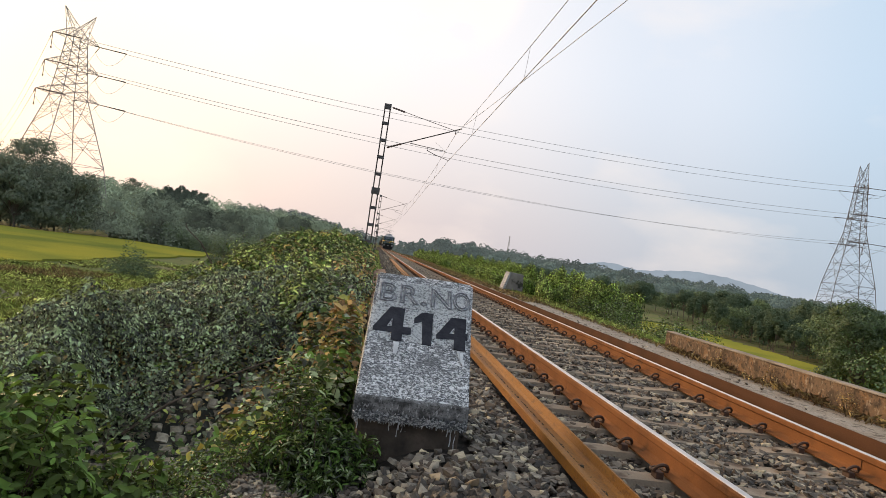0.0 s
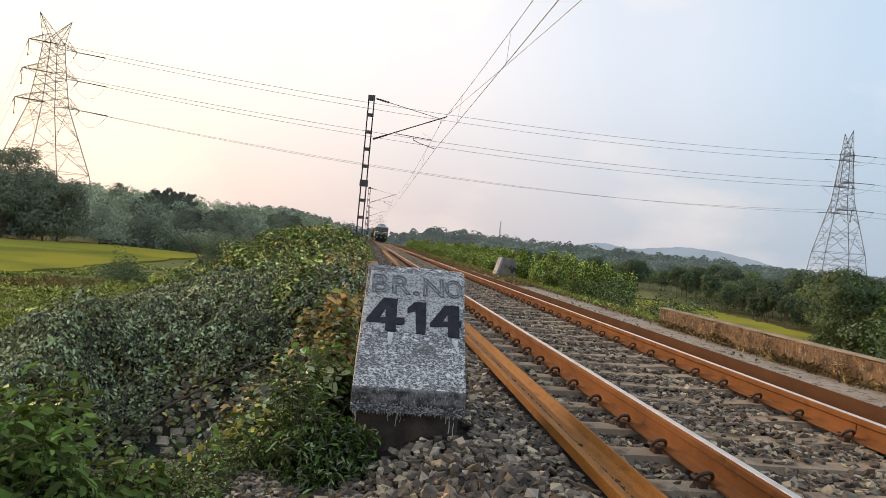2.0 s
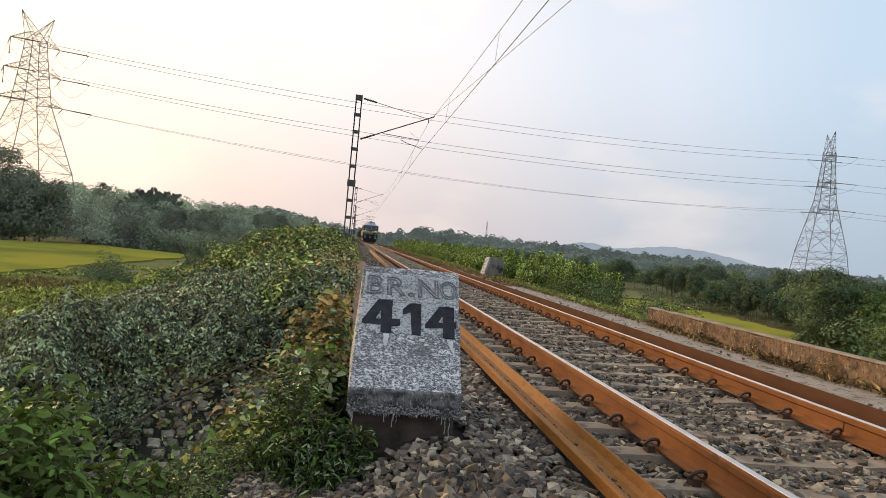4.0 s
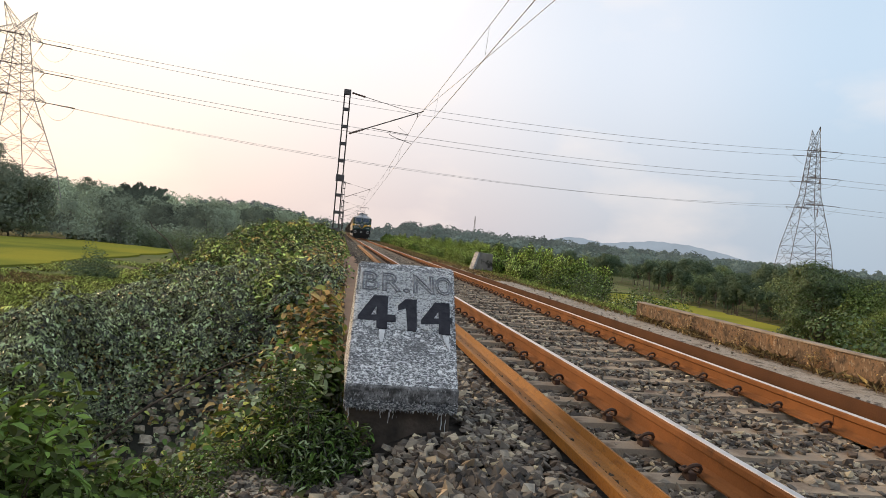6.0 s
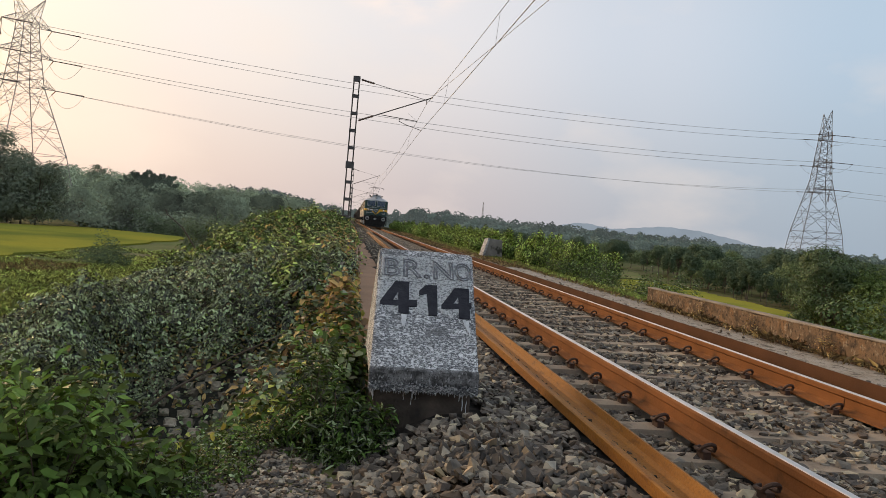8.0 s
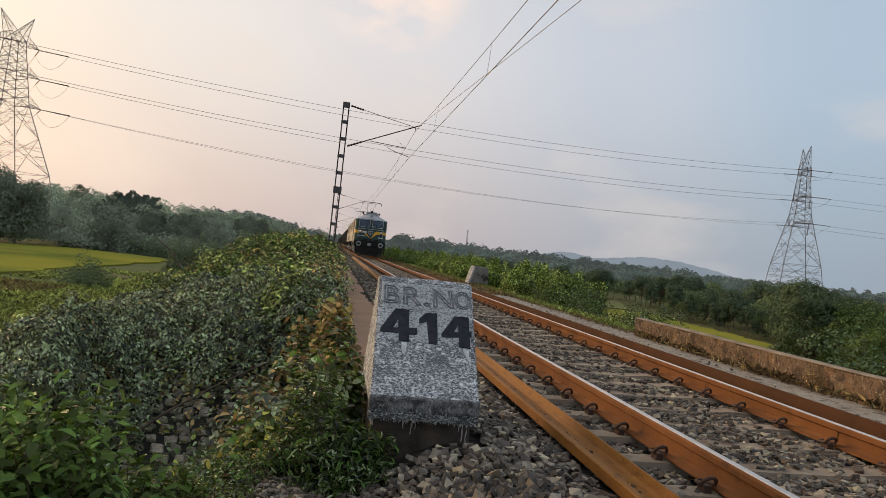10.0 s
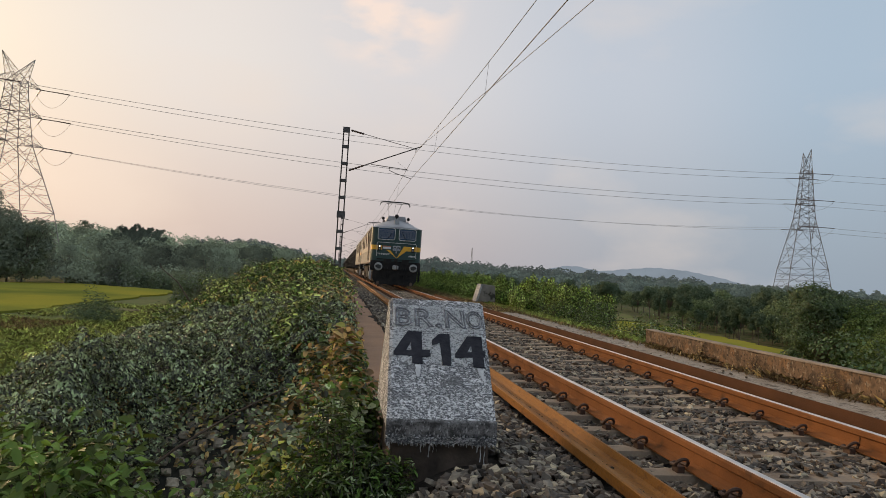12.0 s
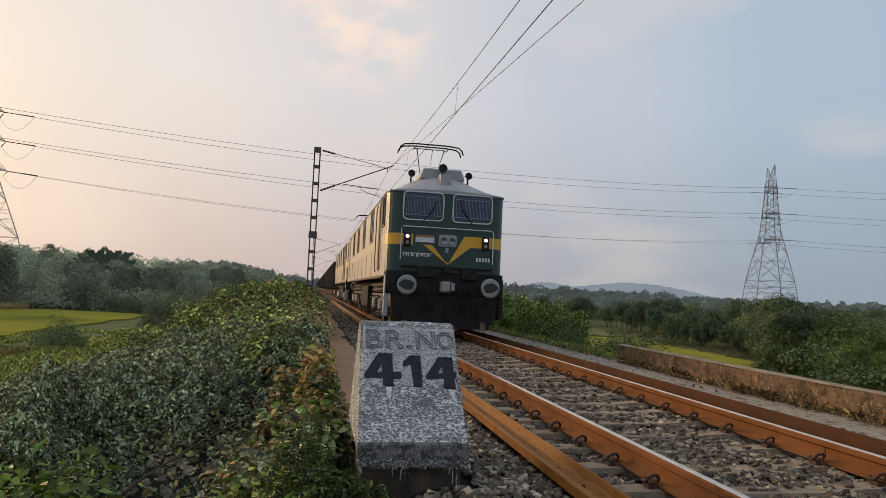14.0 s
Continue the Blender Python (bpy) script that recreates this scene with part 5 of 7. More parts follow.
    for x0, x1, z0, z1 in ((-0.72, -0.25, 1.42, 1.66), (0.40, 0.80, 1.40, 1.66), (-0.08, 0.12, 1.55, 1.72), (-1.15, 1.2, 1.66, 1.70)):
        bm = bmesh.new()
        box(bm, (x0, -0.12, z0), (x1, 0.0, z1), 0.015)
        part("step_plate", bm, UNDER, t)
    for x in (-1.04, 1.04):
        b = thing("buffer", "", "")
        b.parent = t
        b["label"] = "round buffer with a worn pale rim and black grease"
        bm = bmesh.new()
        lathe(bm, [(0.14, 0.0), (0.14, -0.35), (0.11, -0.36), (0.11, -0.52)], 14, "y", (x, 0, 1.21))
        part("buffer_casing", bm, UNDER, b)
        bm = bmesh.new()
        lathe(bm, [(0.08, -0.5), (0.235, -0.535), (0.24, -0.56), (0.21, -0.578), (0.02, -0.585)], 22, "y", (x, 0, 1.21))
        part("buffer_head", bm, BUFFER_STEEL, b)
        bm = bmesh.new()
        pts = [(x + 0.185 * math.cos(a) * (1 + 0.12 * math.sin(3 * a + x)), 1.21 + 0.115 * math.sin(a) * (1 + 0.15 * math.cos(2 * a + 4 * x))) for a in [2 * math.pi * k / 18 for k in range(18)]]
        prism(bm, pts, "y", -0.592, -0.57)
        part("grease_patch", bm, GREASE, b, "black grease patch")
    coupler = thing("coupler", "", "")
    coupler.parent = t
    coupler["label"] = "grey knuckle coupler"
    bm = bmesh.new()
    box(bm, (-0.15, -0.45, 1.04), (0.10, 0.0, 1.34), 0.04)
    part("coupler_head", bm, BOGIE, coupler)
    bm = bmesh.new()
    box(bm, (-0.20, -0.60, 1.07), (0.02, -0.40, 1.32), 0.05)
    box(bm, (0.05, -0.52, 1.10), (0.16, -0.30, 1.30), 0.03)
    part("knuckle", bm, BUFFER_STEEL, coupler)
    for x in (-0.62, -0.48, 0.34, 0.48, 0.62):
        bm = bmesh.new()
        tube(bm, ((x, -0.1, 1.2), (x, -0.22, 1.1), (x + 0.02, -0.26, 0.8), (x + 0.06, -0.2, 0.62), (x + 0.1, -0.08, 0.72)), 0.024, 6)
        part("brake_hose", bm, UNDER, t)
    bm = bmesh.new()
    prism(bm, [(-1.36, 0.98), (1.36, 0.98), (1.32, 0.5), (1.12, 0.16), (-1.12, 0.16), (-1.32, 0.5)], "y", -0.10, -0.06)
    part("cow_catcher", bm, UNDER, t, "black plate cow catcher")
    for k in range(9):
        x = -1.12 + 0.28 * k
        bm = bmesh.new()
        box(bm, (x - 0.02, -0.13, 0.18), (x + 0.02, -0.10, 0.93))
        part("cow_catcher_rib", bm, UNDER, t)
    bm = bmesh.new()
    for x in (-1.0, 1.0):
        box(bm, (x - 0.07, -0.12, 0.12), (x + 0.07, 0.02, 0.34), 0.01)
    part("rail_guard", bm, BOGIE, t)
    # pale corner steps
    for x in (-1.47, 1.47):
        bm = bmesh.new()
        prism(bm, [(x - 0.05, 0.42), (x + 0.05, 0.42), (x + 0.05, 1.44), (x - 0.05, 1.44)], "y", 0.0, 0.28)
        for z in (0.5, 0.85):
            box(bm, (x - 0.1, 0.02, z), (x + 0.08, 0.26, z + 0.03))
        part("corner_step", bm, GREY_TRIM if x < 0 else UNDER, t, "pale painted corner step" if x < 0 else "black corner step")
    # sides
    for s in (-1, 1):
        x = s * W
        def panel(name, y0, y1, z0, z1, material, out=0.012, lab="", bev=0.0):
            bm = bmesh.new()
            a, b = sorted((x - s * 0.03, x + s * out))
            box(bm, (a, y0, z0), (b, y1, z1), bev)
            return part(name, bm, material, t, lab)
        panel("cab_window", 0.62, 1.08, 2.76, 3.46, GLASS, 0.006)
        for y0, y1, z0, z1 in ((0.56, 0.62, 2.70, 3.52), (1.08, 1.14, 2.70, 3.52), (0.62, 1.08, 2.70, 2.76), (0.62, 1.08, 3.46, 3.52)):
            panel("window_edge", y0, y1, z0, z1, BOGIE, 0.03)
        d = panel("cab_door", 1.45, 2.35, 1.62, 3.55, DOOR_BROWN, 0.006, "dark recessed cab door")
        for y in (1.36, 2.45):
            bm = bmesh.new()
            tube(bm, ((x + s * 0.03, y, 1.55), (x + s * 0.06, y, 1.7), (x + s * 0.06, y, 3.3), (x + s * 0.03, y, 3.45)), 0.016, 5)
            part("grab_rail", bm, BOGIE, t)
        for y in (4.1, 7.4, 10.6, 13.6):
            panel("side_window", y, y + 0.95, 2.58, 3.46, GLASS, 0.006)
            panel("window_edge", y + 0.45, y + 0.50, 2.58, 3.46, BOGIE, 0.02)
            for y0, y1, z0, z1 in ((y - 0.07, y, 2.51, 3.53), (y + 0.95, y + 1.02, 2.51, 3.53), (y, y + 0.95, 2.51, 2.58), (y, y + 0.95, 3.46, 3.53)):
                panel("window_edge", y0, y1, z0, z1, BOGIE, 0.02)
        panel("cab_door", L - 2.35, L - 1.45, 1.62, 3.55, DOOR_BROWN, 0.006, "dark recessed cab door")
        panel("cab_window", L - 1.08, L - 0.62, 2.72, 3.46, GLASS, 0.006)
        for k in range(1, 9):
            panel("side_seam", k * 2.1, k * 2.1 + 0.03, 1.45, 2.2, LOCO_CREAM, 0.012)
        panel("side_sill", 0.7, L - 0.7, 1.38, 1.44, BOGIE, 0.015)
    # underframe and bogies
    bm = bmesh.new()
    box(bm, (-1.1, 0.5, 0.98), (1.1, L - 0.5, 1.42), 0.03)
    part("underframe", bm, UNDER, t)
    bm = bmesh.new()
    box(bm, (-1.3, 8.0, 0.42), (1.3, 11.2, 1.2), 0.05)
    part("transformer_tank", bm, UNDER, t)
    for y0 in (1.5, 12.4):
        bog = thing("bogie", "", "")
        bog.parent = t
        bog["label"] = "brown dusty three-axle bogie"
        for s in (-1, 1):
            x = s * 1.18
            bm = bmesh.new()
            prism(bm, [(y0 - 0.4, 0.62), (y0 + 0.3, 0.62), (y0 + 0.6, 0.78), (y0 + 1.5, 0.78), (y0 + 1.8, 0.62), (y0 + 2.3, 0.62), (y0 + 2.6, 0.78), (y0 + 3.7, 0.78), (y0 + 4.0, 0.62), (y0 + 5.0, 0.62),
                       (y0 + 5.0, 0.95), (y0 - 0.4, 0.95)], "x", x - 0.07, x + 0.07)
            part("side_frame", bm, BOGIE, bog)
            for k, dy in enumerate((0.3, 2.2, 4.2)):
                bm = bmesh.new()
                box(bm, (x - 0.12, y0 + dy - 0.2, 0.38), (x + 0.14, y0 + dy + 0.2, 0.72), 0.03)
                part("axle_box", bm, BOGIE, bog)
                for e in (-0.34, 0.34):
                    bm = bmesh.new()
                    pts = [(x + s * 0.1 + 0.085 * math.cos(a * 0.9), y0 + dy + e + 0.085 * math.sin(a * 0.9), 0.44 + a * 0.0115) for a in range(0, 40)]
                    tube(bm, pts, 0.017, 4)
                    part("coil_spring", bm, BOGIE, bog)
            for dy in (1.1, 3.1):
                bm = bmesh.new()
                lathe(bm, [(0.11, 0), (0.13, 0.03), (0.13, 0.28), (0.09, 0.32)], 10, "z", (x + s * 0.1, y0 + dy, 0.5))
                tube(bm, ((x, y0 + dy, 0.62), (x, y0 + dy + 0.4, 0.36), (x, y0 + dy + 0.62, 0.34)), 0.03, 6)
                part("brake_cylinder", bm, BUFFER_STEEL, bog)
            bm = bmesh.new()
            tube(bm, ((x + s * 0.1, y0 - 0.3, 1.22), (x + s * 0.1, y0 + 4.8, 1.2)), 0.025, 6)
            tube(bm, ((x + s * 0.08, y0 - 0.3, 1.05), (x + s * 0.12, y0 + 1.4, 1.1), (x + s * 0.08, y0 + 4.8, 1.05)), 0.018, 6)
            part("air_pipe", bm, BOGIE, bog)
            bm = bmesh.new()
            tube(bm, ((x + s * 0.05, y0 - 0.55, 0.95), (x + s * 0.03, y0 - 0.55, 0.45), (x - s * 0.2, y0 - 0.5, 0.12)), 0.022, 6)
            part("sand_pipe", bm, BOGIE, bog)
        for dy in (0.3, 2.2, 4.2):
            wh = thing("wheelset", "", "")
            wh.parent = t
            wh["label"] = "steel wheelset with polished treads"
            wh.location = (0, y0 + dy, 0.546)
            for s in (-1, 1):
                bm = bmesh.new()
                lathe(bm, [(0.12, s * 0.92), (0.45, s * 0.90), (0.47, s * 0.94), (0.545, s * 0.94), (0.55, s * 0.83), (0.58, s * 0.81), (0.57, s * 0.79), (0.45, s * 0.80), (0.12, s * 0.78)], 28, "x")
                for k in range(6):
                    a = k * math.pi / 3
                    lathe(bm, [(0.035, s * 0.90), (0.04, s * 0.93)], 6, "x", (0, 0.3 * math.cos(a), 0.3 * math.sin(a)))
                part("wheel", bm, BOGIE, wh)
            bm = bmesh.new()
            lathe(bm, [(0.09, -1.2), (0.09, 1.2)], 10, "x")
            part("axle", bm, UNDER, wh)
            WHEELS.append((wh, y0 + dy))
    for ob in list(t.children_recursive):
        if "category" in ob and not ob["category"]:
            del ob["category"]
    return t


loco = make_loco()
TRAIN.append((loco, 0.0))
loco_b = copy_thing(loco, pose(0, 20.6, 0))
TRAIN.append((loco_b, 20.6))
for ob in loco_b.children:
    if ob.name.startswith("wheelset"):
        WHEELS.append((ob, ob.location.y))


def make_wagon():
    t = thing("goods_wagon", "dark brown open goods wagon with ribbed steel sides", "wagon", "wagons of the train")
    bm = bmesh.new()
    for lo, hi in (((-1.55, 0.3, 1.1), (-1.50, 10.3, 3.25)), ((1.50, 0.3, 1.1), (1.55, 10.3, 3.25)), ((-1.5, 0.3, 1.1), (1.5, 0.35, 3.25)), ((-1.5, 10.25, 1.1), (1.5, 10.3, 3.25)), ((-1.5, 0.35, 1.1), (1.5, 10.25, 1.2))):
        box(bm, lo, hi)
    part("wagon_body", bm, WAGON, t)
    for s in (-1, 1):
        for k in range(9):
            bm = bmesh.new()
            y = 0.3 + 10.0 * k / 8
            a, b = sorted((s * 1.552, s * 1.62))
            box(bm, (a, max(0.3, y - 0.07), 1.1), (b, min(10.3, y + 0.07), 3.2))
            part("side_rib", bm, WAGON, t)
        bm = bmesh.new()
        a, b = sorted((s * 1.49, s * 1.63))
        box(bm, (a, 0.28, 3.2), (b, 10.32, 3.3))
        part("top_rail", bm, WAGON, t)
    bm = bmesh.new()
    box(bm, (-0.4, 0.0, 0.8), (0.4, 10.7, 1.1))
    part("centre_sill", bm, UNDER, t)
    for y in (1.6, 9.0):
        bm = bmesh.new()
        for s in (-1, 1):
            box(bm, (s * 1.08 - 0.08, y - 1.2, 0.45), (s * 1.08 + 0.08, y + 1.2, 0.85), 0.04)
            for dy in (-0.95, 0.95):
                lathe(bm, [(0.45, s * 0.80), (0.5, s * 0.94)], 16, "x", (0, y + dy, 0.5))
        part("wagon_bogie", bm, BOGIE, t)
    return t


wagon = make_wagon()
TRAIN.append((wagon, 41.2))
for k in range(1, 24):
    TRAIN.append((copy_thing(wagon, pose(0, 41.2 + 10.7 * k, 0)), 41.2 + 10.7 * k))


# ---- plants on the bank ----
# nearly black: the shade in gaps between leaves is put into this colour
LITTER_SHADE = mat("litter_with_gap_shade", (0.012, 0.014, 0.008), (0.026, 0.023, 0.015), 3, 0.95, 0, 0.9, 18)


def veg_top(x, y):
    """Top of the plant cover on the left bank."""
    x, y = np.asarray(x, float), np.asarray(y, float)
    slope = 0.34 - 0.205 * np.clip(-3.2 - x, 0, 20)
    slope = slope - 0.8 * (1 - step(7.2, 9.2, y)) * step(-5.9, -5.2, x) - 0.35 * (1 - step(4.5, 7.5, y))
    crest = 0.90 - 0.40 * np.clip(-5.0 - x, 0, 1.0) - 0.52 * np.clip(-6.0 - x, 0, 20) - 0.42 * np.clip(x + 3.8, 0, 2)
    far = 0.15 - 0.34 * np.clip(-4.6 - x, 0, 12)
    a, b = step(13.0, 20.0, y), step(27, 36, y)
    z = slope * (1 - a) + (crest * (1 - b) + far * b) * a
    return z + 0.13 * smooth_noise(x, y, 1.3, 1.0) + 0.09 * smooth_noise(x, y, 3.7, 2.0) + 0.07 * smooth_noise(x, y, 8.3, 4.0) + 0.09 * smooth_noise(x, y, 5.1, 7.0) - 0.22 * step(6.2, 8.0, -x)


def cover(name, label, n, xr, yr, size, material, seed, keep, depth=0.35, aspect=0.5, lift=0.0, category="creeper"):
    rng = np.random.default_rng(seed)
    x = rng.uniform(*xr, n)
    y = yr[0] + (yr[1] - yr[0]) * rng.uniform(0, 1, n) ** 1.35
    k = keep(x, y)
    x, y = x[k], y[k]
    z = veg_top(x, y) - depth * rng.uniform(0, 1, len(x)) ** 1.6 + lift
    e = 0.15
    nrm = np.stack([-(veg_top(x + e, y) - veg_top(x - e, y)) / (2 * e), -(veg_top(x, y + e) - veg_top(x, y - e)) / (2 * e) - 0.3, np.ones_like(x)], 1)
    nrm /= np.linalg.norm(nrm, axis=1)[:, None]
    ob = leaves(name, np.stack([x, y, z], 1), nrm, size * (0.8 + 0.03 * np.clip(y - 6, 0, 30)), material, None, aspect, 0.5, seed, 0.45, n < 20000, 0.7 if material is LEAF_DARK else 0.5)
    return tagged(ob, label, category, kind="stuff")


def right_edge(y):
    return -3.12 - 0.10 * np.sin(y * 1.9) - 0.06 * np.sin(y * 4.3)


def opening(x, y):
    """The bare patch where the pitching shows."""
    return (x > -5.5 + 0.25 * np.sin(y * 5)) & (x < -3.45) & (y < 7.75 + 0.25 * np.sin(x * 6))


def dark_zone(x, y):
    d = smooth_noise(x, y, 0.8, 3.0)
    return (x < right_edge(y)) & ~opening(x, y) & (y < 14.4 + 1.6 * d) & (x > -7.3 - 0.24 * np.clip(y - 9.9, -3, 6) + 0.5 * d)


def light_zone(x, y):
    return (x < right_edge(y)) & (x > -6.5 - 0.08 * (y - 12) + 0.8 * smooth_noise(x, y, 1.1, 3.0)) & ~dark_zone(x, y) & ~opening(x, y)


# added dark sheet that fills the gaps seen through the leaves
tagged(sheet("undergrowth", np.linspace(-7.4, -3.05, 40), np.linspace(8.1, 60, 150), lambda x, y: np.maximum(veg_top(x, y) - 0.38, ground_z(x, y) - 0.3), LITTER_SHADE),
               "dark litter sheet under the plants, with gap shade in its colour", "undergrowth", kind="structure")
tagged(sheet("grassy_bank", np.linspace(-15, -7.0, 40), np.linspace(8.1, 60, 120), lambda x, y: np.maximum(veg_top(x, y) - 0.40, ground_z(x, y) - 0.3), EARTH), "rough grassy side of the bank", "bank", kind="structure")


def mounds(x, y, cell=0.42, seed=3):
    """Rounded tussocks about a cell apart: 1 at a tussock's crown, 0 in the gaps between."""
    best = np.full(np.shape(x), 9.0)
    cx, cy = np.floor(x / cell), np.floor(y / cell)
    for i in (-1, 0, 1):
        for j in (-1, 0, 1):
            u, v = cx + i, cy + j
            px = (u + 0.5 + 0.42 * np.sin(u * 12.9898 + v * 78.233 + seed)) * cell
            py = (v + 0.5 + 0.42 * np.sin(u * 39.346 + v * 11.135 + 2 * seed)) * cell
            best = np.minimum(best, np.hypot(x - px, y - py))
    return np.clip(1 - (best / (0.72 * cell)) ** 2, 0, 1)


def creeper_top(x, y):
    return veg_top(x, y) - 0.26 + 0.34 * mounds(x, y) + 0.08 * mounds(x, y, 0.19, 8)


def sprays(name, label, n, xr, yr, size, material, seed, keep, per=9, aspect=0.5, depth=0.16, category="creeper", surface=creeper_top):
    """Leafy shoots: each a short arching stem with leaves set along both sides of it."""
    rng = np.random.default_rng(seed)
    x = rng.uniform(*xr, n)
    y = yr[0] + (yr[1] - yr[0]) * rng.uniform(0, 1, n) ** 1.3
    k = keep(x, y)
    x, y = x[k], y[k]
    m = len(x)
    big = 0.85 + 0.035 * np.clip(y - 6, 0, 30)
    e = 0.06
    slope = np.stack([(surface(x + e, y) - surface(x - e, y)) / (2 * e), (surface(x, y + e) - surface(x, y - e)) / (2 * e)], 1)
    slope = np.clip(slope, -1.6, 1.6)
    a = rng.uniform(0, 6.283, m)
    out = np.stack([np.cos(a), np.sin(a)], 1) - 0.5 * slope
    out /= np.linalg.norm(out, axis=1)[:, None] + 1e-9
    up = np.stack([-0.45 * slope[:, 0], -0.45 * slope[:, 1] - 0.05, np.ones(m)], 1)
    up /= np.linalg.norm(up, axis=1)[:, None]
    z = surface(x, y) - depth * rng.uniform(0, 1, m) ** 1.8
    P, Q, D, S = [], [], [], []
    for j in range(per):
        u = (j + 0.5) / per
        side = 1 if j % 2 else -1
        along = np.stack([out[:, 0], out[:, 1], 0.45 - 1.3 * u * np.ones(m)], 1)
        cross = np.stack([-out[:, 1], out[:, 0], np.zeros(m)], 1) * side
        reach = (size * big * 2.6)[:, None]
        P.append(np.stack([x, y, z], 1) + along * reach * u * 0.9 + cross * (size * big * 0.4)[:, None])
        Q.append(up + cross * 0.30 + along * 0.20)
        D.append(cross * 0.9 + along * 0.5 + np.array([0, 0, -0.25]))
        S.append(size * big * (1.1 - 0.35 * u))
    ob = leaves(name, np.concatenate(P), np.concatenate(Q), np.concatenate(S), material, None, aspect, 0.15, seed, 0.30, True, 0.27, np.concatenate(D))
    return tagged(ob, label, category, kind="stuff")


sprays("creeper_leaves", "dense dark glossy creeper leaves covering the bank", 21000, (-9.9, -3), (4.2, 17.0), 0.058, LEAF_DARK, 11, lambda x, y: dark_zone(x, y) & (mounds(x, y) + 0.25 * smooth_noise(x, y, 9.0, 2.0) > 0.22), 9, 0.46, 0.07)
sprays("creeper_leaves", "shaded creeper leaves deep between the tussocks", 2200, (-9.6, -3), (4.2, 16.5), 0.055, LEAF_DARK, 19, dark_zone, 6, 0.46, 0.45)
cover("creeper_leaves", "scattered fresh green leaves among the creeper", 5200, (-10, -3), (5.0, 19), 0.055, LEAF_FRESH, 12, dark_zone, 0.12, 0.55, 0.03)
cover("creeper_leaves", "scattered dry brown leaves among the creeper", 1100, (-7, -3), (5.0, 14), 0.055, LEAF_DRY, 13, dark_zone, 0.15, 0.55, 0.02)
cover("creeper_leaves", "dark creeper leaves hanging over the gully edge", 19000, (-6.9, -4.9), (6.6, 8.9), 0.048, LEAF_DARK, 18, lambda x, y: x < -4.9, 1.0, 0.62)
sprays("shrub_leaves", "light green shrub leaves on the bank crest", 6800, (-14, -3), (8, 40), 0.070, LEAF_BUSH, 14, light_zone, 9, 0.5, 0.35, "shrub", lambda x, y: veg_top(x, y) - 0.14 + 0.36 * mounds(x, y, 0.8, 5))
sprays("shrub_leaves", "fresh green shrub leaves on the bank crest", 6600, (-11, -3), (10, 34), 0.066, LEAF_FRESH, 15, light_zone, 9, 0.5, 0.30, "shrub", lambda x, y: veg_top(x, y) - 0.10 + 0.36 * mounds(x, y, 0.8, 5))
sprays("shrub_leaves", "dark leaves in the hollows of the shrubs", 6200, (-11, -3), (8, 34), 0.066, LEAF_DARK, 20, light_zone, 8, 0.5, 0.5, "shrub", lambda x, y: veg_top(x, y) - 0.20 + 0.36 * mounds(x, y, 0.8, 5))
sprays("shrub_leaves", "tan dry leaves among the shrubs", 420, (-8, -3), (8, 30), 0.066, LEAF_DRY, 21, light_zone, 6, 0.6, 0.2, "shrub", lambda x, y: veg_top(x, y) - 0.10 + 0.36 * mounds(x, y, 0.8, 5))
cover("shrub_leaves", "yellowing leaves on the bank crest", 900, (-8, -3), (9, 30), 0.09, LEAF_YELLOW, 16, light_zone, 0.15, 0.6, 0.10, "shrub")
cover("bank_leaves", "low green plants along the distant bank", 14000, (-14, -2.9), (34, 110), 0.22, LEAF_BUSH, 17, lambda x, y: x < -3.9, 0.4, 0.5, 0.05, "shrub")


def clump(name, label, category, centre, radii, n, size, materials, seed, stems=8, aspect=0.5, droop=0.5, hollow=0.35, group=""):
    """A leafy plant: curved stems from its foot and leaves through an uneven dome."""
    rng = np.random.default_rng(seed)
    cx, cy, cz = centre
    t = thing(name, label, category, group, at=(cx, cy, cz))
    for k in range(stems):
        a, r = rng.uniform(0, 6.28), rng.uniform(0.3, 0.9)
        tip = np.array([math.cos(a) * r * radii[0], math.sin(a) * r * radii[1], radii[2] * rng.uniform(0.6, 1.02)])
        bm = bmesh.new()
        tube(bm, [(tip[0] * u ** 1.4, tip[1] * u ** 1.4, tip[2] * u) for u in (0, 0.25, 0.5, 0.75, 1)], 0.007 * size / 0.07, 5, 0.002)
        part("stem", bm, TWIG, t)
    share = n // len(materials)
    for i, m in enumerate(materials):
        d = rng.normal(0, 1, (share, 3))
        d /= np.linalg.norm(d, axis=1)[:, None]
        d[:, 2] = np.abs(d[:, 2])
        bump = 1 + 0.22 * np.sin(d[:, 0] * 7 + seed) * np.cos(d[:, 1] * 6) + 0.15 * np.sin(d[:, 2] * 11 + seed)
        r = (hollow + (1 - hollow) * rng.uniform(0, 1, share) ** 0.5) * bump
        P = d * r[:, None] * np.array(radii)
        nrm = d * 0.6 + np.array([0, -0.1, 0.7])
        leaves("foliage", P, nrm, size, m, t, aspect, droop, seed * 10 + i, 0.45, cy < 30)
    return t


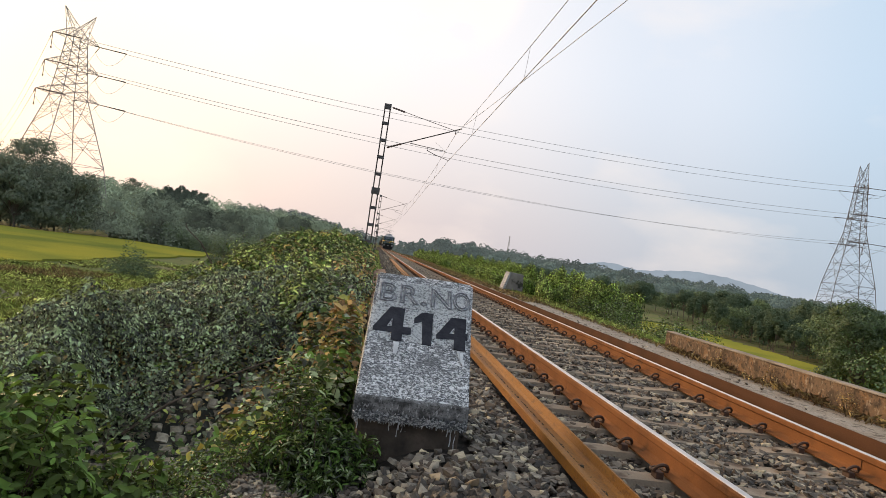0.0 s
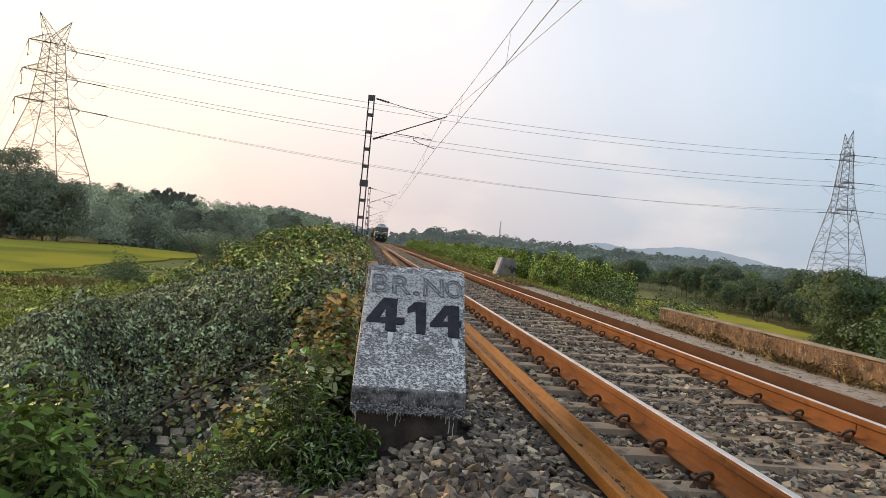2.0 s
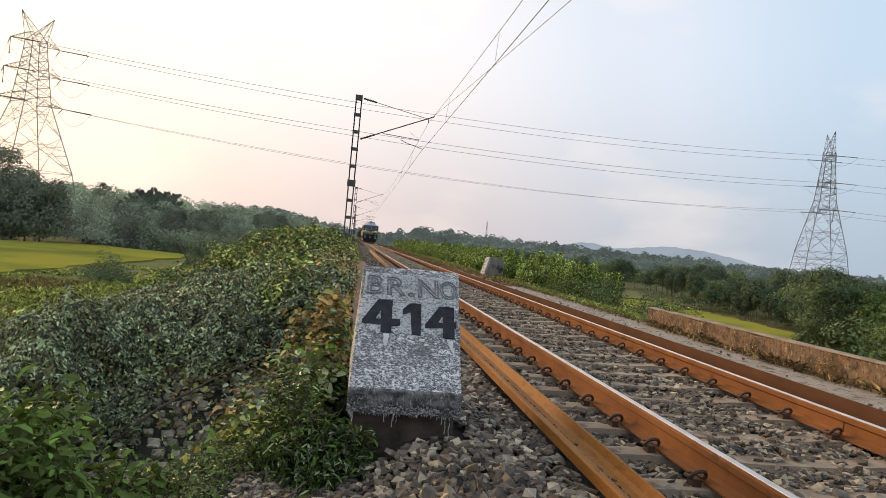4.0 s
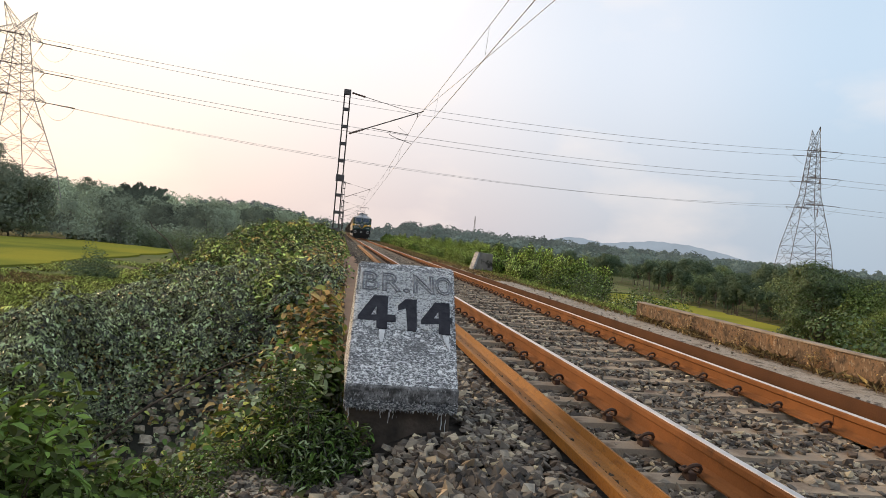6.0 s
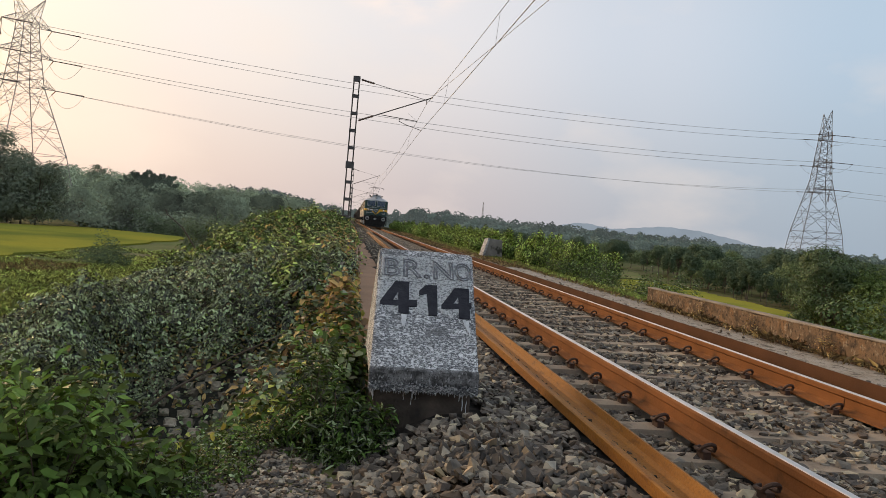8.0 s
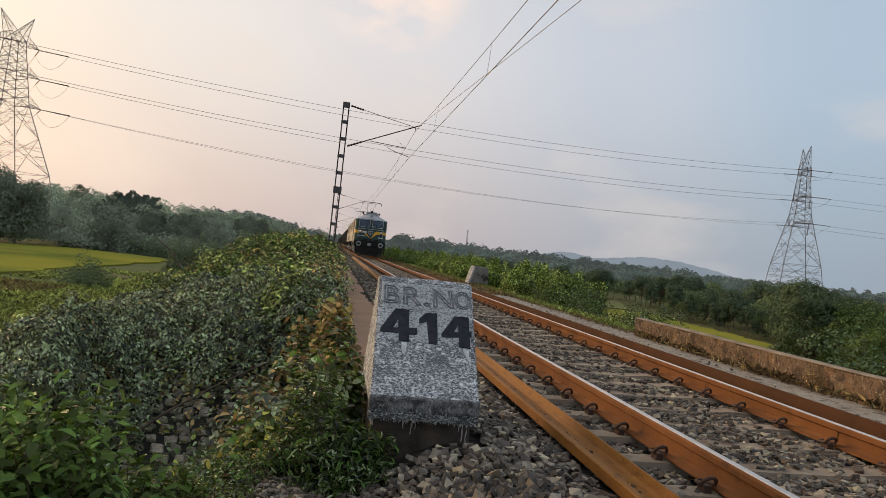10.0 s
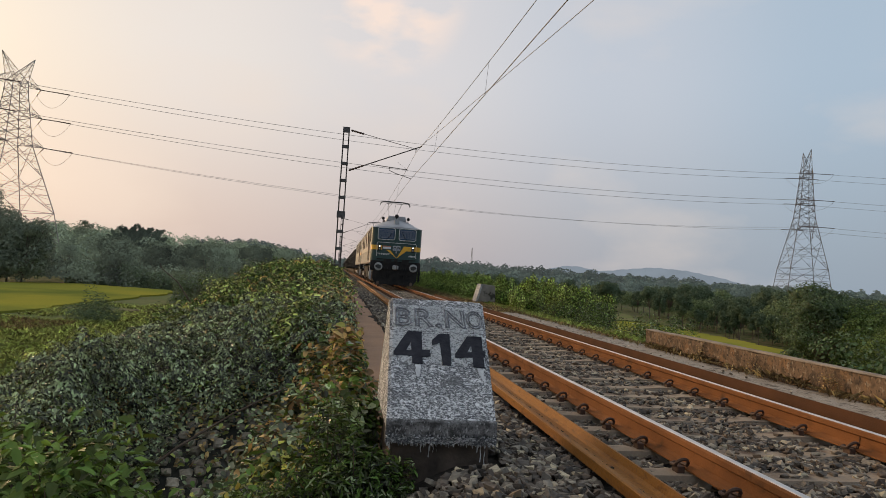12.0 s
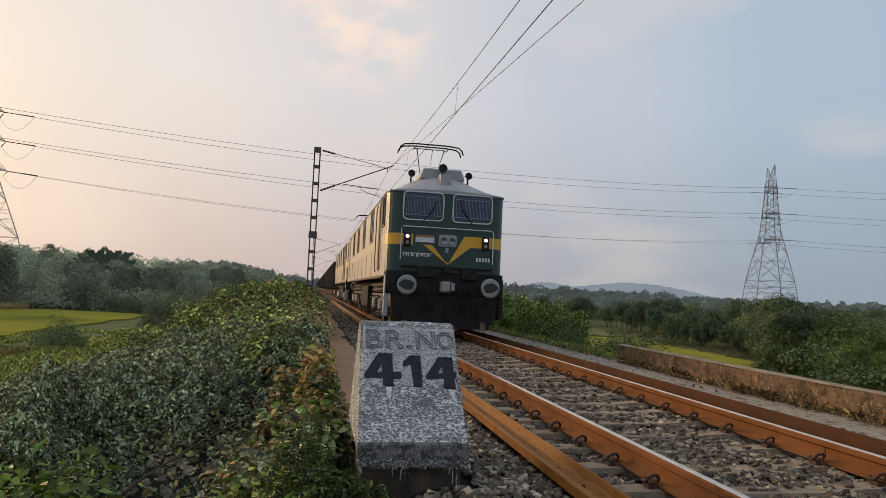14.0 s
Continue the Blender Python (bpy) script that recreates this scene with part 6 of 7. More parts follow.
# beside the camera and the stone
for k, (x, y, z, rx, rz, n) in enumerate(((-4.45, 3.05, -0.75, 0.50, 0.86, 1500), (-4.20, 3.55, -0.85, 0.36, 0.60, 600), (-4.85, 3.5, -0.85, 0.55, 1.0, 1300), (-5.3, 4.1, -0.95, 0.6, 1.0, 1000))):
    clump("leafy_weed", "tall fresh green weed with broad toothed leaves", "weed", (x, y, z), (rx, rx, rz), int(n * 1.9), 0.068, (LEAF_FRESH, LEAF_WEED, LEAF_WEED), 30 + k, 14, 0.52, 0.9, group="weeds beside the stone")
for k, (x, y, z, rx, rz, n) in enumerate(((-3.12, 3.74, -0.44, 0.22, 0.46, 900), (-2.98, 3.70, -0.44, 0.18, 0.36, 600), (-3.27, 3.95, -0.47, 0.25, 0.60, 800), (-2.86, 3.76, -0.42, 0.14, 0.30, 320))):
    clump("slender_weed", "dark green weed with narrow drooping leaves", "weed", (x, y, z), (rx, rx * 0.8, rz), int(n * 2.6), 0.050, (LEAF_FRESH, LEAF_FRESH, LEAF_DARK), 40 + k, 8, 0.24, 0.8, group="weeds beside the stone")
for k, (x, y, z, rx, rz, n, m, size) in enumerate((
        (-3.12, 4.6, -0.5, 0.25, 0.66, 900, (LEAF_FRESH, LEAF_DARK, LEAF_FRESH), 0.066), (-3.10, 5.4, -0.5, 0.25, 0.70, 850, (LEAF_DARK, LEAF_FRESH, LEAF_FRESH, LEAF_DRY), 0.068),
        (-3.62, 4.9, -0.85, 0.36, 0.52, 460, (LEAF_YELLOW, LEAF_FRESH, LEAF_BUSH), 0.100), (-3.42, 5.3, -0.75, 0.26, 0.50, 300, (LEAF_YELLOW, LEAF_DARK, LEAF_FRESH), 0.092),
        (-3.7, 5.8, -0.95, 0.4, 0.55, 600, (LEAF_DRY, LEAF_DARK, LEAF_DARK), 0.074), (-3.52, 6.4, -0.75, 0.28, 0.58, 420, (LEAF_DRY, LEAF_DARK, LEAF_FRESH), 0.08),
        (-3.12, 6.4, -0.40, 0.22, 0.66, 520, (LEAF_DRY, LEAF_DARK, LEAF_FRESH), 0.072), (-3.16, 7.3, -0.22, 0.22, 0.64, 420, (LEAF_DRY, LEAF_DRY, LEAF_YELLOW), 0.098),
        (-3.42, 7.6, -0.35, 0.26, 0.58, 420, (LEAF_DARK, LEAF_FRESH, LEAF_DRY), 0.074), (-3.16, 8.3, -0.30, 0.20, 0.62, 360, (LEAF_DRY, LEAF_YELLOW, LEAF_DARK), 0.086),
        (-3.38, 9.4, -0.3, 0.32, 0.66, 620, (LEAF_DARK, LEAF_DRY, LEAF_FRESH), 0.074), (-3.3, 11.0, -0.2, 0.36, 0.70, 700, (LEAF_BUSH, LEAF_DARK, LEAF_DRY), 0.074),
        (-3.25, 12.4, -0.2, 0.30, 0.72, 420, (LEAF_DRY, LEAF_YELLOW, LEAF_DARK), 0.080), (-3.4, 14.0, -0.2, 0.5, 0.9, 800, (LEAF_BUSH, LEAF_DARK, LEAF_DRY), 0.074), (-3.4, 16.5, -0.1, 0.6, 1.0, 900, (LEAF_BUSH, LEAF_FRESH, LEAF_DRY), 0.074))):
    clump("trailing_vine", "vine with yellowing and dry brown leaves along the kerb", "vine", (x, y, z), (rx, rx, rz), int(n * 1.35), size, m, 50 + k, 7, 0.7, 0.8, group="vines along the kerb")

# separate shrubs that break the line of the crest
rng = random.Random(31)
for k in range(34):
    y = 9.5 + 0.62 * k + rng.uniform(-0.3, 0.3)
    x = -3.6 - rng.uniform(0, 3.2 if y > 14 else 2.0)
    z = float(veg_top(x, y)) - 0.45
    m = ((LEAF_BUSH, LEAF_FRESH), (LEAF_BUSH, LEAF_FRESH), (LEAF_FRESH, LEAF_DARK), (LEAF_BUSH, LEAF_BRIGHT))[k % 4 if x > -5.5 else (k % 3)]
    r = rng.uniform(0.3, 0.6)
    clump("crest_shrub", "light green shrub standing up from the bank plants", "shrub", (x, y, z), (r, r, 0.5 + rng.uniform(0.05, 0.38)), 700, 0.072, m, 500 + k, 6, 0.5, 0.5, 0.3, "shrubs on the bank")
for k in range(26):
    y = 8 + rng.uniform(0, 22)
    x = -3.4 - rng.uniform(0, 4)
    z = float(veg_top(x, y))
    bm = bmesh.new()
    dx, dy, h = rng.uniform(-0.2, 0.2), rng.uniform(-0.1, 0.1), rng.uniform(0.2, 0.5)
    tube(bm, ((x, y, z - 0.2), (x + dx * 0.4, y + dy * 0.4, z + h * 0.5), (x + dx, y + dy, z + h)), 0.006, 5, 0.002)
    tagged(mesh_ob("bare_twig", bm, TWIG), "thin bare twig standing out of the plants", "twig", "twigs on the bank")

# low fresh cover creeping onto the gravel
for k, (x, y, r, h, n) in enumerate(((-3.98, 3.72, 0.20, 0.16, 900), (-3.72, 3.82, 0.20, 0.18, 900), (-3.50, 3.98, 0.18, 0.17, 800), (-3.85, 3.42, 0.16, 0.10, 600), (-3.62, 3.50, 0.15, 0.08, 500), (-4.02, 4.05, 0.22, 0.22, 900), (-3.70, 4.20, 0.20, 0.22, 800))):
    clump("ground_weed", "low weed with tiny fresh green leaves on the gravel edge", "weed", (x, y, float(ground_z(x, y)) + 0.01), (r, r, h), n, 0.026, (LEAF_FRESH, LEAF_WEED, LEAF_DARK), 830 + k, 6, 0.5, 0.5, group="weeds beside the stone")

# bare stems
for pts in (((-5.1, 6.6, -1.15), (-4.75, 6.75, -0.85), (-4.3, 7.2, -0.6), (-3.75, 7.6, -0.35)), ((-6.3, 14.5, 0.1), (-6.6, 14.6, 0.5), (-6.95, 14.7, 0.75), (-7.0, 14.7, 0.86)), ((-4.0, 6.2, -1.2), (-3.85, 6.3, -0.7), (-3.55, 6.4, -0.2))):
    bm = bmesh.new()
    tube(bm, pts, 0.016, 6, 0.006)
    tagged(mesh_ob("bare_branch", bm, TWIG), "thin bare brown branch leaning out of the plants", "branch")

# trailing leaves over the gully floor and the pitching
def floor_z(x, y):
    plane = np.where((x > -5.9) & (x < -3.2) & (y > 5.4) & (y < 8.6), -1.74 + (y - 5.4) * 1.26 / 3.2, -9.0)
    return np.maximum(ground_z(x, y), plane)


for k, (n, m, lab, thin) in enumerate(((9000, LEAF_DARK, "dark trailing leaves over the gully", 0.35), (3600, LEAF_FRESH, "fresh green leaves over the gully", 0.3), (4600, LEAF_DRY, "dry fallen leaves over the gully", 0.1), (2200, LEAF_YELLOW, "yellow leaves over the gully", 0.3))):
    r_ = np.random.default_rng(400 + k)
    x_, y_ = r_.uniform(-7.0, -3.02, n), r_.uniform(3.0, 9.2, n)
    bare = 0.80 * np.exp(-((x_ + 4.75) / 0.70) ** 2 - ((y_ - 6.75) / 0.80) ** 2)
    ok_ = (r_.uniform(0, 1, n) > bare * 1.0) & (y_ > 3.9 - 0.4 * (x_ < -4.6)) & (smooth_noise(x_, y_, 2.2, k) > -0.45)
    x_, y_ = x_[ok_], y_[ok_]
    h_ = 0.03 + thin * r_.uniform(0, 1, len(x_)) ** 1.5 * (1 - 0.7 * np.exp(-((x_ + 4.75) / 0.9) ** 2 - ((y_ - 6.75) / 1.0) ** 2))
    ob_ = leaves("gully_leaves", np.stack([x_, y_, floor_z(x_, y_) + h_], 1), np.tile([0, -0.3, 1.0], (len(x_), 1)), 0.06, m, None, 0.6, 0.5, 410 + k, 0.45, True)
    tagged(ob_, lab, "creeper", kind="stuff")

# stone pitching
pitch = thing("stone_pitching", "rough squared pitching stones set in courses", "stonework", kind="structure")
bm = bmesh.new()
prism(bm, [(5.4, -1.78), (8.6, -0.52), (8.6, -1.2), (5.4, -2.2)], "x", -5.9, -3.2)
part("backing", bm, LITTER_SHADE, pitch)
rng = random.Random(5)
pitch_meshes = []
for k in range(12):
    bm = bmesh.new()
    w, h = rng.uniform(0.044, 0.070), rng.uniform(0.038, 0.058)
    box(bm, (-w, -h, -0.06), (w, h, 0.035), 0.018)
    for v in bm.verts:
        v.co += Vector((rng.uniform(-0.013, 0.013), rng.uniform(-0.012, 0.012), rng.uniform(-0.012, 0.012)))
    me = bpy.data.meshes.new("pitching_stone")
    bm.to_mesh(me)
    bm.free()
    me.materials.append(STONE_PITCH)
    pitch_meshes.append(me)
tilt = math.degrees(math.atan2(1.26, 3.2))
for r in range(16):
    for c in range(15):
        x, y = -5.6 + c * 0.165 + rng.uniform(-0.022, 0.022) + 0.08 * (r % 2), 5.9 + r * 0.152 + rng.uniform(-0.016, 0.016)
        if rng.random() < 0.06:
            continue
        ob = new("pitching_stone", pitch_meshes[rng.randrange(12)])
        ob.parent = pitch
        ob.matrix_basis = pose(x, y, -1.78 + (y - 5.4) * 1.26 / 3.2 + rng.uniform(-0.01, 0.02), tilt + rng.uniform(-12, 12), rng.uniform(-11, 11), rng.uniform(-14, 14))


# ---- grass ----
def verge_cover(x, y):
    """Thin towards the rail, thick towards the bank."""
    return smooth_noise(x, y, 1.7, 2.0) < (x - 1.7) * 0.9


def blades(name, label, n, xr, yr, length, material, seed, keep=None, lift=0.0, base=ground_z):
    rng = np.random.default_rng(seed)
    x, y = rng.uniform(*xr, n), rng.uniform(*yr, n)
    if keep is not None:
        k = keep(x, y)
        x, y = x[k], y[k]
    m = len(x)
    P = np.stack([x, y, base(x, y) + length * 0.4 + lift], 1)
    a = rng.uniform(0, 6.28, m)
    nrm = np.stack([np.cos(a), np.sin(a), rng.uniform(0.3, 1.4, m)], 1)
    ob = leaves(name, P, nrm, length, material, None, 0.035 if name == "wall_grass" else 0.09 if length < 0.5 else 0.14, -2.5, seed, 0.5)
    return tagged(ob, label, "grass", kind="stuff")


blades("bank_grass", "feathery yellow-green weeds on the lower bank", 85000, (-14, -5.6), (8.0, 40), 0.28, GRASS, 60, lambda x, y: ~dark_zone(x, y) & (x < -5.9 - 0.10 * (y - 12) + 0.8 * smooth_noise(x, y, 1.1, 3.0)), -0.30, veg_top)
blades("bank_grass", "soft olive weeds among the grass on the bank", 26000, (-14, -6.2), (8.5, 40), 0.22, LEAF_BUSH, 56, lambda x, y: ~dark_zone(x, y) & (x < -6.6 - 0.08 * (y - 12)), -0.36, veg_top)
blades("bank_grass", "light green rough grass on the lower bank", 26000, (-30, -7), (8, 60), 0.42, GRASS, 61, lambda x, y: (x < -7.5 - 0.1 * y) | (y > 16))
blades("meadow_grass", "tussocky green grass below the bank", 9000, (-23, -10), (20, 60), 0.5, GRASS, 62)
blades("dry_grass", "dry straw-coloured grass below the bank", 1300, (-24, -10), (30, 60), 0.4, STRAW, 63, lambda x, y: smooth_noise(x, y, 0.12, 2.0) > 0.2)
blades("wall_grass", "dry grass tufts along the parapet foot", 1300, (3.05, 3.29), (3.5, 34), 0.12, STRAW, 64, None, 0.17)
blades("wall_grass", "tall dry grass strands against the parapet face", 420, (3.20, 3.285), (1.5, 14), 0.20, STRAW, 57, lambda x, y: smooth_noise(x, y, 2.6, 1.0) > -0.3, 0.15)
blades("verge_grass", "short green grass along the far verge", 9000, (3.3, 4.8), (14, 70), 0.20, GRASS, 65, None, 0.12)
blades("verge_grass", "short dry grass along the track side", 16000, (2.6, 4.4), (24, 140), 0.20, STRAW, 66, None, 0.1)
blades("verge_grass", "short grass along the track side", 2500, (-3.6, -2.6), (34, 140), 0.3, GRASS, 67, None, 0.1)
blades("dyke_grass", "dark rough grass along the paddy dyke", 7000, (-75, -24), (40, 46), 0.35, LEAF_FRESH, 69, lambda x, y: np.abs(y - 38 - (x + 110) * 6 / 84.6) < 0.45 + 0.3 * smooth_noise(x, y, 0.5, 1.0), 0.42)
blades("meadow_grass", "mixed olive weeds in the meadow", 12000, (-24.5, -13), (22, 62), 0.35, LEAF_BUSH, 59, lambda x, y: smooth_noise(x, y, 0.35, 4.0) > -0.1, 0.4)
blades("meadow_grass", "soft green grass at the foot of the bank", 26000, (-30, -11), (11, 46), 0.32, GRASS, 55, None, 0.0, lambda x, y: np.where((x < -14) & (y > 14), -3.52, ground_z(x, y)))
blades("meadow_grass", "rough grass across the meadow", 10000, (-25, -14), (28, 66), 0.3, LEAF_BUSH, 54, lambda x, y: smooth_noise(x, y, 0.5, 2.0) > -0.3, -0.05, lambda x, y: np.full_like(x, -3.52))
blades("dry_grass", "patch of dry reddish grass in the meadow", 1300, (-24, -19), (39, 45), 0.4, STRAW, 58, lambda x, y: smooth_noise(x, y, 0.3, 1.0) > -0.2, 0.4)
blades("plume_grass", "pale plume grass in the meadow", 260, (-21.5, -17.5), (27, 31), 0.9, mat("pale_grass_plume", (0.55, 0.52, 0.44), (0.42, 0.39, 0.31), 2, 0.9, 0, 0, 30), 68)
blades("verge_grass", "tan dry grass creeping onto the ballast edge", 12000, (1.5, 3.4), (33.5, 150), 0.17, STRAW, 53, verge_cover, 0.0, lambda x, y: np.where(x < 2.4, shoulder_z(x, y), -0.40))
# dry weeds rooted at the parapet
for k, (y, n) in enumerate(((7.9, 140), (6.6, 60), (9.6, 60), (11.2, 80))):
    clump("parapet_weed", "dry pale weed growing from the parapet face", "weed", (3.22, y, -0.25), (0.10, 0.24, 0.30), n * 2, 0.034, (STRAW, STRAW, LEAF_DRY), 70 + k, 7, 0.4, 0.6, group="weeds on the parapet")

# bushes on the right bank
rng = random.Random(12)
bush_kinds = []
for k in range(3):
    bush_kinds.append(clump("roadside_bush", "bright green leafy bush on the railway bank", "bush", (0, 0, 0), (1.25, 1.5, 1.75), 18000, 0.088, (LEAF_BRIGHT, LEAF_BRIGHT, LEAF_FRESH), 100 + k, 7, 0.55, 0.4, 0.66, "bushes along the bank"))
for k in range(40):
    y = 25.0 + 1.7 * k * (1 + 0.016 * k) + rng.uniform(-0.5, 0.5)
    x = (5.4, 6.5, 4.95)[k % 3] + rng.uniform(-0.3, 0.35)
    z0 = float(ground_z(x, y)) - 0.1
    tall_ = ((0.85 if k < 2 else 1.16) + rng.uniform(-0.2, 0.12) - z0) / 1.85
    m = Matrix.LocRotScale((x, y, z0), Euler((0, 0, rng.uniform(0, 6.28))), None)
    if k < 3:
        o = bush_kinds[k]
        o.matrix_basis = m
    else:
        o = copy_thing(bush_kinds[k % 3], m)
    w_ = rng.uniform(0.72, 0.95)
    o.scale = (w_, w_ * rng.uniform(0.9, 1.2), tall_)
for k in range(11):
    x, y = 4.7 + rng.uniform(0, 1.5), 15.8 + 0.85 * k
    z0 = float(ground_z(x, y)) - 0.1
    clump("verge_shrub", "low dark green shrub at the end of the parapet", "shrub", (x, y, z0), (0.6, 0.8, max(0.3, 0.02 + 0.045 * (y - 15) - z0)), 2800, 0.055, (LEAF_FRESH, LEAF_FRESH, LEAF_DARK), 180 + k, 5, 0.5, 0.4, 0.5, "shrubs by the parapet")
for k in range(12):
    x, y = 6.2 + rng.uniform(0, 4), 29 + 2.6 * k
    z0 = float(ground_z(x, y)) - 0.1
    clump("slope_bush", "dull green bush on the falling slope", "bush", (x, y, z0), (1.5, 1.6, 2.0 + rng.uniform(0, 0.8)), 1000, 0.17, (LEAF_BUSH, LEAF_TREE), 140 + k, 5, 0.5, 0.4, 0.45, "bushes on the slope")
# bushes in the left meadow
for k, (x, y, r, h) in enumerate(((-19.0, 47.5, 1.7, 2.3), (-13, 66, 1.6, 2.0), (-27, 40, 0.8, 1.2), (-9.5, 40, 1.2, 1.5), (-11, 50, 1.5, 1.9), (-10, 62, 1.6, 2.6), (-13, 78, 2.2, 3.0), (-8, 75, 1.5, 2.8), (-18, 88, 2.2, 2.6), (-9, 92, 2, 3.4))):
    clump("meadow_bush", "round green bush in the meadow below", "bush", (x, y, float(ground_z(x, y)) - 0.1), (r, r, h), 4200, 0.14, (LEAF_TREE_B, LEAF_TREE), 160 + k, 5, 0.5, 0.3, 0.4, "bushes in the meadow")
for k, (x, y, r, h) in enumerate(((-18.2, 70, 1.5, 3.7), (-16.6, 71.5, 1.5, 4.5), (-14.9, 69.5, 1.4, 4.2), (-13.4, 67, 1.3, 3.6), (-36.4, 101, 1.9, 3.4), (-34.0, 100, 1.7, 2.9), (-31.6, 99, 2.1, 3.9), (-29.2, 98, 1.8, 3.2), (-26.8, 96.5, 2.0, 3.5), (-24.4, 96, 1.8, 3.0), (-39.2, 102, 1.8, 3.0))):
    clump("field_bush", "tall grey-green bush at the end of the paddy", "bush", (x, y, float(ground_z(x, y)) - 0.1), (r, r, h), 3600, 0.19, (LEAF_GROVE, LEAF_TREE_B), 760 + k, 5, 0.5, 0.3, 0.45, "bushes round the paddy")


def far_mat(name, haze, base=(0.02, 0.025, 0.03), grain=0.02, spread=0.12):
    """Evening haze put into the material as a faint glow: its own colour varies from tree to tree, the haze glow
    hardly.
    """
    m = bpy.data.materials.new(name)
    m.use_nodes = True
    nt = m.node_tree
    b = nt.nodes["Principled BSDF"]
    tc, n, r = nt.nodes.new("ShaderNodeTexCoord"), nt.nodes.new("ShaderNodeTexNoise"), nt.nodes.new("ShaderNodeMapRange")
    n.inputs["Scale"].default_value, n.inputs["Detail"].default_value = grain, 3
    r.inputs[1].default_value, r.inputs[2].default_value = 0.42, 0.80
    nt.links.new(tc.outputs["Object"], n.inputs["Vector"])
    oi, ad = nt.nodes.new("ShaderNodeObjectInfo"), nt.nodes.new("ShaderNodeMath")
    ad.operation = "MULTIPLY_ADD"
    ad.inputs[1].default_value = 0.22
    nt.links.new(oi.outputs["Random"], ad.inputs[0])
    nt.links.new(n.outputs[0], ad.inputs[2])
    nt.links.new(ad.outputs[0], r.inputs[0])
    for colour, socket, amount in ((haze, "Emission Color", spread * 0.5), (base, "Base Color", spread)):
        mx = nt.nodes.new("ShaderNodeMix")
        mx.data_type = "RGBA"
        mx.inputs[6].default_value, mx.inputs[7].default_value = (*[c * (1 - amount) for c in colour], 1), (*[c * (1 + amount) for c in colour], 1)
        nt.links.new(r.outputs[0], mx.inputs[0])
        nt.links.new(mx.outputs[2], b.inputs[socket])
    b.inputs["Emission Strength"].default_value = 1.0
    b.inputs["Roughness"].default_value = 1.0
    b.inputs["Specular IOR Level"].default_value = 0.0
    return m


# haze over the distant trees is a glow in their own materials
HAZE_WOOD = far_mat("far_wood_haze_glow", (0.043, 0.058, 0.060), (0.090, 0.115, 0.085), 0.09, 0.45)
HAZE_TRACK = far_mat("line_wood_haze_glow", (0.062, 0.078, 0.080), (0.090, 0.110, 0.085), 0.09, 0.45)
HAZE_NEAR = far_mat("near_wood_haze_glow", (0.030, 0.037, 0.034), (0.20, 0.24, 0.15), 0.10, 0.85)
HAZE_BAMBOO = far_mat("bamboo_haze_glow", (0.022, 0.029, 0.027), (0.105, 0.130, 0.085), 0.3, 0.5)


# ---- trees ----
def make_tree(name, label, height, spread, n, leaf, materials, seed, trunk=0.16, clear=0.35, puffs=14, flat=0.75, group="trees by the fields"):
    """A tapered trunk, forking limb, and an uneven crown of leaf clumps with gaps."""
    rng = np.random.default_rng(seed)
    t = thing(name, label, "tree", group)
    bm = bmesh.new()
    lean = rng.uniform(-0.5, 0.5, 2)
    fork = np.array([lean[0] * 0.5, lean[1] * 0.5, height * clear])
    tube(bm, [(0, 0, -0.4), tuple(fork * 0.5), tuple(fork), (lean[0], lean[1], height * 0.8)], trunk, 7, trunk * 0.3)
    part("trunk", bm, BARK, t)
    cs = []
    bm = bmesh.new()
    for k in range(puffs):
        a = 6.28 * k / puffs * 2.4 + rng.uniform(-0.5, 0.5)
        u = rng.uniform(0, 1)
        r = spread * (0.35 + 0.65 * rng.uniform(0.2, 1)) * (1 - 0.55 * u)
        c = np.array([lean[0] + math.cos(a) * r, lean[1] + math.sin(a) * r, height * (clear + 0.10 + (0.86 - clear) * u)])
        cs.append((c, spread * rng.uniform(0.30, 0.48)))
        tube(bm, [tuple(fork), tuple((fork + c) / 2 + [0, 0, 0.3]), tuple(c)], trunk * 0.42, 5, trunk * 0.1)
    part("limb", bm, BARK, t)
    share = n // len(materials)
    for i, m in enumerate(materials):
        P, Q = [], []
        per = share // puffs
        for c, r in cs:
            d = rng.normal(0, 1, (per, 3))
            d /= np.linalg.norm(d, axis=1)[:, None]
            rr = r * (0.62 + 0.38 * rng.uniform(0, 1, per) ** 0.5) * (1 + 0.22 * np.sin(5 * d[:, 0] + 3 * d[:, 2] + seed))
            P.append(c + d * rr[:, None] * [1, 1, flat])
            Q.append(d + [0, 0, 0.45])
        leaves("crown", np.concatenate(P), np.concatenate(Q), leaf, m, t, 0.6, 0.3, seed * 7 + i, tumble=0.3)
    return t


def plant_copies(src, spots, seed):
    rng = random.Random(seed)
    for i, (x, y, s) in enumerate(spots):
        m = Matrix.LocRotScale((x, y, float(ground_z(x, y)) - 0.15), Euler((0, 0, rng.uniform(0, 6.28))), None)
        if i == 0:
            src.matrix_basis = m
            src.scale = (s, s, s)
            continue
        o = copy_thing(src, m)
        k = s * rng.uniform(0.92, 1.08)
        o.scale = (k, k * rng.uniform(0.9, 1.1), s)


def ring_spots(n, xr, yr, sr, seed, ok=lambda x, y: True):
    rng = random.Random(seed)
    out = []
    while len(out) < n:
        x, y = rng.uniform(*xr), rng.uniform(*yr)
        if ok(x, y):
            out.append((x, y, rng.uniform(*sr)))
    return out


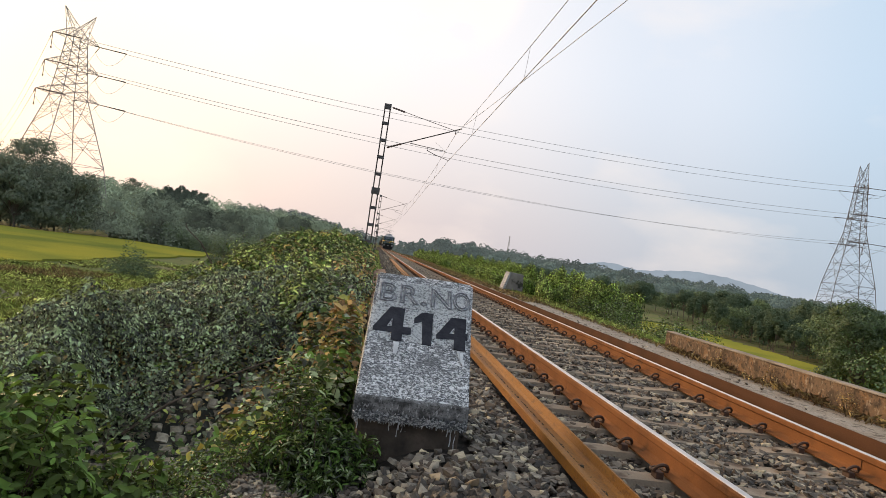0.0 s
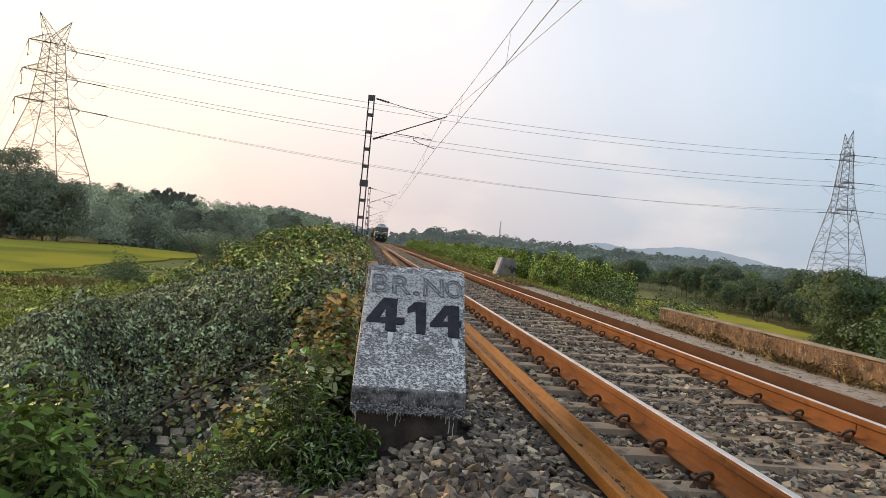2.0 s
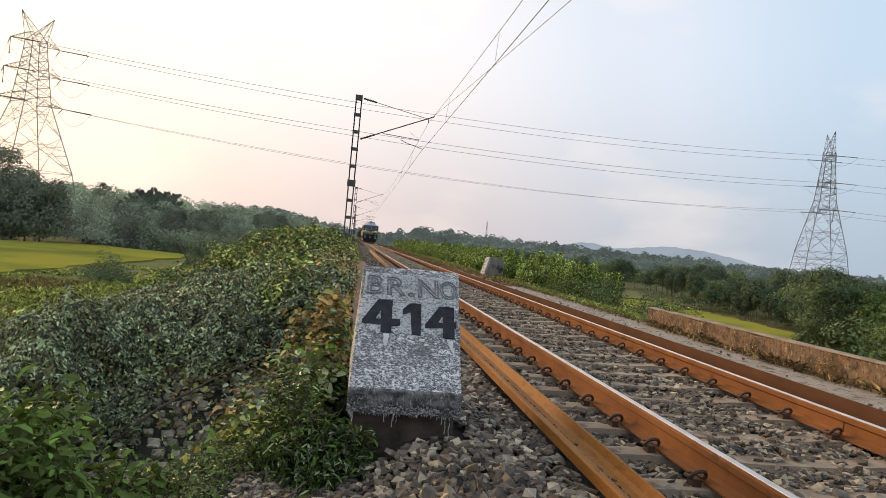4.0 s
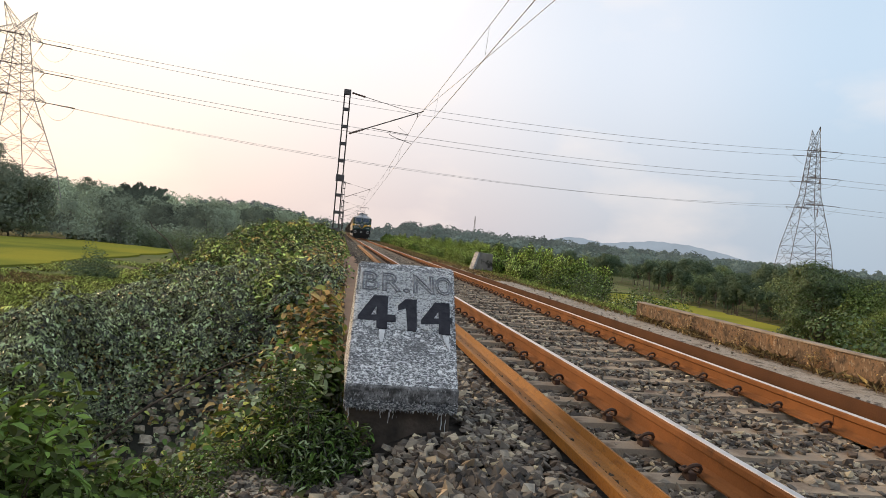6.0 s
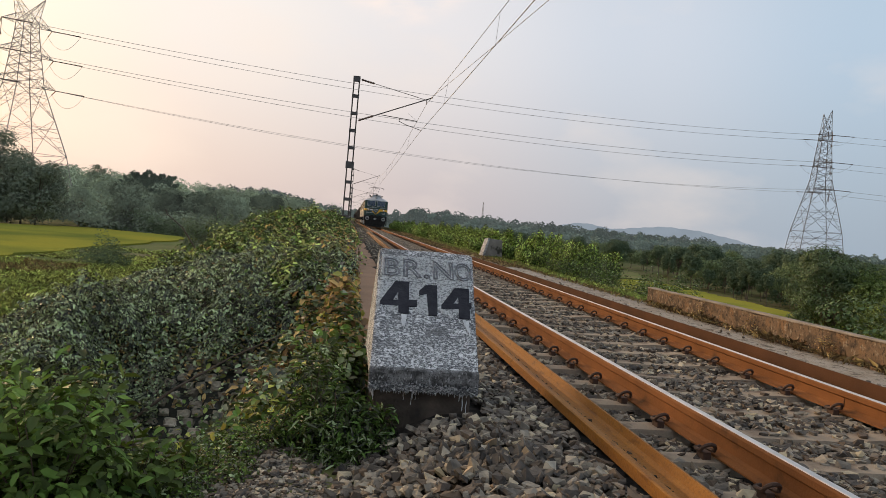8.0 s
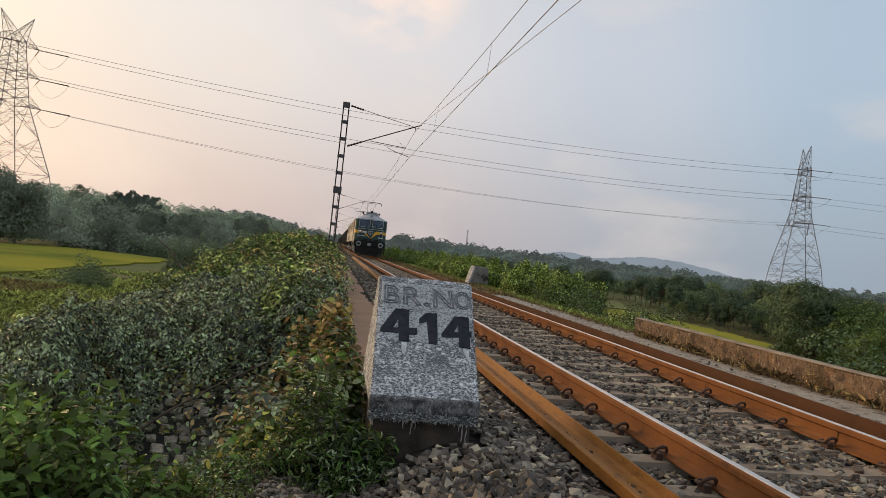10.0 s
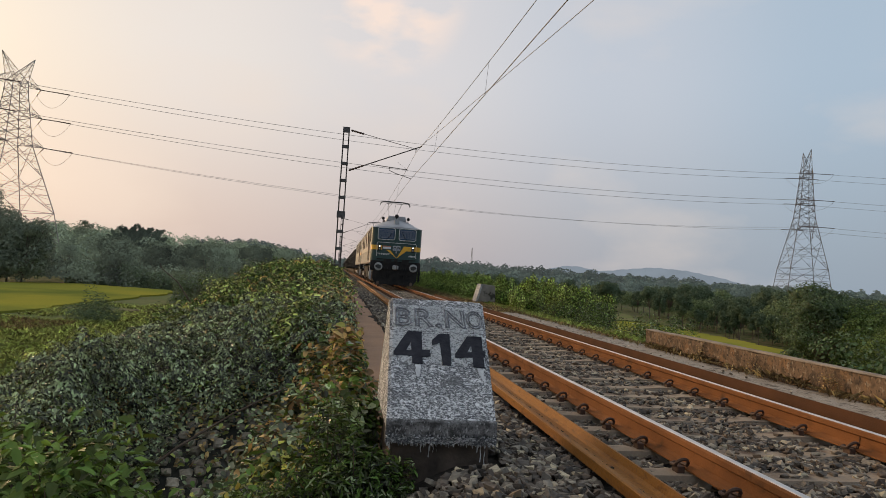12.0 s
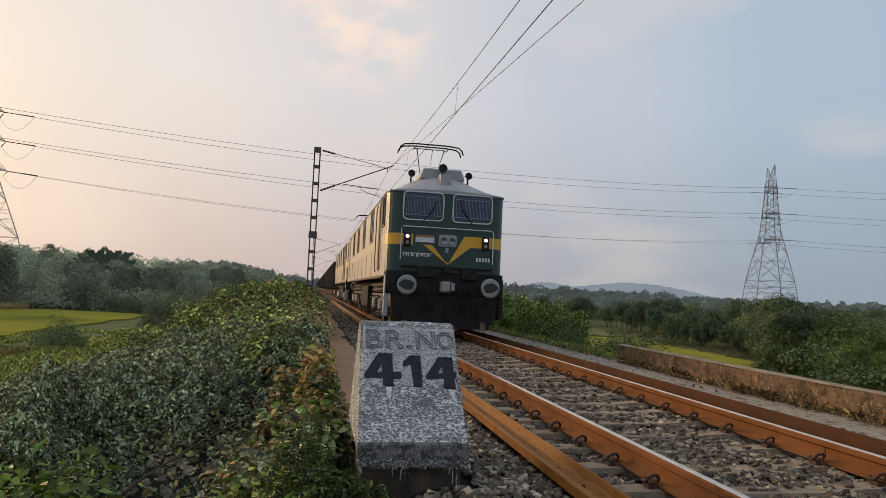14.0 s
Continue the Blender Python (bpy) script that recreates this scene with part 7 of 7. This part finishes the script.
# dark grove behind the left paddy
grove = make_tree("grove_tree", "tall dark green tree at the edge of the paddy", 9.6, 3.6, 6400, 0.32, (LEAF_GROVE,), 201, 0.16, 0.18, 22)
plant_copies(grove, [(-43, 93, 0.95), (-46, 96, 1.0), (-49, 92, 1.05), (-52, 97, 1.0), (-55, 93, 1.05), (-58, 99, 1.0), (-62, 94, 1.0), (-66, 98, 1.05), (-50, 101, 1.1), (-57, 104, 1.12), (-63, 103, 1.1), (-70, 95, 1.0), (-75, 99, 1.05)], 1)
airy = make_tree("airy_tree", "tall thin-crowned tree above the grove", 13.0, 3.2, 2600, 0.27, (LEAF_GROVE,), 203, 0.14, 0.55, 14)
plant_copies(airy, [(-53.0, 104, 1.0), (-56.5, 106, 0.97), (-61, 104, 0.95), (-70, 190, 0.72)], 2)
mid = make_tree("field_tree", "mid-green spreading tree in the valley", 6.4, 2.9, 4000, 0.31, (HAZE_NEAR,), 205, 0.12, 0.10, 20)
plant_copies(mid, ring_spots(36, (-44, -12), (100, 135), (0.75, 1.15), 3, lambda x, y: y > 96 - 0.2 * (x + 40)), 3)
# bamboo-like clump with feathery tops
def make_bamboo(height, culms, seed):
    """Culms that rise together and arch over into drooping plumes."""
    rng = np.random.default_rng(seed)
    t = thing("bamboo_clump", "dark feathery bamboo clump rising over the wood", "bamboo", "bamboo over the wood")
    P, Q = [], []
    for _ in range(culms):
        a, lean, h = rng.uniform(0, 6.28), rng.uniform(0.4, 3.0), height * rng.uniform(0.68, 1.0)
        out = np.array([math.cos(a), math.sin(a), 0.0])
        foot = out * rng.uniform(0, 0.7)
        spine = [foot + out * lean * u ** 2.4 + np.array([0, 0, h * (u - 0.16 * max(0.0, u - 0.55) ** 2 * 5)]) for u in np.linspace(0, 1, 9)]
        bm = bmesh.new()
        tube(bm, [tuple(c) for c in spine], 0.05, 5, 0.012)
        part("culm", bm, BARK, t)
        m = 210
        u = 0.22 + 0.78 * rng.uniform(0, 1, m) ** 0.75
        c = np.stack([np.interp(u, np.linspace(0, 1, 9), [q[i] for q in spine]) for i in range(3)], 1)
        w = (0.62 * np.sin(np.clip(u * 3.3 - 0.3, 0.25, 3.0)))[:, None]
        P.append(c + rng.normal(0, 0.5, (m, 3)) * w - np.array([0, 0, 0.18]))
        Q.append(rng.normal(0, 0.6, (m, 3)) + out * 0.6 + np.array([0, 0, 0.7]))
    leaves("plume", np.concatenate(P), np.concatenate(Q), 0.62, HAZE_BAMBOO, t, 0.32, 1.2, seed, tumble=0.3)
    return t


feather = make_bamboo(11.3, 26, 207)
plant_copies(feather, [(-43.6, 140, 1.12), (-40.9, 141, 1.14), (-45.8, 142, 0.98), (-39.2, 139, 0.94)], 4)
# right-hand valley
valley = make_tree("valley_tree", "dull green tree with a bare pale trunk in the valley", 6.9, 2.7, 3600, 0.28, (LEAF_TREE,), 209, 0.13, 0.36, 18)
plant_copies(valley, ring_spots(32, (36, 92), (56, 112), (0.60, 0.92), 5, lambda x, y: 40.6 + (y - 62) * 0.05 < x < 0.95 * y) + ring_spots(44, (24, 118), (108, 150), (0.55, 0.90), 6), 5)
broad = make_tree("valley_tree", "broad pale green tree with low limbs in the valley", 6.2, 3.9, 4000, 0.31, (LEAF_TREE_B,), 215, 0.14, 0.32, 26, 0.6)
plant_copies(broad, ring_spots(26, (38, 100), (60, 112), (0.55, 0.88), 15, lambda x, y: 42.5 + (y - 62) * 0.05 < x < 0.95 * y) + ring_spots(26, (22, 118), (112, 145), (0.58, 0.95), 17), 15)
young = make_tree("valley_tree", "slender young tree with a thin crown", 5.6, 1.6, 1500, 0.3, (LEAF_TREE,), 217, 0.08, 0.36, 12, 1.1)
plant_copies(young, ring_spots(40, (35, 64), (54, 96), (0.52, 0.84), 16, lambda x, y: 39.6 + (y - 62) * 0.05 < x < 45 + (y - 55) * 0.3), 16)
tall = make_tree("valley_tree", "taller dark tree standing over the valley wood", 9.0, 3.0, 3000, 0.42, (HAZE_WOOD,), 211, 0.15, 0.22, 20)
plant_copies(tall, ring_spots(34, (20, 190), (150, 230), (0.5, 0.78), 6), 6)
near = make_tree("bankside_tree", "broad leafy dark green tree below the parapet", 6.6, 3.4, 15000, 0.19, (LEAF_NEAR, LEAF_NEAR, LEAF_TREE), 213, 0.17, 0.06, 40, 0.48)
plant_copies(near, [(33.4, 46.5, 0.88), (36.0, 50, 1.02), (38.8, 50, 0.84), (43, 40, 0.76), (48, 47, 0.72), (41, 54, 0.86), (46, 58, 0.84)], 7)

sunny = make_tree("bankside_tree", "fresh green leafy tree below the parapet", 6.4, 3.2, 13000, 0.19, (LEAF_SUNNY,), 221, 0.16, 0.08, 28)
plant_copies(sunny, [(34.6, 44, 0.82), (30.2, 37, 0.60), (34.5, 36, 0.72), (27.5, 31, 0.55), (32, 29, 0.70), (38, 33, 0.72), (37.8, 43, 0.70)], 8)


# ---- far woods, hills ----
def woods(name, label, n, xr, yr, size, material, seed, ok, per=70, tall=(5.5, 8.5), wide=(2.0, 3.6)):
    rng = np.random.default_rng(seed)
    P, Q = [], []
    for _ in range(n):
        x, y = rng.uniform(*xr), rng.uniform(*yr)
        if not ok(x, y):
            continue
        g, h = float(ground_z(x, y)), rng.uniform(*tall)
        r = rng.uniform(*wide)
        puffs = 5
        for q in range(puffs):
            w = per // puffs
            d = rng.normal(0, 1, (w, 3))
            d /= np.linalg.norm(d, axis=1)[:, None]
            d[:, 2] = np.where(d[:, 2] < -0.4, -d[:, 2], d[:, 2])
            a, u = rng.uniform(0, 6.28), rng.uniform(0, 1)
            k = 0.0 if q == 0 else r * 0.62
            c = np.array([x + k * math.cos(a), y + k * math.sin(a), g + h * (0.72 if q == 0 else 0.32 + 0.34 * u)])
            P.append(c + d * rng.uniform(0.82, 1.0, w)[:, None] * [r * 0.62, r * 0.62, h * 0.30])
            Q.append(d + [0, 0, 0.25])
    ob = leaves(name, np.concatenate(P), np.concatenate(Q), size, material, None, 0.7, 0.2, seed, tumble=0.25)
    return tagged(ob, label, "woods", kind="stuff")


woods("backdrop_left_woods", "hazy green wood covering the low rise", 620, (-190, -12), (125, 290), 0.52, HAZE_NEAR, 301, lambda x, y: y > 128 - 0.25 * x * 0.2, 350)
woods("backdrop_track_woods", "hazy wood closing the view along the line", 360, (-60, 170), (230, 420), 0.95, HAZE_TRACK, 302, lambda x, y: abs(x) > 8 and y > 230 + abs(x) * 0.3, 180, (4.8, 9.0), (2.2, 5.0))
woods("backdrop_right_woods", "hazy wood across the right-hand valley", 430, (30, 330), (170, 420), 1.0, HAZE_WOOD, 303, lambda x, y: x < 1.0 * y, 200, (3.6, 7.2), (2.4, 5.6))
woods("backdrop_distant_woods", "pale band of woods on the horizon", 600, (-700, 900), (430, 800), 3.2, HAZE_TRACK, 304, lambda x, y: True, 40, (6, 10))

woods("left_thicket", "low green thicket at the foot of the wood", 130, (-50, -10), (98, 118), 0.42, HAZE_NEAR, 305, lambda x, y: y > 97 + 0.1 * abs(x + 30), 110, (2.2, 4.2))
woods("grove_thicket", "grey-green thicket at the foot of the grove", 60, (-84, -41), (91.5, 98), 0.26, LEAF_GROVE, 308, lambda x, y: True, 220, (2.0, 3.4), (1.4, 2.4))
woods("right_thicket", "low green thicket along the valley fields", 60, (34, 70), (52, 100), 0.24, LEAF_TREE, 306, lambda x, y: 40.6 + (y - 62) * 0.05 < x < 46 + (y - 55) * 0.4, 130, (0.9, 1.7), (0.7, 1.4))
woods("bankside_thicket", "dense low thicket below the parapet", 34, (23, 50), (26, 58), 0.22, LEAF_NEAR, 307, lambda x, y: x + 2.9 > 0.80 * y, 420, (2.5, 4.5))


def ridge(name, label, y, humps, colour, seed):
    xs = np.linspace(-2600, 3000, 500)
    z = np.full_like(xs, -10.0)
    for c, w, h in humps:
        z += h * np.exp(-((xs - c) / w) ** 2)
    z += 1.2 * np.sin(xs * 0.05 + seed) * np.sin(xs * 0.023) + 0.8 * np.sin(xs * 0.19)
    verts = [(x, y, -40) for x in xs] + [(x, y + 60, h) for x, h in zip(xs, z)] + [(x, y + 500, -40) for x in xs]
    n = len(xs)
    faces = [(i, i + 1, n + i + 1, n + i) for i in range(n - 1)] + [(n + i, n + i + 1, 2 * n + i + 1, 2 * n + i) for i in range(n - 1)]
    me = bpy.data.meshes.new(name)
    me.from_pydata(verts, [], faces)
    # the ridge's haze is this colour glowing from its surface
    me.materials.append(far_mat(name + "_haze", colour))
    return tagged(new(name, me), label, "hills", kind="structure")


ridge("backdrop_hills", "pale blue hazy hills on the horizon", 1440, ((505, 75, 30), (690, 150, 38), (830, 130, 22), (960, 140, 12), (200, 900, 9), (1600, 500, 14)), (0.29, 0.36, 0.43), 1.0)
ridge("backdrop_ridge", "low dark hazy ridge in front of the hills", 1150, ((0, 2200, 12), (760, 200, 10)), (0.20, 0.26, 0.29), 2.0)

radio = thing("radio_mast", "thin distant lattice radio mast", "mast", at=(91, 488, 0))
bm = bmesh.new()
for a in range(3):
    c, s = math.cos(a * 2.094), math.sin(a * 2.094)
    bar(bm, (c * 0.9, s * 0.9, 0), (c * 0.3, s * 0.3, 21), 0.14)
    for k in range(12):
        u, v = k / 12, (k + 1) / 12
        c2, s2 = math.cos((a + 1) * 2.094), math.sin((a + 1) * 2.094)
        r, q = 0.9 - 0.6 * u, 0.9 - 0.6 * v
        bar(bm, (c * r, s * r, 21 * u), (c2 * q, s2 * q, 21 * v), 0.08)
part("lattice", bm, GALV, radio)


scatter_stones()
scatter_gravel()


# ---- what moves ----
def motions():
    rows = [(0.0, 187.5), (3.0, 151.0), (7.5, 96.0), (10.5, 59.3), (12.5, 34.7), (14.0, 16.6)]
    for thing_, off in TRAIN:
        walk(thing_, [(t, pose(0, y + off, 0)) for t, y in rows])
    wheel_rows = [(k / 15, -k / 15 * 12.2 / 0.546) for k in range(0, 211)]
    for wheel_, y in WHEELS:
        walk(wheel_, [(t, Matrix.Translation((0, y, 0.546)) @ Matrix.Rotation(-a, 4, "X")) for t, a in wheel_rows])


motions()
